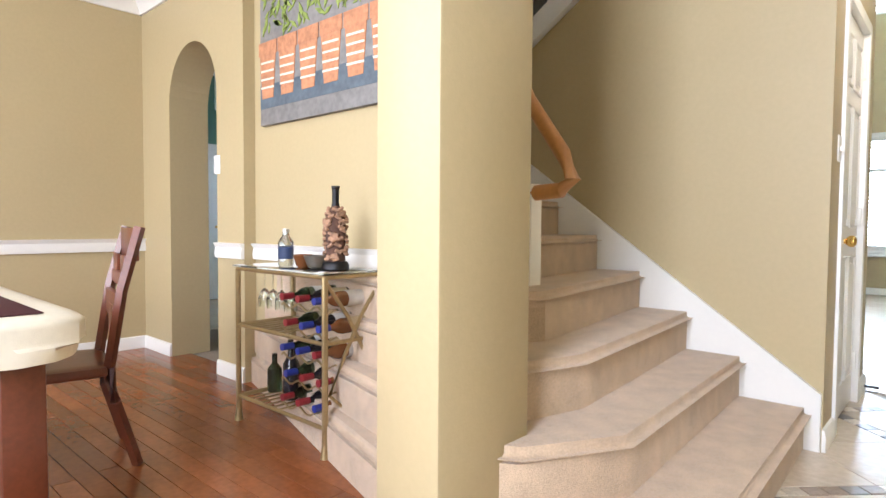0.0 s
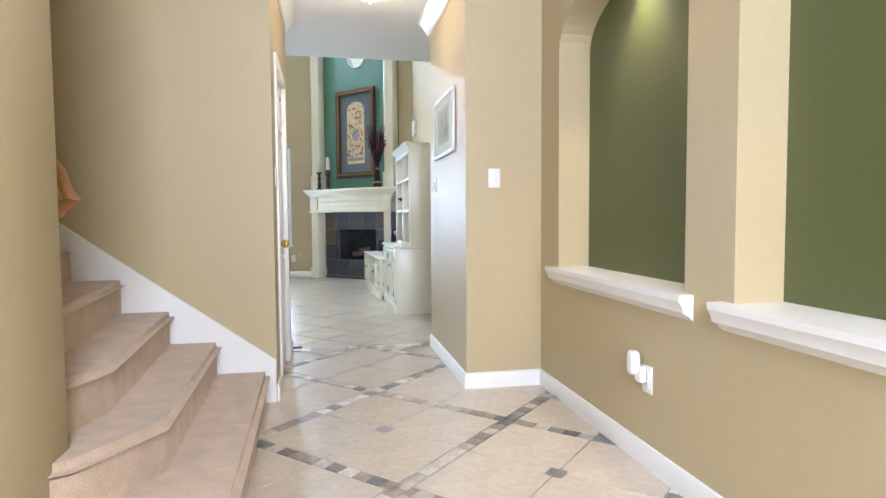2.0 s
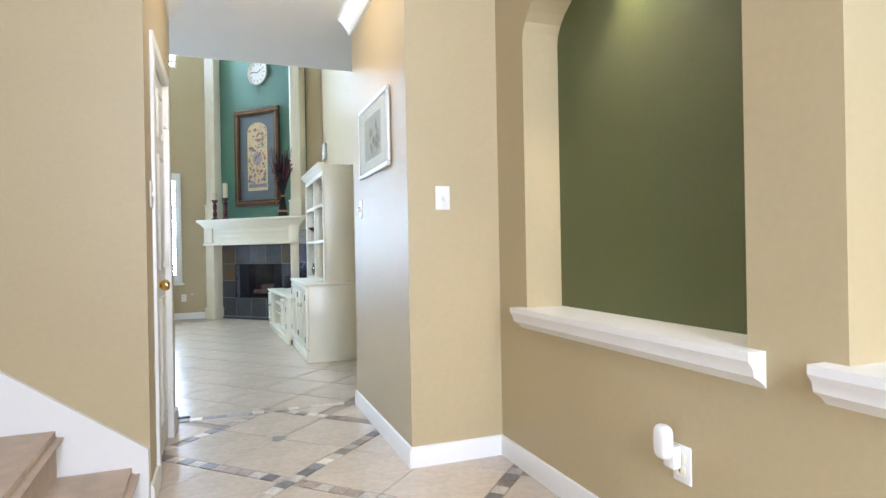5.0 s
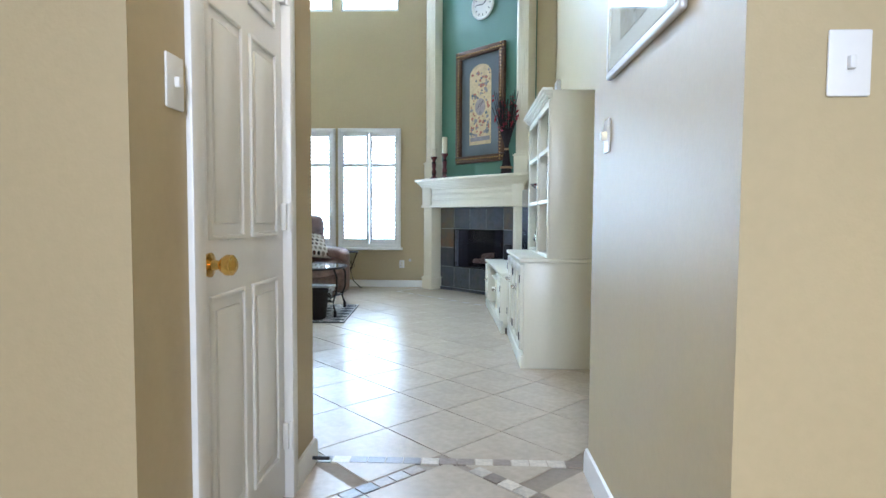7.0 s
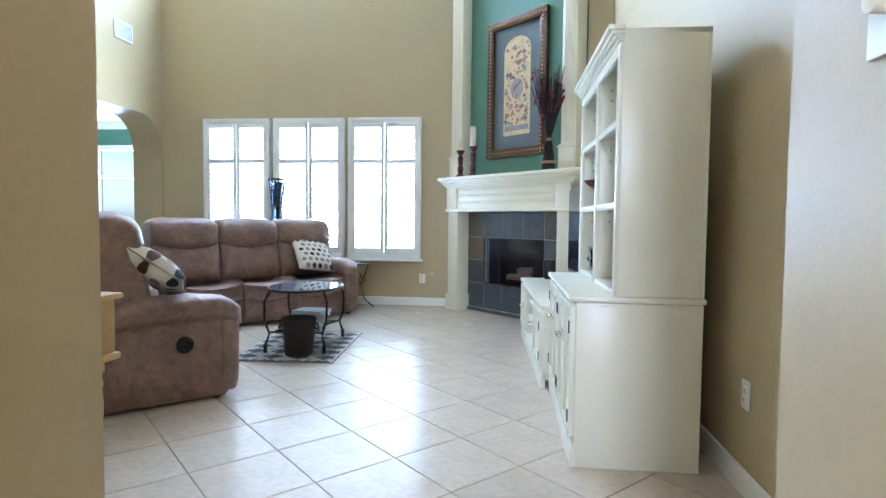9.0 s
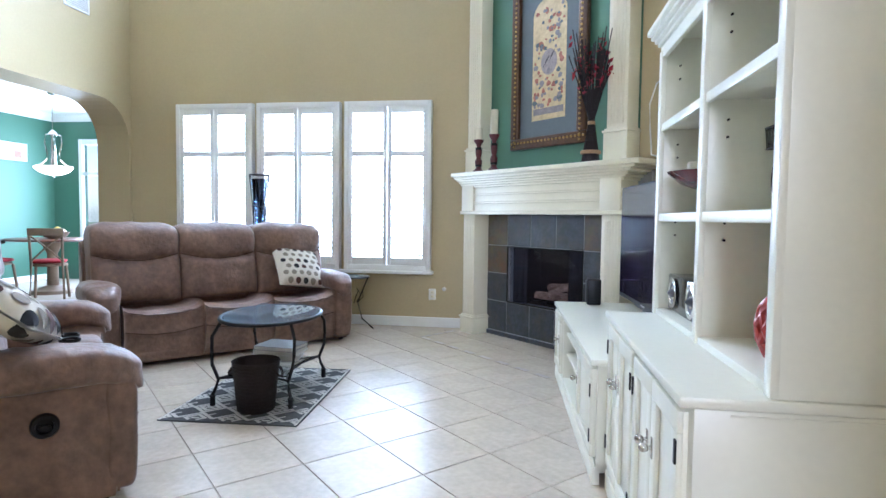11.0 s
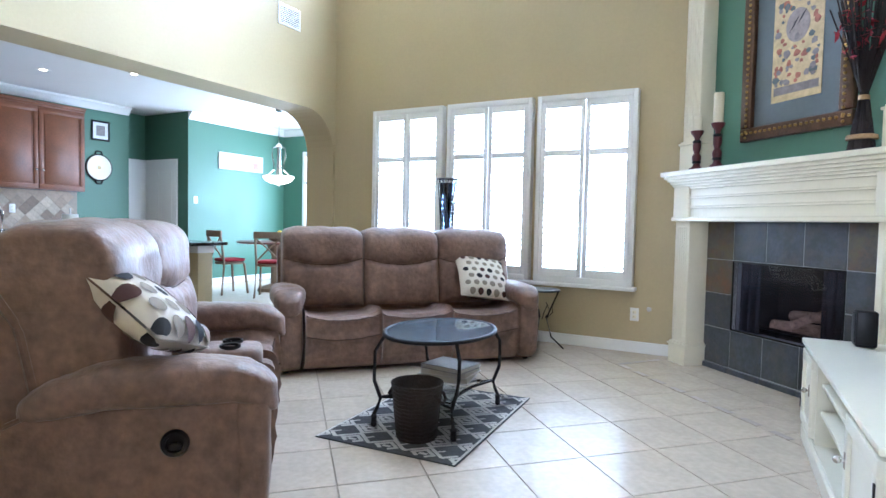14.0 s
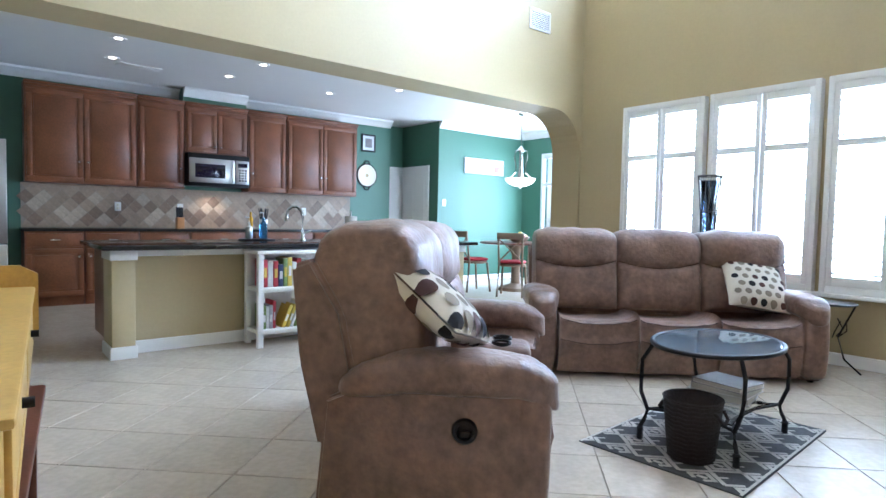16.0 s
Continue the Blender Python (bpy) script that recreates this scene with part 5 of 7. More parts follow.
def in_media(x, y, z):
    v = Matrix.Rotation(radians(MT if y > 1.26 else MH), 3, "Z") @ Vector((x, y, 0))
    return (MX + v.x, MY + v.y, z)


bx = thing("set_top_box", "small black media player on the shelf", "media player", in_media(0.15, 2.15, 0.4205), MT)
part("case", boxm(0, 0.2, -0.15, 0.15, 0, 0.05, 0.006), BLACK, bx)
part("display", boxm(-0.002, 0.001, -0.05, 0.05, 0.015, 0.035), GLASS, bx)
rx = thing("receiver", "silver grey receiver box on the shelf", "receiver", in_media(0.12, 2.2, 0.2805), MT)
part("case", boxm(0, 0.25, -0.2, 0.2, 0, 0.07, 0.006), STEEL, rx)
part("dial", lathe(bmesh.new(), [(0.02, 0), (0.02, 0.01)], 12, (0.0, 0.1, 0.03)), BLACK, rx)

tv = thing("television", "large flat screen television, switched off, on the stand", "television", in_media(0.42, 2.13, TH + 0.0015), MT + 1)
SCREEN = material("dark_tv_screen", (0.012, 0.008, 0.022), 0.08, vary=0.05, bump=0)
part("screen_bezel", boxm(-0.02, 0.025, -0.625, 0.625, 0.105, 0.845, 0.006), BLACK, tv)
part("screen", boxm(-0.0225, -0.019, -0.612, 0.612, 0.135, 0.834), SCREEN, tv, "dark glossy screen")
part("back_shell", boxm(0.025, 0.07, -0.45, 0.45, 0.2, 0.7, 0.02), BLACK, tv)
part("maker_mark", boxm(-0.0215, -0.0195, -0.045, 0.045, 0.114, 0.124), STEEL, tv)
part("neck", boxm(0.0, 0.04, -0.08, 0.08, 0.012, 0.2, 0.006), BLACK, tv)
part("stand_plate", boxm(-0.16, 0.10, -0.28, 0.28, 0, 0.012, 0.004), material("black_gloss_plate", (0.01, 0.01, 0.012), 0.08, vary=0.05, bump=0), tv)
sp = thing("satellite_speaker", "small black speaker beside the television", "speaker", in_media(0.25, 3.0, TH + 0.0015), MT)
part("cabinet", boxm(-0.05, 0.05, -0.05, 0.05, 0, 0.19, 0.012), BLACK, sp)
part("grille", boxm(-0.054, -0.049, -0.04, 0.04, 0.02, 0.175, 0.002), IRON, sp)

GLOSS = material("black_piano_lacquer", (0.008, 0.008, 0.01), 0.07, vary=0.05, bump=0)
cs = thing("speaker_dock", "glossy black speaker dock with two silver ringed cones", "speaker", in_media(0.30, 0.80, HT + 0.027), MH)
part("cabinet", boxm(-0.06, 0.1, -0.02, 0.42, 0, 0.15, 0.006), GLOSS, cs)
for y in (0.065, 0.335):
    bm = lathe(bmesh.new(), [(0.045, 0), (0.064, 0.0), (0.066, 0.006), (0.05, 0.008), (0.046, 0.002)], 28)
    bm.transform(Matrix.Translation((-0.0605, y, 0.075)) @ Matrix.Rotation(radians(-90), 4, "Y"))
    part("speaker_ring", bm, CHROME, cs, "silver speaker ring")
    bm = lathe(bmesh.new(), [(0.001, 0.001), (0.046, 0.001), (0.046, 0.003), (0.018, 0.0015), (0.014, 0.012), (0.003, 0.022)], 24)
    bm.transform(Matrix.Translation((-0.0605, y, 0.075)) @ Matrix.Rotation(radians(-90), 4, "Y"))
    part("cone", bm, material("grey_speaker_cone", (0.09, 0.09, 0.10), 0.5, vary=0.1), cs)
MAROON = material("maroon_glazed_ceramic", (0.10, 0.008, 0.012), 0.15, vary=0.2, scale=10)
bw = thing("pedestal_bowl", "maroon glazed pedestal bowl on the shelf", "bowl", in_media(0.35, 0.98, HT + 0.434), MH)
part("bowl", lathe(bmesh.new(), [(0.02, 0.08), (0.06, 0.085), (0.13, 0.11), (0.178, 0.152), (0.181, 0.158), (0.172, 0.155), (0.12, 0.118), (0.02, 0.095)], 36), MAROON, bw)
part("pedestal", lathe(bmesh.new(), [(0.065, 0), (0.065, 0.012), (0.045, 0.03), (0.04, 0.055), (0.05, 0.082)], 28), MAROON, bw)
for dx, dy, hh in ((-0.05, -0.06, 0.19), (0.03, 0.0, 0.21), (-0.06, 0.05, 0.20)):
    x, y, z = in_media(0.35 + dx, 0.98 + dy, HT + 0.434)
    single("pillar_candle", lathe(bmesh.new(), [(0.036, 0.112), (0.037, hh - 0.004), (0.033, hh), (0.008, hh - 0.006)], 20), WAX, "short ivory pillar candle in the bowl", "candle", "bowl candles", (x, y, z))
CORAL = material("coral_red_ceramic", (0.42, 0.03, 0.018), 0.3, vary=0.15, scale=10)
rv = thing("lattice_vase", "coral red pierced lattice ceramic vase", "vase", in_media(0.36, 0.22, HT + 0.027), MH)
rv.scale = (0.82, 0.82, 0.80)
bm = bmesh.new()
prof = [(0.085, 0.0), (0.12, 0.03), (0.145, 0.08), (0.15, 0.13), (0.14, 0.18), (0.11, 0.225), (0.085, 0.245)]
for k in range(16):
    for s in (-1, 1):
        pts = []
        for i in range(13):
            f = i / 12 * (len(prof) - 1)
            a, b = prof[int(min(f, len(prof) - 2))], prof[int(min(f, len(prof) - 2)) + 1]
            g = f - int(min(f, len(prof) - 2))
            r, z = a[0] + (b[0] - a[0]) * g, a[1] + (b[1] - a[1]) * g
            t = 2 * math.pi * k / 16 + s * i / 12 * 1.25
            pts.append((r * math.cos(t), r * math.sin(t), z))
        tube(bm, pts, 0.011, 6)
part("lattice", bm, CORAL, rv)
part("lip", lathe(bmesh.new(), [(0.08, 0.235), (0.092, 0.24), (0.094, 0.26), (0.084, 0.262), (0.076, 0.25)], 28), CORAL, rv)
part("foot", lathe(bmesh.new(), [(0.08, 0), (0.10, 0.004), (0.11, 0.03), (0.09, 0.035)], 28), CORAL, rv)
bc = thing("model_bicycle", "small dark metal ornamental bicycle on the shelf", "ornament", in_media(0.34, 0.23, HT + 0.434), MH)
bc.scale = (0.85, 0.85, 0.85)
for y in (-0.13, 0.15):
    bm = bmesh.new()
    tube(bm, [(0, y + 0.1 * math.cos(2 * math.pi * k / 32), 0.107 + 0.1 * math.sin(2 * math.pi * k / 32)) for k in range(33)], 0.006, 6)
    part("tyre", bm, BLACK, bc)
    bm = bmesh.new()
    for k in range(10):
        rod(bm, (0, y, 0.107), (0, y + 0.098 * math.cos(2 * math.pi * k / 10), 0.107 + 0.098 * math.sin(2 * math.pi * k / 10)), 0.0018, 5)
    part("spokes", bm, IRON, bc)
bm = bmesh.new()
for a, b in (((0, 0.15, 0.107), (0, 0.13, 0.27)), ((0, 0.13, 0.25), (0, 0.0, 0.11)), ((0, 0.0, 0.11), (0, -0.13, 0.107)), ((0, 0.0, 0.11), (0, -0.04, 0.27)), ((0, -0.04, 0.24), (0, 0.13, 0.24)), ((0, -0.04, 0.24), (0, -0.13, 0.107)), ((-0.05, 0.12, 0.28), (0.05, 0.12, 0.28)), ((0, 0.13, 0.27), (0, 0.12, 0.28))):
    rod(bm, a, b, 0.005, 8)
part("frame", bm, IRON, bc)
part("saddle", cushion(bmesh.new(), -0.02, 0.02, -0.08, 0.01, 0.27, 0.29, 3, 3), RUST, bc, "brown saddle")
bm = bmesh.new()
for k in range(7):
    for s in (-1, 1):
        rod(bm, (s * 0.03, 0.16 + 0.0117 * k, 0.21), (s * 0.035, 0.155 + 0.013 * k, 0.28), 0.002, 5)
for z, w in ((0.21, 0.03), (0.28, 0.036)):
    for a, b in (((-w, 0.155, z), (w, 0.155, z)), ((-w, 0.235, z), (w, 0.235, z)), ((-w, 0.155, z), (-w, 0.235, z)), ((w, 0.155, z), (w, 0.235, z))):
        rod(bm, a, b, 0.003, 5)
part("basket", bm, IRON, bc)

# ---------------------------------------------------------------- hall door, switches, pictures, lamps
dr = tagged(new("door_1"), "white six panel closet door, closed, brass knob", "door", kind="structure")
dr.location = (HALL_L, 0, 0)
part("jamb_back", boxm(-0.13, -0.055, DY0 + 0.001, DY1 - 0.001, 0, DZ - 0.001), WHITE, dr)
part("leaf", boxm(-0.05, -0.018, DY0 + 0.005, DY1 - 0.005, 0.012, DZ - 0.006, 0.002), WHITE, dr)
ym = (DY0 + DY1) / 2
for y0, y1 in ((DY0 + 0.10, ym - 0.045), (ym + 0.045, DY1 - 0.10)):
    for z0, z1 in ((0.20, 0.86), (1.04, 1.66), (1.78, 2.02)):
        bm = bmesh.new()
        for q in ((y0, y1, z1, z1 + 0.014), (y0, y1, z0 - 0.014, z0), (y0 - 0.014, y0, z0 - 0.014, z1 + 0.014), (y1, y1 + 0.014, z0 - 0.014, z1 + 0.014)):
            box(bm, -0.02, -0.008, q[0], q[1], q[2], q[3], 0.005)
        part("panel_moulding", bm, WHITE, dr)
        part("raised_panel", boxm(-0.02, -0.010, y0 + 0.025, y1 - 0.025, z0 + 0.03, z1 - 0.03, 0.008), WHITE, dr)
bm = lathe(bmesh.new(), [(0.033, 0), (0.034, 0.006), (0.015, 0.012), (0.012, 0.03), (0.02, 0.036), (0.029, 0.05), (0.028, 0.066), (0.016, 0.076), (0.001, 0.078)], 24)
bm.transform(Matrix.Translation((-0.018, DY0 + 0.09, 0.96)) @ Matrix.Rotation(radians(90), 4, "Y"))
part("door_knob", bm, BRASS, dr, "polished brass door knob")
for z in (0.25, 1.09, 1.93):
    part("hinge", rod(boxm(-0.02, 0.002, DY1 - 0.03, DY1 + 0.012, z - 0.05, z + 0.05, 0.003), (0.006, DY1 - 0.004, z - 0.055), (0.006, DY1 - 0.004, z + 0.055), 0.008), WHITE, dr)
for q in ((DY0 - 0.06, DY0 + 0.004, 0, DZ + 0.06), (DY1 - 0.004, DY1 + 0.06, 0, DZ + 0.06), (DY0 + 0.004, DY1 - 0.004, DZ - 0.004, DZ + 0.06)):
    part("casing", boxm(-0.06, 0.016, q[0], q[1], q[2], q[3], 0.005), WHITE, dr)
single("door_stop", tube(bmesh.new(), [(HALL_L + 0.016, 4.70, 0.045), (HALL_L + 0.06, 4.70, 0.045), (HALL_L + 0.09, 4.70, 0.045)], 0.008, 8), BLACK, "small black spring door stop on the baseboard", "door stop")


def switch_plate(at, turn, kind="toggle", label="white wall light switch plate"):
    """Plate on a wall behind it at +y."""
    s = thing("wall_plate", label, "switch", at, turn, "wall plates")
    part("plate", boxm(-0.04, 0.04, -0.007, 0, -0.062, 0.062, 0.004), WHITE, s)
    if kind == "toggle":
        part("toggle", boxm(-0.006, 0.006, -0.018, -0.006, -0.012, 0.012, 0.002), WHITE, s)
    elif kind == "dimmer":
        bm = lathe(bmesh.new(), [(0.018, 0), (0.016, 0.02), (0.001, 0.022)], 20)
        bm.transform(Matrix.Translation((0, -0.007, 0)) @ Matrix.Rotation(radians(90), 4, "X"))
        part("dimmer_knob", bm, CREAM, s)
    else:
        for z in (-0.022, 0.022):
            part("socket", boxm(-0.017, 0.017, -0.009, -0.0065, z - 0.015, z + 0.015, 0.003), CREAM, s)
            part("slot", boxm(-0.008, -0.005, -0.0095, -0.0085, z - 0.006, z + 0.006), DARKINK, s)
    return s


switch_plate((1.475, 3.39, 1.385), 0)
switch_plate((HALL_R, 4.47, 1.40), -90, "dimmer", "white dimmer plate with round knob")
switch_plate((HALL_L, 3.58, 1.40), 90)
switch_plate((NICHE_X, 2.05, 0.40), -90, "socket", "white wall outlet below the niche")
switch_plate((-0.27, LIV_B, 0.36), 0, "socket", "white wall outlet below the window")
switch_plate((LIV_R, 6.28, 0.42), -90, "socket", "white wall outlet behind the cabinet")
switch_plate((-3.2, 2.17, 1.42), 0)
switch_plate((NKX, 12.5, 1.5), 90)
jk = lathe(bmesh.new(), [(0.001, 0), (0.022, 0.0), (0.022, 0.005), (0.01, 0.008), (0.001, 0.009)], 16)
jk.transform(Matrix.Rotation(radians(90), 4, "X"))
single("cable_jack", jk, STEEL, "round metal wall jack beside the outlet", "socket", at=(-0.14, LIV_B, 0.42))
nl = thing("night_light", "white plug-in night light in the outlet", "night light", (NICHE_X - 0.0096, 2.07, 0.43), -90)
part("plug", boxm(-0.025, 0.025, -0.035, 0, -0.045, 0.03, 0.008), WHITE, nl)
part("shade", cushion(bmesh.new(), -0.03, 0.03, -0.075, -0.03, -0.01, 0.10, 4, 4), WHITE, nl)

SILVER = material("silver_picture_frame", (0.62, 0.62, 0.60), 0.3, 0.3, vary=0.05)
MOUNT = material("white_picture_mount", (0.74, 0.74, 0.74), 0.7, vary=0.02)
pc = framed_art("hall_picture", "silver framed grey pencil drawing with white mount", 0.74, 0.455, (HALL_R - 0.001, 4.055, 1.82), -90, SILVER, MOUNT,
                [("drawing", -0.2, 0.2, -0.13, 0.13, material("pale_drawing_paper", (0.42, 0.42, 0.44), 0.8, vary=0.25, scale=12))], face=0.028, thick=0.022)
bm = bmesh.new()
for k in range(14):
    x, z = rnd.uniform(-0.15, 0.15), rnd.uniform(-0.1, 0.04)
    slab(bm, [(x, z), (x + rnd.uniform(0.02, 0.06), z + rnd.uniform(-0.01, 0.02)), (x + rnd.uniform(0.0, 0.04), z + rnd.uniform(0.03, 0.07))], -0.0165, -0.0144, "y")
part("pencil_shading", bm, material("grey_pencil", (0.16, 0.16, 0.18), 0.8, vary=0.2), pc)
pane = part("picture_glass", boxm(-0.345, 0.345, -0.021, -0.019, -0.2, 0.2), GLASS, pc)
pane.visible_shadow = False

dl = thing("dome_light", "opal glass dome ceiling light with bronze rim, lit", "light", (0.72, 3.87, CEIL_Z))
part("canopy", lathe(bmesh.new(), [(0.165, 0.0), (0.17, -0.01), (0.165, -0.035), (0.15, -0.04), (0.15, 0.0)][::-1], 36), material("bronze_rim", (0.12, 0.085, 0.06), 0.35, 0.8, vary=0.1), dl)
part("glass_dome", lathe(bmesh.new(), [(0.012, -0.15), (0.06, -0.142), (0.11, -0.115), (0.145, -0.075), (0.155, -0.036), (0.14, -0.036)], 36), OPAL, dl, "glowing opal glass dome")
part("finial", lathe(bmesh.new(), [(0.004, -0.175), (0.014, -0.166), (0.014, -0.156), (0.008, -0.149)], 16), BRASS, dl)
bulb("dome_bulb", 0.72, 3.87, CEIL_Z - 0.24, 11, 0.12)

# air return on the wall
vt = thing("wall_vent", "white louvred wall air vent", "vent", (LIV_L, 10.55, 3.42), 90)
part("backing", boxm(-0.15, 0.15, -0.006, 0, -0.10, 0.10), DARKINK, vt)
for q in ((-0.17, 0.17, 0.09, 0.115), (-0.17, 0.17, -0.115, -0.09), (-0.17, -0.145, -0.09, 0.09), (0.145, 0.17, -0.09, 0.09)):
    part("vent_frame", boxm(q[0], q[1], -0.012, 0, q[2], q[3], 0.003), WHITE, vt)
for k in range(9):
    part("slat", boxm(-0.142, 0.142, -0.011, -0.007, -0.085 + k * 0.02, -0.073 + k * 0.02), WHITE, vt)

# ceiling fan
fn = thing("ceiling_fan", "white ceiling fan with lit glass shades, blades at rest", "ceiling fan", (-0.78, 7.85, 0))
part("rod", rod(bmesh.new(), (0, 0, 3.55), (0, 0, TOP), 0.014), WHITE, fn)
part("motor", lathe(bmesh.new(), [(0.05, 3.36), (0.13, 3.38), (0.15, 3.45), (0.12, 3.53), (0.04, 3.57)], 24), WHITE, fn)
for k in range(5):
    t = 2 * math.pi * k / 5 + 0.5
    bm = boxm(0.16, 0.72, -0.07, 0.07, -0.005, 0.005, 0.004)
    bm.transform(Matrix.Translation((0, 0, 3.42)) @ Matrix.Rotation(t, 4, "Z") @ Matrix.Rotation(radians(12), 4, "X"))
    part("blade", bm, OAK, fn)
for k in range(4):
    t = math.pi / 2 * k + 0.4
    x, y = 0.14 * math.cos(t), 0.14 * math.sin(t)
    part("lamp_arm", tube(bmesh.new(), [(0.04 * math.cos(t), 0.04 * math.sin(t), 3.36), (0.11 * math.cos(t), 0.11 * math.sin(t), 3.34), (x, y, 3.29)], 0.01, 8), WHITE, fn)
    part("glass_shade", lathe(bmesh.new(), [(0.055, 3.13), (0.06, 3.14), (0.05, 3.22), (0.025, 3.30)], 20, (x, y, 0)), OPAL, fn, "glowing glass shade")
bulb("fan_bulbs", -0.78, 7.85, 3.02, 9, 0.15, (1.0, 0.85, 0.65))

# yellow pine desk and brown bench on the living room's hall side
dk = thing("writing_desk", "yellow pine writing desk with turned legs", "desk", (-2.296, 5.035, 0), -5)
DW, DD = 1.75, 0.72
part("desk_case", boxm(0.0, DW, 0.0, DD, 0.665, 0.86, 0.008), PINE, dk)
part("desk_top", boxm(-0.02, DW + 0.02, 0.0, DD + 0.02, 0.86, 0.88, 0.008), PINE, dk)
part("apron_bead", boxm(-0.012, DW + 0.012, 0.0, DD + 0.012, 0.65, 0.675, 0.008), PINE, dk)
bm = bmesh.new()
slab(bm, [(0.0, 0.70), (DD + 0.03, 0.70), (DD + 0.03, 0.93), (DD - 0.03, 0.965), (0.0, 0.965)], -0.035, -0.018, "x")
part("end_gallery", bm, PINE, dk)
for x0, x1 in ((0.06, 0.82), (0.90, 1.68)):
    d = part("drawer", boxm(x0, x1, DD - 0.005, DD + 0.012, 0.70, 0.84, 0.005), PINE, dk)
    bm = rod(bmesh.new(), ((x0 + x1) / 2, DD + 0.012, 0.77), ((x0 + x1) / 2, DD + 0.035, 0.77), 0.012, 10)
    part("drawer_knob", bm, IRON, d)
leg = [(0.018, 0), (0.022, 0.02), (0.03, 0.3), (0.038, 0.5), (0.036, 0.53), (0.026, 0.545), (0.038, 0.56), (0.038, 0.575), (0.026, 0.59), (0.042, 0.61), (0.042, 0.66)]
for x in (0.06, DW - 0.06):
    for y in (0.06, DD - 0.05):
        part("leg", lathe(bmesh.new(), leg, 18, (x, y, 0)), PINE, dk, "turned pine leg")
bn = thing("wooden_bench", "dark brown wooden bench tucked at the desk", "bench", (-2.09, 5.45, 0), -7)
part("seat", boxm(0, 1.1, 0.0, 0.34, 0.505, 0.53, 0.006), WALNUT, bn)
for x in (0.06, 1.04):
    for y in (0.05, 0.29):
        part("leg", boxm(x - 0.022, x + 0.022, y - 0.022, y + 0.022, 0, 0.505, 0.004), WALNUT, bn)
part("stretcher", boxm(0.08, 1.02, 0.16, 0.19, 0.40, 0.45, 0.004), WALNUT, bn)

# side room lamp
nt = thing("night_table", "dark wooden bedside table in the side room", "table", (3.6, 7.3, 0))
part("top", boxm(-0.3, 0.3, -0.3, 0.3, 0.58, 0.62, 0.006), WALNUT, nt)
for x in (-0.25, 0.25):
    for y in (-0.25, 0.25):
        part("leg", boxm(x - 0.025, x + 0.025, y - 0.025, y + 0.025, 0, 0.58), WALNUT, nt)
lp = thing("table_lamp", "lit table lamp with warm cream shade", "lamp", (3.6, 7.3, 0.621))
part("base", lathe(bmesh.new(), [(0.07, 0), (0.07, 0.02), (0.03, 0.05), (0.05, 0.15), (0.02, 0.28), (0.01, 0.36)], 20), BRASS, lp)
part("shade", lathe(bmesh.new(), [(0.16, 0.33), (0.165, 0.33), (0.11, 0.55), (0.105, 0.55)], 28), OPAL, lp)
bulb("side_lamp_bulb", 3.6, 7.3, 1.05, 12, 0.04)

# ---------------------------------------------------------------- dining room
setting("wood_bed", boxm(-4.45, -0.62, -2.7, 2.2, -0.004, 0.0), WALNUT, "dark bed under floor planks", "floor")
wf = tagged(new("wood_floor"), "glossy red brown hardwood plank floor", "floor", kind="structure")
plank = {}
for j in range(46):
    y0 = -1.5 + j * 0.083
    if y0 > 2.24:
        break
    x = -4.45 + rnd.uniform(-0.9, 0)
    while x < -0.63:
        ln = rnd.choice((0.7, 0.9, 1.1))
        a, b = max(x, -4.45), min(x + ln, -0.62)
        x += ln
        if b - a < 0.05:
            continue
        key = round(b - a, 2)
        if key not in plank:
            plank[key] = mesh_of("plank", boxm(0.0015, key - 0.0015, 0.0015, 0.0815, 0.0, 0.006, 0.001, 1), WOODFLOOR)
        o = new("plank", plank[key])
        o.parent, o.location = wf, (a, y0, 0.0)

tbl = thing("dining_table", "square wooden dining table", "dining table", (-2.14, -0.05, 0.006))
part("tabletop", boxm(-0.70, 0.70, -0.85, 0.85, 0.70, 0.735, 0.006), WALNUT, tbl)
for x in (-0.6, 0.64):
    for y in (-0.75, 0.75):
        part("leg", boxm(x - 0.055, x + 0.055, y - 0.055, y + 0.055, 0, 0.70, 0.006), WALNUT, tbl)
bm = cushion(bmesh.new(), -0.73, 0.75, -0.9, 0.93, 0.60, 0.745, 14, 16)
for v in bm.verts:
    if v.co.z < 0.66:
        v.co.x += 0.02 * math.sin(v.co.y * 19)
        v.co.y += 0.02 * math.sin(v.co.x * 17)
bm.faces.ensure_lookup_table()
bmesh.ops.delete(bm, geom=[f for f in bm.faces if f.normal.z < -0.5], context="FACES")
tc = single("tablecloth", bm, LINEN, "cream linen tablecloth draped over the dining table", "tablecloth", at=(-2.14, -0.05, 0.006))
rn = single("table_runner", boxm(-0.5, 0.5, -0.22, 0.22, 0.746, 0.749, 0.001), WINE, "burgundy cloth placemat on the cream tablecloth", "placemat", at=(-2.02, 0.55, 0.006))
single("table_plate", lathe(bmesh.new(), [(0.07, 0.0), (0.13, 0.012), (0.15, 0.02), (0.148, 0.022), (0.12, 0.014), (0.001, 0.006)], 36), CREAM, "cream dinner plate on the placemat", "plate", at=(-2.09, 0.55, 0.756))


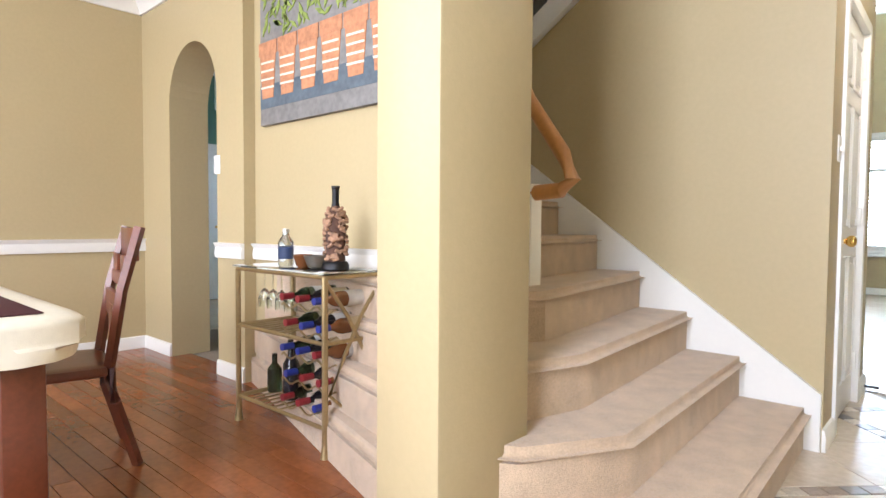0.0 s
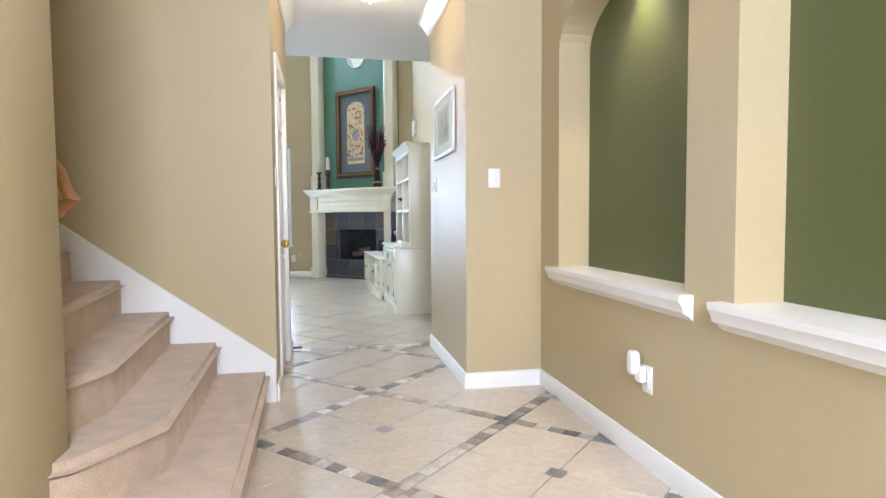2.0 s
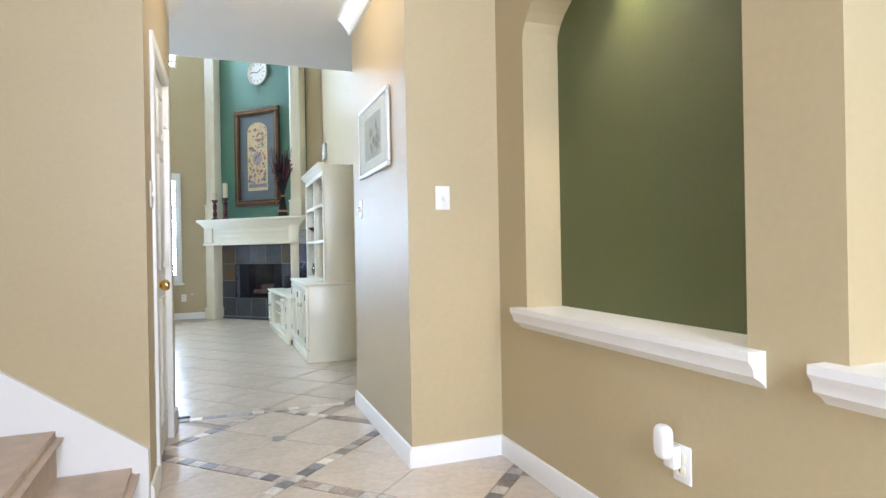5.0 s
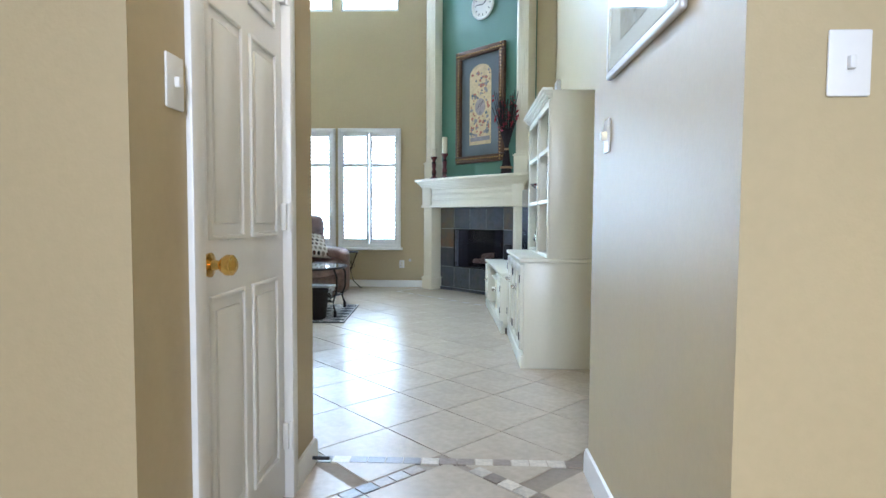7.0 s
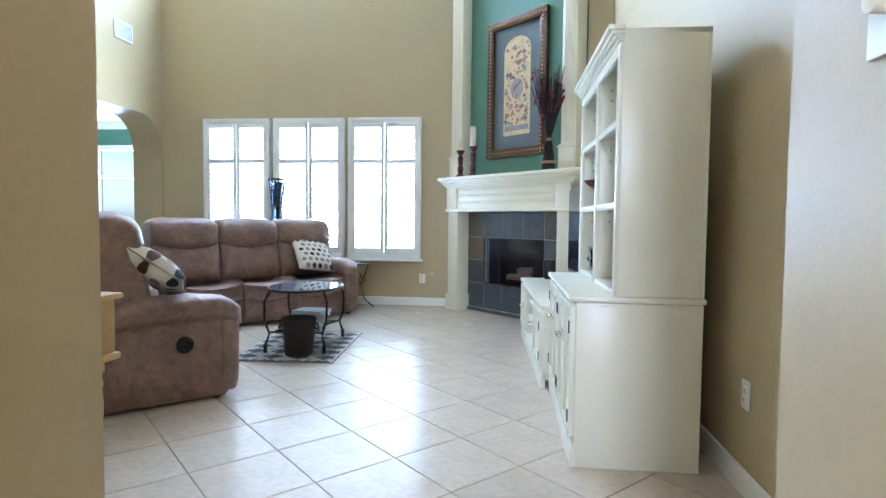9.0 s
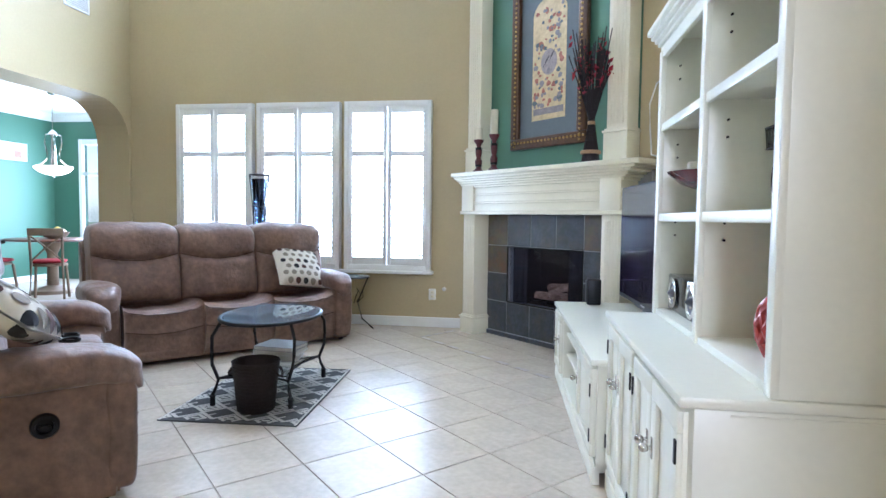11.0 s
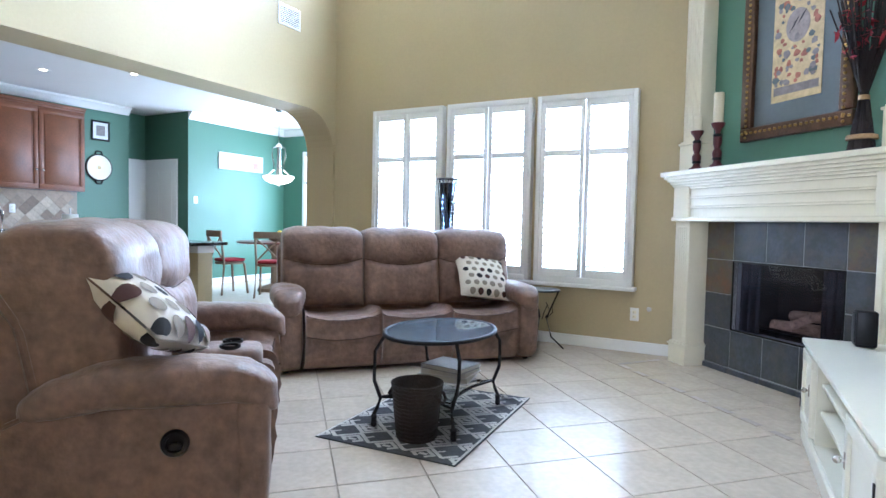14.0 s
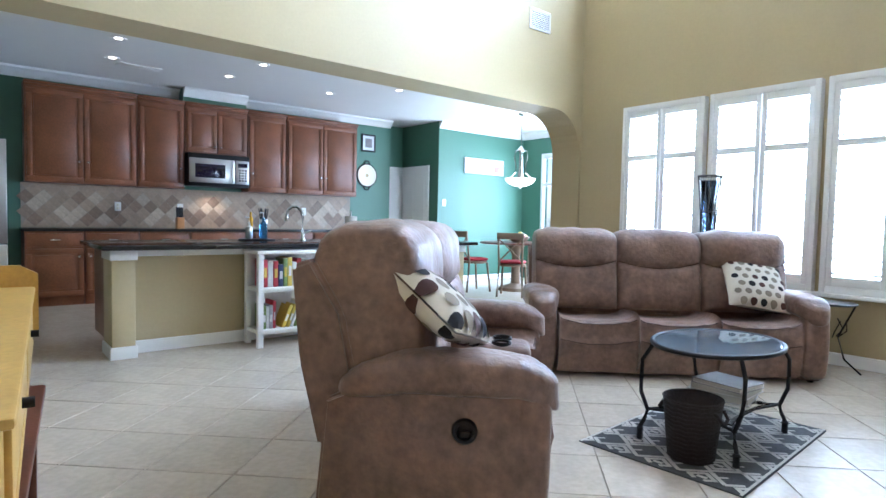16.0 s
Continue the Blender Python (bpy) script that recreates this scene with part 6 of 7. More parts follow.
def dining_chair(at, turn, name="dining_chair"):
    c = thing(name, "dark stained wooden dining chair with cut-out back", "chair", at, turn, "dining chairs")
    part("seat", cushion(bmesh.new(), -0.22, 0.22, -0.22, 0.2, 0.42, 0.475, 8, 6), WALNUT, c)
    for x in (-0.19, 0.19):
        part("front_leg", rod(bmesh.new(), (x, -0.18, 0.43), (x * 1.05, -0.2, 0), 0.02, 4, 0.016), WALNUT, c)
        bm = tube(bmesh.new(), [(x, 0.29, 0.0), (x, 0.21, 0.3), (x, 0.19, 0.46), (x, 0.24, 0.8), (x * 0.98, 0.31, 1.08)], 0.022, 4)
        part("back_leg", bm, WALNUT, c)
    for z, y, h in ((1.0, 0.295, 0.075), (0.84, 0.255, 0.03), (0.72, 0.23, 0.06)):
        part("back_rail", boxm(-0.19, 0.19, y - 0.012, y + 0.012, z - h, z + h, 0.006), WALNUT, c)
    for x0, x1 in ((-0.17, -0.06), (0.06, 0.17)):
        part("back_slat", boxm(x0, x1, 0.25, 0.268, 0.80, 0.95, 0.004), WALNUT, c)
    part("centre_splat", boxm(-0.06, 0.06, 0.215, 0.232, 0.47, 0.72, 0.004), WALNUT, c)
    return c


ch = dining_chair((-2.27, 0.97, 0.006), -12)
ch.scale = (1, 1, 0.93)

# wine rack
GOLDM = material("antique_gold_metal", (0.42, 0.32, 0.16), 0.38, 0.85, vary=0.2)
wr = thing("wine_rack", "antique gold metal wine rack table with glass top", "wine rack", (-2.26, 1.79, 0.006))
RW, RD, RH = 0.76, 0.33, 0.79
for x in (0.02, RW):
    for y in (0.0, RD):
        bm = bmesh.new()
        rod(bm, (x, y, 0.03), (x, y, RH), 0.014, 8)
        lathe(bm, [(0.022, 0.0), (0.018, 0.03), (0.014, 0.06)], 10, (x, y, 0))
        part("post", bm, GOLDM, wr)
for z in (0.13, 0.50, RH):
    bm = bmesh.new()
    for a, b in (((0.02, 0, z), (RW, 0, z)), ((0.02, RD, z), (RW, RD, z)), ((0.02, 0, z), (0.02, RD, z)), ((RW, 0, z), (RW, RD, z))):
        rod(bm, a, b, 0.01, 8)
    if z < RH:
        for k in range(7):
            rod(bm, (0.05 + 0.055 * k, 0, z), (0.05 + 0.055 * k, RD, z), 0.005, 6)
    part("shelf_frame", bm, GOLDM, wr)
part("glass_top", boxm(0.0, RW + 0.02, -0.02, RD + 0.02, RH + 0.011, RH + 0.02, 0.003), GLASS, wr)
for x in (RW,):
    for s in (-1, 1):
        bm = tube(bmesh.new(), [(x, RD / 2 + s * 0.16, RH - 0.02), (x, RD / 2 + s * 0.04, RH - 0.18), (x, RD / 2 - s * 0.06, RH - 0.36), (x, RD / 2 - s * 0.14, RH - 0.52), (x, RD / 2, 0.14)], 0.009, 6)
        part("side_scroll", bm, GOLDM, wr)
BOT = [glass("green_bottle_glass", (0.03, 0.06, 0.03), 0.05), material("black_bottle", (0.012, 0.01, 0.012), 0.12, vary=0.1, bump=0), material("amber_bottle", (0.16, 0.06, 0.02), 0.15, vary=0.1, bump=0)]
LAB = [material("white_wine_label", (0.6, 0.58, 0.54), 0.7, vary=0.1), material("tan_wine_label", (0.45, 0.35, 0.2), 0.7, vary=0.1), material("red_wine_capsule", (0.2, 0.015, 0.02), 0.4), material("blue_wine_capsule", (0.02, 0.03, 0.2), 0.4)]
bprof = [(0.034, 0.0), (0.037, 0.01), (0.037, 0.19), (0.03, 0.215), (0.015, 0.24), (0.014, 0.30), (0.016, 0.305), (0.016, 0.32)]
k = 0
for row in range(5):
    for col in range(3):
        z = 0.185 + row * 0.122
        x = 0.47 + col * 0.13 + (0.03 if row % 2 else 0)
        b = thing("wine_bottle", "dark wine bottle lying in the rack", "bottle", (-2.26 + x - 0.09, 1.81, 0.006 + z), 0, "wine bottles in the rack")
        for nm, prof, m in (("bottle", bprof, BOT[k % 3]), ("wine_label", [(0.0375, 0.05), (0.0382, 0.05), (0.0382, 0.15), (0.0375, 0.15)], LAB[k % 2]), ("capsule", [(0.0162, 0.26), (0.0168, 0.26), (0.0175, 0.322), (0.001, 0.323)], LAB[2 + (k // 2) % 2])):
            bm = lathe(bmesh.new(), prof, 16)
            bm.transform(Matrix.Translation((0, 0.33, 0)) @ Matrix.Rotation(radians(90), 4, "X"))
            part(nm, bm, m, b)
        k += 1
    for y in (0.06, 0.30):
        bm = bmesh.new()
        tube(bm, [(0.33, y, 0.13 + row * 0.122 + 0.01)] + [(0.33 + 0.43 * i / 24, y, 0.13 + row * 0.122 + 0.012 + 0.014 * math.cos(i / 24 * 6 * math.pi)) for i in range(1, 25)], 0.005, 5)
        part("bottle_rail", bm, GOLDM, wr)
for x in (0.06, 0.14, 0.22, 0.30):
    g = single("wine_glass", lathe(bmesh.new(), [(0.03, -0.004), (0.028, -0.006), (0.004, -0.01), (0.004, -0.09), (0.02, -0.105), (0.034, -0.14), (0.032, -0.19), (0.030, -0.19), (0.031, -0.14), (0.001, -0.112)], 18), GLASS, "clear wine glass hanging upside down", "wine glass", "hanging wine glasses", (-2.26 + x, 1.92, RH - 0.01))
for x, y, hh, m in ((0.12, 0.14, 0.20, 0), (0.2, 0.2, 0.24, 1), (0.3, 0.12, 0.30, 1), (0.26, 0.24, 0.22, 2)):
    single("spirit_bottle", lathe(bmesh.new(), [(0.035, 0), (0.038, 0.01), (0.038, hh * 0.6), (0.014, hh * 0.75), (0.014, hh)], 18), BOT[m], "dark spirit bottle on the lower shelf", "bottle", "bottles on the lower shelf", (-2.26 + x, 1.80 + y, 0.146))
cb = thing("cork_bottle", "tall bottle shaped holder filled with wine corks", "ornament", (-1.66, 1.97, 0.817))
cb.scale = (0.76, 0.76, 0.72)
CORKM = material("wine_corks", (0.34, 0.2, 0.12), 0.85, vary=0.5, scale=25)
part("cage", lathe(bmesh.new(), [(0.085, 0), (0.085, 0.03), (0.07, 0.05)], 20), IRON, cb)
bm = bmesh.new()
for i in range(110):
    t, z = rnd.uniform(0, 2 * math.pi), rnd.uniform(0.06, 0.40)
    r = 0.068 if z < 0.32 else 0.068 - (z - 0.32) * 0.4
    c = Vector((r * math.cos(t), r * math.sin(t), z))
    d = Vector((-math.sin(t), math.cos(t), rnd.uniform(-0.8, 0.8))).normalized() * 0.02
    rod(bm, c - d, c + d, 0.0115, 7)
part("cork_cladding", bm, CORKM, cb)
part("cork_core", lathe(bmesh.new(), [(0.06, 0.04), (0.062, 0.32), (0.03, 0.40), (0.02, 0.43)], 16), material("dark_cork", (0.09, 0.045, 0.03), 0.9, vary=0.4), cb)
part("neck", lathe(bmesh.new(), [(0.028, 0.40), (0.022, 0.44), (0.022, 0.52), (0.026, 0.525), (0.026, 0.54)], 16), IRON, cb)
bt = thing("water_bottle", "clear bottle with blue label on the rack", "bottle", (-2.0, 1.92, 0.817))
bt.scale = (1.0, 1.0, 0.6)
part("bottle", lathe(bmesh.new(), [(0.034, 0), (0.038, 0.01), (0.038, 0.2), (0.018, 0.25), (0.016, 0.28)], 20), glass("pale_bottle_glass", (0.8, 0.88, 0.95)), bt)
part("cap", lathe(bmesh.new(), [(0.018, 0.281), (0.018, 0.31), (0.001, 0.311)], 16), STEEL, bt)
part("label_band", lathe(bmesh.new(), [(0.0385, 0.06), (0.039, 0.06), (0.039, 0.16), (0.0385, 0.16)], 20), COVERS[5], bt)
for x, r, m in ((-1.93, 0.05, BOT[2]), (-1.82, 0.06, RUST)):
    single("snack_bowl", lathe(bmesh.new(), [(0.025, 0), (r * 0.7, 0.01), (r, 0.06), (r * 0.95, 0.062), (r * 0.6, 0.02), (0.001, 0.015)], 20), m, "small amber bowl on the rack's glass top", "bowl", "small bowls", (x + 0.08, 1.92, 0.817))

# large canvas above the rack
cv = thing("canvas_painting", "large unframed canvas of terracotta pots with plants", "painting", (-2.12, 2.249, 2.25))
CW0, CH0 = 0.61, 0.62
part("canvas", boxm(-CW0, CW0, -0.035, 0, -CH0, CH0, 0.003), material("painted_canvas_grey", (0.22, 0.21, 0.20), 0.8, vary=0.3, scale=4, grain=25), cv)
POT = material("painted_terracotta", (0.48, 0.22, 0.11), 0.8, vary=0.3, scale=12)
LEAFP = material("painted_leaf_green", (0.26, 0.33, 0.07), 0.8, vary=0.4, scale=18)
part("painted_shelf", boxm(-CW0 + 0.004, CW0 - 0.004, -0.037, -0.034, -CH0 + 0.10, -CH0 + 0.24), material("painted_slate_blue", (0.10, 0.125, 0.15), 0.8, vary=0.3, scale=6), cv)
for i in range(6):
    x = -0.52 + i * 0.208
    bm = bmesh.new()
    slab(bm, [(x - 0.06, -0.46), (x + 0.06, -0.46), (x + 0.088, -0.18), (x - 0.088, -0.18)], -0.0395, -0.035, "y")
    slab(bm, [(x - 0.097, -0.20), (x + 0.097, -0.20), (x + 0.097, -0.12), (x - 0.097, -0.12)], -0.0405, -0.035, "y")
    part("painted_pot", bm, POT, cv)
    bm = bmesh.new()
    for z in (-0.40, -0.35, -0.30, -0.25):
        slab(bm, [(x - 0.07, z), (x + 0.07, z - 0.004), (x + 0.07, z + 0.008), (x - 0.07, z + 0.012)], -0.0415, -0.039, "y")
    part("painted_pot_glint", bm, LINEN, cv)
bm = bmesh.new()
for i in range(170):
    x, z = rnd.uniform(-0.58, 0.58), rnd.uniform(-0.12, 0.24)
    t, ln = rnd.uniform(0.3, 2.8), rnd.uniform(0.05, 0.11)
    dx, dz = math.cos(t) * ln, math.sin(t) * ln
    if abs(x + dx) > 0.6:
        continue
    slab(bm, [(x, z), (x + dx * 0.5 - dz * 0.15, z + dz * 0.5 + dx * 0.15), (x + dx, z + dz), (x + dx * 0.5 + dz * 0.15, z + dz * 0.5 - dx * 0.15)], -0.041, -0.036, "y")
part("painted_leaves", bm, LEAFP, cv)

# green room beyond the arch with a white door
d2 = tagged(new("door_2"), "white panelled door closed beyond the arch", "door", kind="structure")
d2.matrix_world = pose(-6.98, 3.3, 0, 0, 0, 90)
part("leaf", boxm(0, 0.80, -0.018, 0.018, 0.01, 2.08, 0.003), WHITE, d2)
for x0, x1 in ((0.11, 0.36), (0.44, 0.69)):
    for z0, z1 in ((0.2, 0.86), (1.04, 1.6), (1.72, 1.98)):
        part("raised_panel", boxm(x0, x1, -0.024, -0.017, z0, z1, 0.006), WHITE, d2)
part("door_knob", rod(bmesh.new(), (0.74, -0.018, 0.98), (0.74, -0.07, 0.98), 0.02, 12), BRASS, d2)
for z in (1.25, 1.85):
    single("wall_hook_plate", boxm(-6.998, -6.97, 2.72, 2.80, z - 0.08, z + 0.08, 0.01), IRON, "dark metal plaque in the passage", "plaque", "passage plaques")

# ---------------------------------------------------------------- kitchen
KNOBM = CHROME


def cab_door(parent, x, y0, y1, z0, z1, knob=None):
    """A cherry door whose face looks to +x."""
    d = part("door", boxm(x - 0.004, x + 0.014, y0, y1, z0, z1, 0.002), CHERRY, parent)
    f = 0.06
    bm = bmesh.new()
    for q in ((y0, y1, z1 - f, z1), (y0, y1, z0, z0 + f), (y0, y0 + f, z0 + f, z1 - f), (y1 - f, y1, z0 + f, z1 - f)):
        box(bm, x + 0.012, x + 0.024, q[0], q[1], q[2], q[3], 0.004)
    part("door_frame", bm, CHERRY, d)
    if z1 - z0 > 0.3:
        part("door_panel", boxm(x + 0.012, x + 0.019, y0 + f + 0.02, y1 - f - 0.02, z0 + f + 0.02, z1 - f - 0.02, 0.006), CHERRY, d)
    if knob:
        bm = rod(bmesh.new(), (x + 0.024, *knob), (x + 0.045, *knob), 0.006, 8)
        bmesh.ops.create_uvsphere(bm, u_segments=10, v_segments=6, radius=0.017, matrix=Matrix.Translation((x + 0.048, *knob)))
        part("knob", bm, KNOBM, d, "nickel knob")
    return d


UX = -8.35
for y0, y1, z0, z1, doors in ((6.13, 7.39, 1.55, 2.74, ((6.15, 6.755, 6.71), (6.765, 7.37, 6.81))), (7.40, 8.01, 1.55, 2.74, ((7.42, 7.99, 7.95),)), (8.02, 8.93, 2.08, 2.74, ((8.04, 8.465, 8.42), (8.475, 8.91, 8.52))),
                              (8.94, 9.56, 1.55, 2.74, ((8.96, 9.54, 9.0),)), (9.57, 10.87, 1.55, 2.74, ((9.59, 10.21, 10.17), (10.22, 10.85, 10.26)))):
    c = thing("wall_cabinet", "cherry wood kitchen wall cabinet with raised panel doors", "cabinet", group="kitchen wall cabinets")
    part("body", boxm(KW + 0.001, UX, y0, y1, z0, z1), CHERRY, c)
    for a, b, k in doors:
        cab_door(c, UX, a, b, z0 + 0.015, z1 - 0.03, (k, z0 + (0.28 if z0 < 2 else 0.1)))
    part("cornice", box(boxm(KW + 0.001, UX + 0.03, y0, y1, z1, z1 + 0.03, 0.004), KW + 0.001, UX + 0.055, y0, y1, z1 + 0.03, z1 + 0.06, 0.006), CHERRY, c)
mw = thing("microwave", "stainless steel over-range microwave oven", "microwave", (KW, 8.03, 1.60))
part("case", boxm(0.002, 0.38, 0.0, 0.89, 0.0, 0.47, 0.005), BLACK, mw)
part("oven_door", boxm(0.38, 0.405, 0.01, 0.66, 0.05, 0.40, 0.006), STEEL, mw)
part("door_window", boxm(0.404, 0.409, 0.09, 0.52, 0.12, 0.32, 0.003), SCREEN, mw)
part("control_panel", boxm(0.38, 0.403, 0.68, 0.88, 0.05, 0.40, 0.004), STEEL, mw)
part("display", boxm(0.402, 0.406, 0.71, 0.85, 0.30, 0.36), SCREEN, mw)
bm = bmesh.new()
for i in range(3):
    for j in range(5):
        box(bm, 0.402, 0.407, 0.72 + i * 0.045, 0.75 + i * 0.045, 0.09 + j * 0.038, 0.115 + j * 0.038)
part("buttons", bm, BLACK, mw)
part("handle", rod(bmesh.new(), (0.43, 0.63, 0.07), (0.43, 0.63, 0.39), 0.013), STEEL, mw)
spot("hood_lamp", KW + 0.2, 8.45, 1.59, 10, 120)

BX = -8.06
for y0, y1, kn in ((6.10, 6.72, 6.66), (6.73, 7.35, 6.79), (7.36, 8.0, 7.42), (8.01, 8.92, 8.1), (8.93, 9.9, 9.0), (9.91, 10.88, 9.98)):
    c = thing("base_cabinet", "cherry wood kitchen base cabinet with drawer and door", "cabinet", group="kitchen base cabinets")
    part("body", boxm(KW + 0.001, BX, y0, y1, 0.11, 0.935), CHERRY, c)
    part("toe_kick", boxm(KW + 0.001, BX - 0.05, y0, y1, 0, 0.11), CHERRY, c)
    cab_door(c, BX, y0 + 0.012, y1 - 0.012, 0.13, 0.72, (kn, 0.62))
    d = part("drawer", boxm(BX - 0.004, BX + 0.02, y0 + 0.012, y1 - 0.012, 0.745, 0.91, 0.005), CHERRY, c)
    part("drawer_pull", tube(bmesh.new(), [(BX + 0.02, (y0 + y1) / 2 - 0.06, 0.83), (BX + 0.045, (y0 + y1) / 2 - 0.05, 0.83), (BX + 0.045, (y0 + y1) / 2 + 0.05, 0.83), (BX + 0.02, (y0 + y1) / 2 + 0.06, 0.83)], 0.007, 6), KNOBM, d)
single("kitchen_worktop", boxm(KW + 0.001, BX + 0.04, 6.08, 10.9, 0.9355, 0.975, 0.01), STONE, "dark polished granite worktop along the kitchen wall", "worktop")

# diagonal travertine splashback
bs = tagged(new("backsplash"), "diagonal travertine tile backsplash", "wall tile", kind="structure")
bs.location = (KW, 0, 0)
part("tile_bed", boxm(0.001, 0.006, 6.1, 10.9, 0.976, 1.549), GROUT, bs)
TRAV = [material("travertine_" + n, c, 0.5, vary=0.2, scale=9, per_object=0.15) for n, c in (("pale", (0.45, 0.36, 0.26)), ("tan", (0.34, 0.25, 0.17)), ("brown", (0.24, 0.165, 0.11)))]
h = 0.098
tri = 0
low_m = []
for m in TRAV:
    bm = bmesh.new()
    slab(bm, [(0, -h + 0.003), (h - 0.003, 0), (0, h - 0.003), (-h + 0.003, 0)], 0.004, 0.011, "x")
    low_m.append(mesh_of("splash_tile", bm, m))
rest = bmesh.new()
for j in range(-1, 8):
    for i in range(60):
        y, z = 6.15 + i * 2 * h + (h if j % 2 else 0), 0.98 + j * h
        if y > 10.85:
            continue
        if z - h < 0.974 or z + h > 1.55:
            q = [(y, z - h + 0.003), (y + h - 0.003, z), (y, z + h - 0.003), (y - h + 0.003, z)]
            q = [(min(max(a, 6.1), 10.9), min(max(b, 0.977), 1.548)) for a, b in q]
            ys = [b for a, b in q]
            if max(ys) - min(ys) > 0.03:
                slab(rest, q, 0.0045, 0.0108, "x")
            continue
        o = new("splash_tile", low_m[(i * 7 + j * 5 + (i * j) % 4) % 3])
        o.parent, o.location = bs, (0, y, z)
part("cut_tiles", rest, TRAV[1], bs)
for y in (7.2, 8.02, 10.0):
    switch_plate((KW + 0.012, y, 1.27), 90, "socket", "white outlet on the tile backsplash")

# fridge
fr = thing("refrigerator", "tall stainless steel refrigerator beside the cabinets", "refrigerator", (KW + 0.02, 4.98, 0))
part("case", boxm(0, 0.72, 0, 0.95, 0.03, 2.0, 0.01), material("grey_fridge_side", (0.2, 0.2, 0.2), 0.5), fr)
part("upper_door", boxm(0.72, 0.78, 0.0, 0.95, 0.80, 2.0, 0.012), STEEL, fr)
part("lower_drawer", boxm(0.72, 0.78, 0.0, 0.95, 0.05, 0.785, 0.012), STEEL, fr)
part("handle", rod(bmesh.new(), (0.83, 0.25, 0.72), (0.83, 0.88, 0.72), 0.014), STEEL, fr)

# island with raised front
pn = tagged(new("island_wall"), "tan island wall with pilasters and white trim", "island", kind="structure")
part("panel", boxm(-5.0, -4.84, 6.47, 10.15, 0, 0.88), TAN, pn)
for y0, y1 in ((6.45, 6.62), (9.98, 10.17)):
    part("pilaster", boxm(-5.02, -4.66, y0, y1, 0, 0.80, 0.004), TAN, pn)
    part("pilaster_cap", boxm(-5.02, -4.645, y0 - 0.015, y1 + 0.015, 0.80, 0.885, 0.006), WHITE, pn)
    part("pilaster_foot", boxm(-5.02, -4.645, y0 - 0.015, y1 + 0.015, 0, 0.10, 0.006), WHITE, pn)
part("skirting", moulding(bmesh.new(), BASE, (-4.84, 6.64), (-4.84, 9.97)), WHITE, pn)
part("top_trim", boxm(-4.84, -4.80, 6.64, 9.97, 0.82, 0.885, 0.006), WHITE, pn)
part("cupboards", boxm(-5.6, -5.02, 6.47, 10.15, 0.1, 0.885), CHERRY, pn)
single("island_worktop", boxm(-5.64, -4.50, 6.36, 10.25, 0.8855, 0.925, 0.012), STONE, "dark polished granite island worktop", "worktop")
fc = thing("kitchen_faucet", "brushed nickel gooseneck kitchen faucet", "faucet", (-5.30, 8.39, 0.926))
part("base", lathe(bmesh.new(), [(0.03, 0), (0.03, 0.01), (0.018, 0.03), (0.016, 0.08)], 16), CHROME, fc)
part("spout", tube(bmesh.new(), [(0, 0, 0.05), (0, 0, 0.26), (0, -0.02, 0.32), (0, -0.07, 0.36), (0, -0.13, 0.355), (0, -0.17, 0.32), (0, -0.185, 0.25)], 0.014, 10), CHROME, fc)
part("spray_head", rod(bmesh.new(), (0, -0.183, 0.26), (0, -0.19, 0.20), 0.02, 12), CHROME, fc)
part("lever", tube(bmesh.new(), [(0, 0.02, 0.07), (0.0, 0.07, 0.09), (0, 0.10, 0.10)], 0.008, 8), CHROME, fc)
tr = single("soap_tray", boxm(-5.42, -5.2, 7.73, 8.04, 0.926, 0.942, 0.006), BLACK, "small dark tray by the sink", "tray")
SOAP = glass("blue_soap", (0.1, 0.35, 0.8))
for x, y, hh, r, m, lab in ((-5.30, 7.80, 0.17, 0.035, STEEL, "silver soap pump bottle on the tray"), (-5.32, 7.96, 0.22, 0.04, SOAP, "blue soap pump bottle on the tray")):
    b = thing("soap_bottle", lab, "soap bottle", (x, y, 0.943), 0, "soap bottles")
    part("bottle", lathe(bmesh.new(), [(r * 0.9, 0), (r, 0.01), (r, hh * 0.7), (r * 0.4, hh * 0.8), (r * 0.35, hh)], 16), m, b)
    part("pump", tube(bmesh.new(), [(0, 0, hh), (0, 0, hh + 0.05), (0.0, -0.04, hh + 0.05)], 0.007, 6), STEEL, b)
single("oil_bottle", lathe(bmesh.new(), [(0.035, 0), (0.036, 0.16), (0.015, 0.2), (0.014, 0.24), (0.018, 0.26)], 16), material("yellow_oil", (0.6, 0.33, 0.02), 0.2), "yellow cooking oil bottle on the worktop", "bottle", at=(-8.2, 8.93, 0.976))
ut = thing("utensil_crock", "steel crock of dark kitchen utensils", "crock", (-8.25, 9.15, 0.976))
part("crock", lathe(bmesh.new(), [(0.06, 0), (0.065, 0.15), (0.06, 0.15), (0.055, 0.01)], 18), STEEL, ut)
for k in range(6):
    t = k * 1.05
    part("utensil", rod(bmesh.new(), (0.02 * math.cos(t), 0.02 * math.sin(t), 0.02), (0.07 * math.cos(t), 0.07 * math.sin(t), 0.32), 0.008, 6), BLACK, ut)
kb = thing("knife_block", "pale wooden knife block with black knives", "knife block", (-8.25, 7.92, 0.976))
part("block", boxm(-0.05, 0.06, -0.05, 0.05, 0, 0.16, 0.006), OAK, kb)
for i in range(3):
    for j in range(2):
        part("knife", rod(bmesh.new(), (-0.02 + j * 0.05, -0.03 + i * 0.03, 0.16), (-0.045 + j * 0.05, -0.03 + i * 0.03, 0.30), 0.011, 6), BLACK, kb)
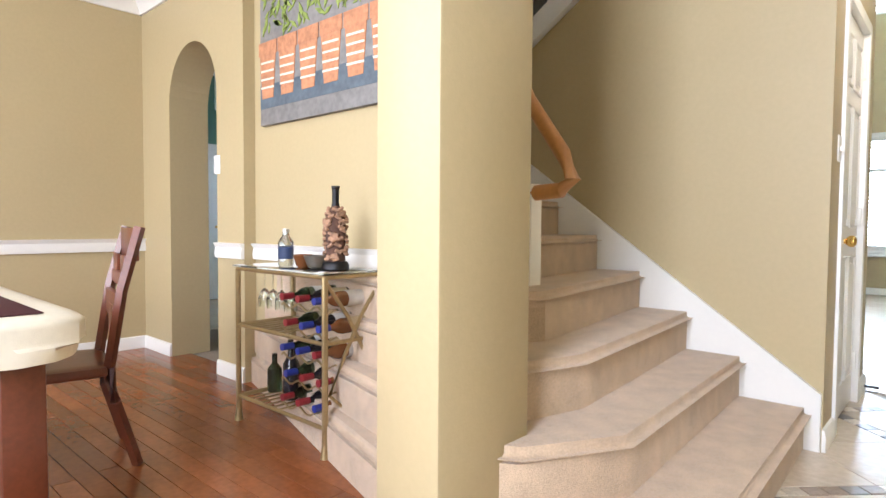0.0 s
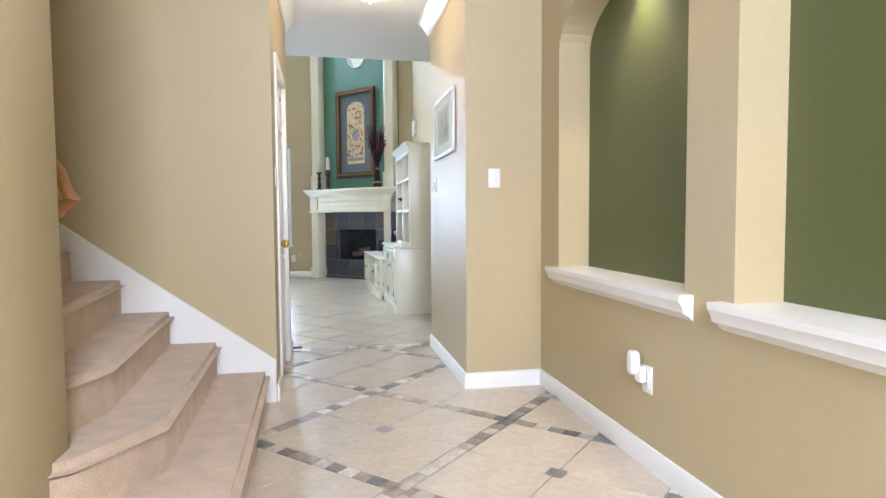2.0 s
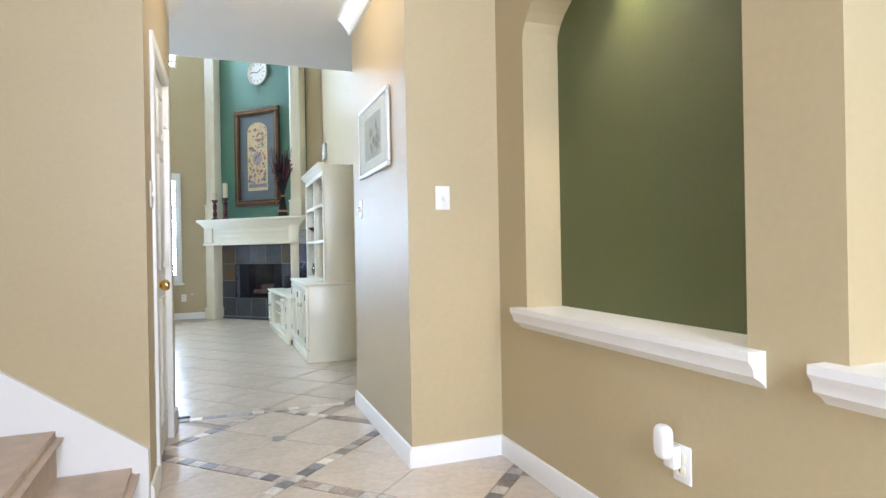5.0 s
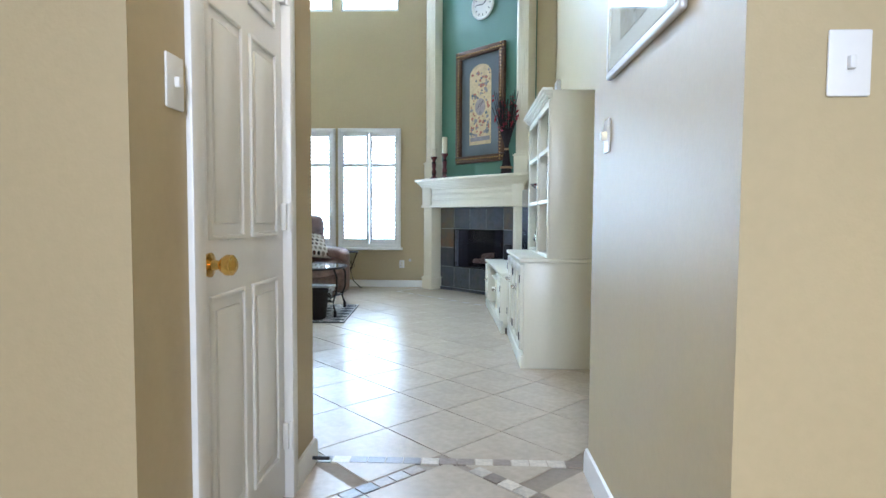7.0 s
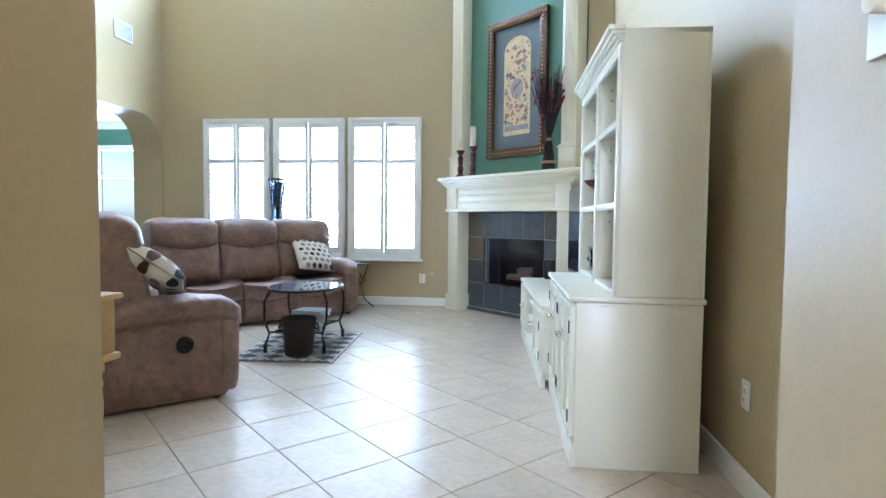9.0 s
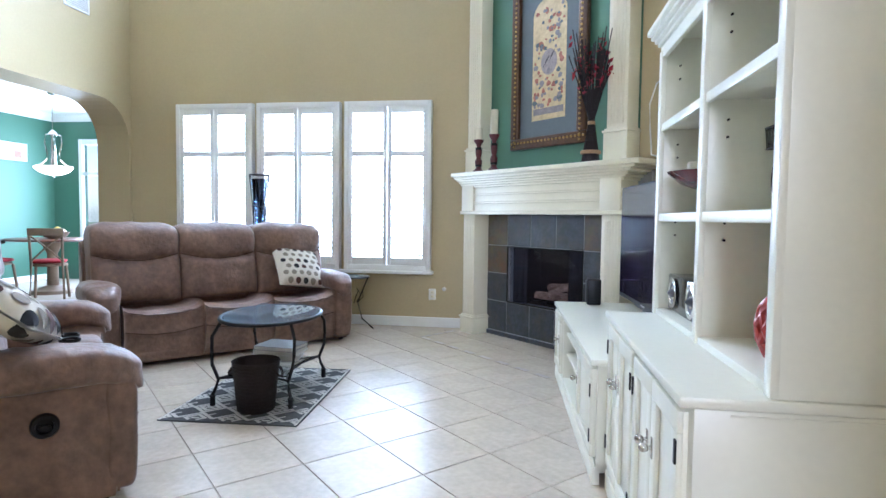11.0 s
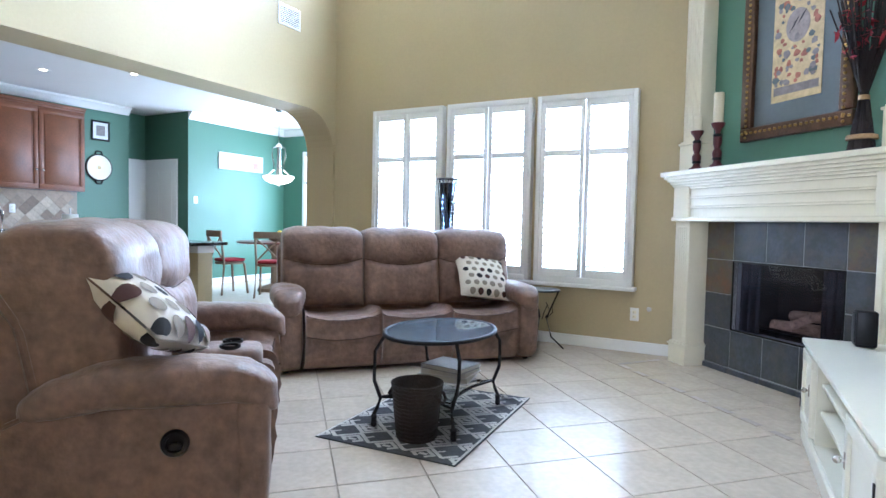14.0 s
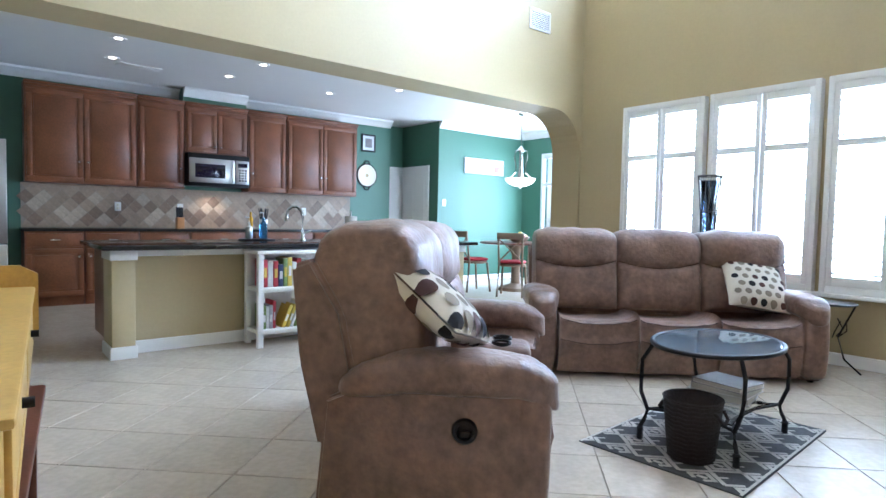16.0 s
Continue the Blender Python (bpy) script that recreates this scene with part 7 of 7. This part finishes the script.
pt = thing("paper_towel_roll", "white paper towel roll on a holder", "paper towel", (-5.2, 8.93, 0.926))
part("roll", lathe(bmesh.new(), [(0.068, 0.012), (0.07, 0.02), (0.07, 0.27), (0.02, 0.272)], 28), PAGE, pt)
part("holder", rod(lathe(bmesh.new(), [(0.08, 0), (0.08, 0.01), (0.02, 0.012)], 20), (0, 0, 0.01), (0, 0, 0.33), 0.008), STEEL, pt)

# white open shelf by the island
ws = thing("white_bookshelf", "small white open bookshelf with cookbooks", "bookshelf", (-4.76, 7.55, 0))
WSL, WSD, WSH = 0.80, 0.34, 0.87
for y in (0.0, WSL - 0.05):
    for x in (0.0, WSD - 0.05):
        part("post", boxm(x, x + 0.05, y, y + 0.05, 0, WSH - 0.03, 0.004), WHITE, ws)
part("top", boxm(-0.005, WSD + 0.015, -0.015, WSL + 0.015, WSH - 0.03, WSH, 0.005), WHITE, ws)
for z in (0.12, 0.50):
    part("shelf", boxm(0, WSD, 0.01, WSL - 0.01, z, z + 0.035, 0.004), WHITE, ws)
part("back_board", boxm(0.0, 0.012, 0.05, WSL - 0.05, 0.155, WSH - 0.03), WHITE, ws)
y = 0.07
for k in range(11):
    w = rnd.uniform(0.025, 0.05)
    hh = rnd.uniform(0.2, 0.27)
    b = new("cookbook")
    b.matrix_world = pose(-4.76 + 0.08, 7.55 + y, 0.536)
    tagged(b, "upright hardback cookbook on the white shelf", "book", "cookbooks")
    part("cover", boxm(0, 0.19, 0, w, 0, hh, 0.002), COVERS[(2, 1, 2, 5, 4, 3, 1, 2, 0, 4, 3)[k]], b)
    part("page_block", boxm(0.002, 0.186, 0.003, w - 0.003, hh, hh + 0.001), PAGE, b)
    part("spine_label", boxm(0.19, 0.1915, w * 0.2, w * 0.8, hh * 0.35, hh * 0.7), COVERS[1 if k % 2 else 3], b)
    y += w + 0.003
y = 0.07
for k in range(9):
    w = rnd.uniform(0.02, 0.035)
    hh = rnd.uniform(0.2, 0.26)
    b = new("cookbook")
    lean = 0 if k < 4 else 22
    b.matrix_world = pose(-4.76 + 0.08, 7.55 + y + (0.05 if lean else 0), 0.1555 + (0.0 if lean == 0 else 0.002), -lean)
    tagged(b, "thin paperback cookbook leaning on the white shelf" if lean else "upright paperback cookbook on the white shelf", "book", "cookbooks")
    part("cover", boxm(0, 0.19, 0, w, 0, hh, 0.002), COVERS[(4, 1, 0, 2, 3, 3, 1, 4, 3)[k]], b)
    part("spine_label", boxm(0.19, 0.1915, w * 0.2, w * 0.8, hh * 0.3, hh * 0.6), COVERS[1], b)
    y += w + (0.004 if lean == 0 else 0.012)

# green wall decorations
framed_art("small_picture", "small black framed print on green wall", 0.30, 0.32, (KW + 0.001, 11.27, 2.55), 90, BLACK, MOUNT, [("drawing", -0.07, 0.07, -0.08, 0.08, GREYINK)], face=0.03, thick=0.02)
wp = thing("wall_dial", "round cream enamel dial with dark handles on wall", "wall decoration", (KW + 0.001, 11.24, 1.96), 90)
bm = lathe(bmesh.new(), [(0.001, 0.02), (0.15, 0.022), (0.185, 0.03), (0.2, 0.02), (0.2, 0.0)], 36)
bm.transform(Matrix.Rotation(radians(90), 4, "X"))
part("dial", bm, CREAM, wp)
bm = tube(bmesh.new(), [(0.205 * math.cos(2 * math.pi * k / 32), -0.015, 0.205 * math.sin(2 * math.pi * k / 32)) for k in range(33)], 0.012, 6)
part("rim", bm, IRON, wp)
for s in (-1, 1):
    part("handle", tube(bmesh.new(), [(-0.06, -0.01, s * 0.20), (-0.04, -0.01, s * 0.26), (0.04, -0.01, s * 0.26), (0.06, -0.01, s * 0.20)], 0.01, 6), IRON, wp)
bm = lathe(bmesh.new(), [(0.001, 0.024), (0.03, 0.024), (0.03, 0.027), (0.001, 0.028)], 16)
bm.transform(Matrix.Rotation(radians(90), 4, "X"))
part("centre", bm, GOLDM, wp)
np_ = framed_art("nook_canvas", "long narrow pale beach canvas on green wall", 1.05, 0.30, (NKX + 0.001, 13.5, 2.24), 90, MOUNT, material("pale_aqua_print", (0.55, 0.68, 0.66), 0.7, vary=0.15, scale=3), [("painted_shape", 0.28, 0.42, -0.1, 0.02, material("pink_shell_ink", (0.5, 0.2, 0.14), 0.7, vary=0.3))], face=0.012, thick=0.03)
d3 = tagged(new("door_3"), "white panelled pantry door in the green passage", "door", kind="structure")
d3.matrix_world = pose(-8.15, 12.34, 0, 0, 0, 180)
part("leaf", boxm(0, 0.85, 0.0, 0.035, 0.01, 2.2, 0.003), WHITE, d3)
for x0, x1 in ((0.12, 0.38), (0.47, 0.73)):
    for z0, z1 in ((0.2, 0.9), (1.1, 2.0)):
        part("raised_panel", boxm(x0, x1, 0.034, 0.042, z0, z1, 0.006), WHITE, d3)
d4 = tagged(new("door_4"), "white panelled door at the end of the passage", "door", kind="structure")
d4.matrix_world = pose(-9.02, 11.77, 0, 0, 0, 90)
part("leaf", boxm(0, 0.55, -0.035, 0.0, 0.01, 2.2, 0.003), WHITE, d4)
for z0, z1 in ((0.2, 0.9), (1.1, 2.0)):
    part("raised_panel", boxm(0.1, 0.45, -0.042, -0.034, z0, z1, 0.006), WHITE, d4)

# nook window, table, chairs, pendant
nw5 = tagged(new("window_7"), "white shuttered nook window", "window", kind="structure")
for q in ((-7.36, -7.29, 0.5, 2.55), (-5.25, -5.15, 0.5, 2.55), (-7.29, -5.25, 2.45, 2.55), (-7.29, -5.25, 0.5, 0.6), (-6.24, -6.16, 0.6, 2.45), (-7.29, -5.25, 1.9, 1.96)):
    part("window_frame", boxm(q[0], q[1], NKY - 0.04, NKY + 0.03, q[2], q[3], 0.005), SHUT, nw5)
pane = part("pane", boxm(-7.3, -5.2, NKY + 0.06, NKY + 0.066, 0.56, 2.5), GLASS, nw5)
pane.visible_shadow = False
DRIFT = material("weathered_oak", (0.20, 0.13, 0.075), 0.6, vary=0.25, scale=8, grain=60)
REDC = material("red_seat_cushion", (0.30, 0.012, 0.02), 0.85, vary=0.15)
nt2 = thing("breakfast_table", "round dark breakfast table in the nook", "table", (-6.35, 12.85, 0))
part("tabletop", lathe(bmesh.new(), [(0.6, 0.79), (0.62, 0.80), (0.62, 0.815), (0.6, 0.825)], 40), WALNUT, nt2)
part("pedestal", lathe(bmesh.new(), [(0.3, 0), (0.28, 0.05), (0.08, 0.12), (0.07, 0.6), (0.16, 0.79)], 20), DRIFT, nt2)


def x_chair(at, turn):
    c = thing("cross_back_chair", "weathered wood cross back chair with red cushion", "chair", at, turn, "breakfast chairs")
    part("seat", lathe(bmesh.new(), [(0.21, 0.47), (0.22, 0.48), (0.22, 0.50), (0.2, 0.51)], 24), DRIFT, c)
    part("cushion", cushion(bmesh.new(), -0.21, 0.21, -0.21, 0.2, 0.51, 0.565, 3.5, 6, 0.006), REDC, c, "red tufted seat cushion")
    for x in (-0.18, 0.18):
        part("front_leg", rod(bmesh.new(), (x, -0.15, 0.48), (x * 1.15, -0.2, 0), 0.018, 8), DRIFT, c)
        part("back_leg", tube(bmesh.new(), [(x * 1.1, 0.25, 0), (x, 0.2, 0.5), (x * 1.05, 0.27, 0.96)], 0.018, 8), DRIFT, c)
    part("cross_slat", tube(bmesh.new(), [(-0.18, 0.21, 0.55), (0, 0.25, 0.74), (0.18, 0.262, 0.90)], 0.013, 6), DRIFT, c)
    part("cross_slat", tube(bmesh.new(), [(0.18, 0.215, 0.55), (0, 0.255, 0.74), (-0.18, 0.267, 0.90)], 0.013, 6), DRIFT, c)
    part("top_rail", boxm(-0.21, 0.21, 0.252, 0.285, 0.90, 1.0, 0.01), DRIFT, c)
    return c


xc = x_chair((-5.85, 12.25, 0), 215)
copy_thing(xc, pose(-6.65, 12.15, 0, 0, 0, 170))
copy_thing(xc, pose(-5.6, 13.1, 0, 0, 0, 290))
fb = thing("fruit_bowl", "wooden bowl of red and yellow fruit on table", "bowl", (-6.2, 12.75, 0.826))
part("bowl", lathe(bmesh.new(), [(0.08, 0), (0.14, 0.03), (0.19, 0.10), (0.18, 0.10), (0.12, 0.04), (0.001, 0.03)], 28), DRIFT, fb)
FR = [material("red_apple", (0.4, 0.03, 0.02), 0.3, vary=0.2), material("yellow_lemon", (0.65, 0.42, 0.03), 0.4, vary=0.1), material("green_apple", (0.3, 0.42, 0.05), 0.35, vary=0.1)]
for k in range(9):
    t = 2 * math.pi * k / 7
    r = 0.10 if k < 7 else 0.03
    bm = bmesh.new()
    bmesh.ops.create_uvsphere(bm, u_segments=14, v_segments=10, radius=0.042, matrix=Matrix.Translation((r * math.cos(t), r * math.sin(t), 0.10 if k < 7 else 0.14)))
    part("fruit", bm, FR[k % 3], fb)
pl = thing("pendant_light", "nickel pendant lamp with lit opal glass bowl", "light", (-6.3, 12.85, 0))
part("canopy", lathe(bmesh.new(), [(0.02, 2.96), (0.06, 2.975), (0.065, 3.0)], 20), CHROME, pl)
part("chain", rod(bmesh.new(), (0, 0, 2.42), (0, 0, 2.97), 0.008, 6), CHROME, pl)
part("cap", lathe(bmesh.new(), [(0.05, 2.36), (0.06, 2.38), (0.04, 2.42), (0.01, 2.45)], 16), CHROME, pl)
for k in range(3):
    t = 2 * math.pi * k / 3 + 0.3
    part("scroll_arm", tube(bmesh.new(), [(r * math.cos(t), r * math.sin(t), z) for r, z in ((0.04, 2.38), (0.11, 2.36), (0.125, 2.25), (0.09, 2.1), (0.10, 2.0), (0.2, 1.91), (0.27, 1.90))], 0.012, 8), CHROME, pl)
part("centre_column", lathe(bmesh.new(), [(0.05, 1.9), (0.035, 2.1), (0.03, 2.36)], 14), CHROME, pl)
part("glass_bowl", lathe(bmesh.new(), [(0.02, 1.765), (0.12, 1.785), (0.21, 1.83), (0.255, 1.885), (0.25, 1.9), (0.235, 1.89)], 36), OPAL, pl, "glowing opal glass bowl")
part("finial", lathe(bmesh.new(), [(0.004, 1.73), (0.016, 1.745), (0.012, 1.766)], 12), CHROME, pl)
bulb("pendant_bulb", -6.3, 12.85, 1.98, 14, 0.08)
for x, y in ((-6.38, 6.82), (-7.29, 6.92), (-6.34, 8.36), (-7.22, 8.25), (-7.21, 9.72), (-6.32, 10.34)):
    can_light(x, y, 3.0, 4)
single("ceiling_vent", boxm(-7.62, -7.44, 7.0, 7.5, 2.99, 3.0, 0.002), WHITE, "white slotted ceiling air vent", "vent")

# ---------------------------------------------------------------- floor tiles
R45 = math.sqrt(0.5)
# half diagonals of a tile, as laid
DI, DJ = (0.2961, -0.0065), (-0.0045, 0.3100)


def tile_corners(x, y, k):
    return [(x + k * p, y + k * q) for p, q in ((DI[0], DI[1]), (DJ[0], DJ[1]), (-DI[0], -DI[1]), (-DJ[0], -DJ[1]))]


bm = bmesh.new()
low = [bm.verts.new((p, q, -0.006)) for p, q in tile_corners(0, 0, 0.985)]
mid = [bm.verts.new((p, q, -0.0015)) for p, q in tile_corners(0, 0, 0.985)]
top = [bm.verts.new((p, q, 0.0)) for p, q in tile_corners(0, 0, 0.980)]
for k in range(4):
    n = (k + 1) % 4
    bm.faces.new((low[k], low[n], mid[n], mid[k]))
    bm.faces.new((mid[k], mid[n], top[n], top[k]))
bm.faces.new(top)
tile_mesh = mesh_of("floor_tile", bm, TILE)


def to_plan(i, j):
    """Centre of the tile i, j of the diagonal grid."""
    return 0.0224 + i * DI[0] + j * DJ[0], 7.3725 + i * DI[1] + j * DJ[1]


near, far = [], []
for i in range(-40, 12):
    for j in range(-12, 34):
        if (i + j) % 2 == 0:
            continue
        x, y = to_plan(i, j)
        if y < 4.87 or y > 14.9 or x < -9.0 or x > 2.1 or (x > -4.0 and y > 11.6):
            continue
        (near if x > -4.2 and y < 11.6 else far).append((x, y))
near.sort(key=lambda p: abs(p[0] + 0.3) + abs(p[1] - 7.5) * 0.6)
far += near[300:]
for x, y in near[:300]:
    o = new("floor_tile", tile_mesh)
    o.parent = floor
    o.matrix_world = pose(x, y, 0)
bm = bmesh.new()
for x, y in far:
    bm.faces.new([bm.verts.new((a, b, 0.0)) for a, b in tile_corners(x, y, 0.98)])
ft = tagged(part("far_floor_tiles", bm, TILE, floor), kind="stuff")
bm = boxm(-8.6, -4.86, 2.3, 4.96, -0.006, 0.0)
part("kitchen_floor", bm, TILE, floor)

# foyer and hall: diamonds of four tiles framed by mosaic bands
D = 1.385
CX, CY = 0.682, 2.768
BAND = 0.075
SIDE = D * R45
MOS = [material("mosaic_" + n, c, 0.35, vary=0.25, scale=14, grain=60, per_object=0.3) for n, c in (("slate", (0.19, 0.18, 0.17)), ("taupe", (0.30, 0.24, 0.19)), ("cream", (0.55, 0.50, 0.42)))]
half = (SIDE - BAND) / 4
ft_mesh = mesh_of("foyer_tile", boxm(-half + 0.0025, half - 0.0025, -half + 0.0025, half - 0.0025, -0.006, 0.0, 0.002, 1), TILE)
PITCH = SIDE / 12
mos_mesh = [mesh_of("mosaic_piece", boxm(-PITCH / 2 + 0.002, PITCH / 2 - 0.002, -BAND / 2 + 0.004, BAND / 2 - 0.004, -0.006, 0.001, 0.002, 1), m) for m in MOS]
dot_mesh = mesh_of("dot_tile", boxm(-0.042, 0.042, -0.042, 0.042, -0.004, 0.0015, 0.002, 1), MOS[0])
rr = random.Random(11)
mosaic = []


def inside(x, y):
    return -0.62 < x < 2.0 and -2.6 < y < 4.72 and not (x > 1.5 and y > 3.5) and not (x < -0.1 and y > 3.5)


for i in range(-6, 7):
    for j in range(-6, 7):
        if (i + j) % 2:
            continue
        cx, cy = CX + i * D / 2, CY + j * D / 2
        if not (-1.3 < cx < 2.6 and -3.2 < cy < 5.4):
            continue
        for du in (-1, 1):
            for dw in (-1, 1):
                u, w = du * half, dw * half
                x, y = cx + (u - w) * R45, cy + (u + w) * R45
                if inside(x, y):
                    o = new("foyer_tile", ft_mesh)
                    o.parent = floor
                    o.matrix_world = pose(x, y, 0, 0, 0, 45)
        if inside(cx, cy):
            o = new("dot_tile", dot_mesh)
            o.parent = floor
            o.matrix_world = pose(cx, cy, 0, 0, 0, 45)
        for axis in (0, 1):
            for k in range(12):
                a = -SIDE / 2 + (k + 0.5) * PITCH
                u, w = (a, -SIDE / 2) if axis == 0 else (-SIDE / 2, a)
                x, y = cx + (u - w) * R45, cy + (u + w) * R45
                if inside(x, y) and (k < 11 or axis == 0):
                    mosaic.append((x, y, 45 if axis == 0 else 135))
n = 15
for k in range(n):
    x = HALL_L + (HALL_R - HALL_L) * (k + 0.5) / n
    mosaic.append((x, 4.80, 0))
# accent strip in front of the hearth
for k in range(8):
    f = (k + 0.3) / 7.4
    mosaic.append((-0.263 + (0.918 + 0.263) * f, 10.766 + (9.515 - 10.766) * f, -46.6))
for k in range(3):
    f = (k + 0.3) / 3
    mosaic.append((-0.263 + 0.29 * f, 10.80 + 0.40 * f, 54))
mosaic.sort(key=lambda p: abs(p[1] - 3.3))
extra = []
for idx, (x, y, a) in enumerate(mosaic):
    strip = y > 9
    pick = 1 if strip else rr.choice((0, 1, 1, 2, 2))
    if idx < 290 or strip:
        o = new("mosaic_piece", mos_mesh[pick])
        o.parent = floor
        o.matrix_world = pose(x, y, 0.001 if strip else 0, 0, 0, a)
        if strip:
            o.scale = (1.85, 0.8, 1)
    else:
        extra.append((x, y, a))
bm = bmesh.new()
for x, y, a in extra:
    c, s = math.cos(radians(a)), math.sin(radians(a))
    bm.faces.new([bm.verts.new((x + c * p - s * q, y + s * p + c * q, 0.0005)) for p, q in ((-0.038, -0.04), (0.038, -0.04), (0.038, 0.04), (-0.038, 0.04))])
tagged(part("outer_mosaic", bm, MOS[1], floor), kind="stuff")
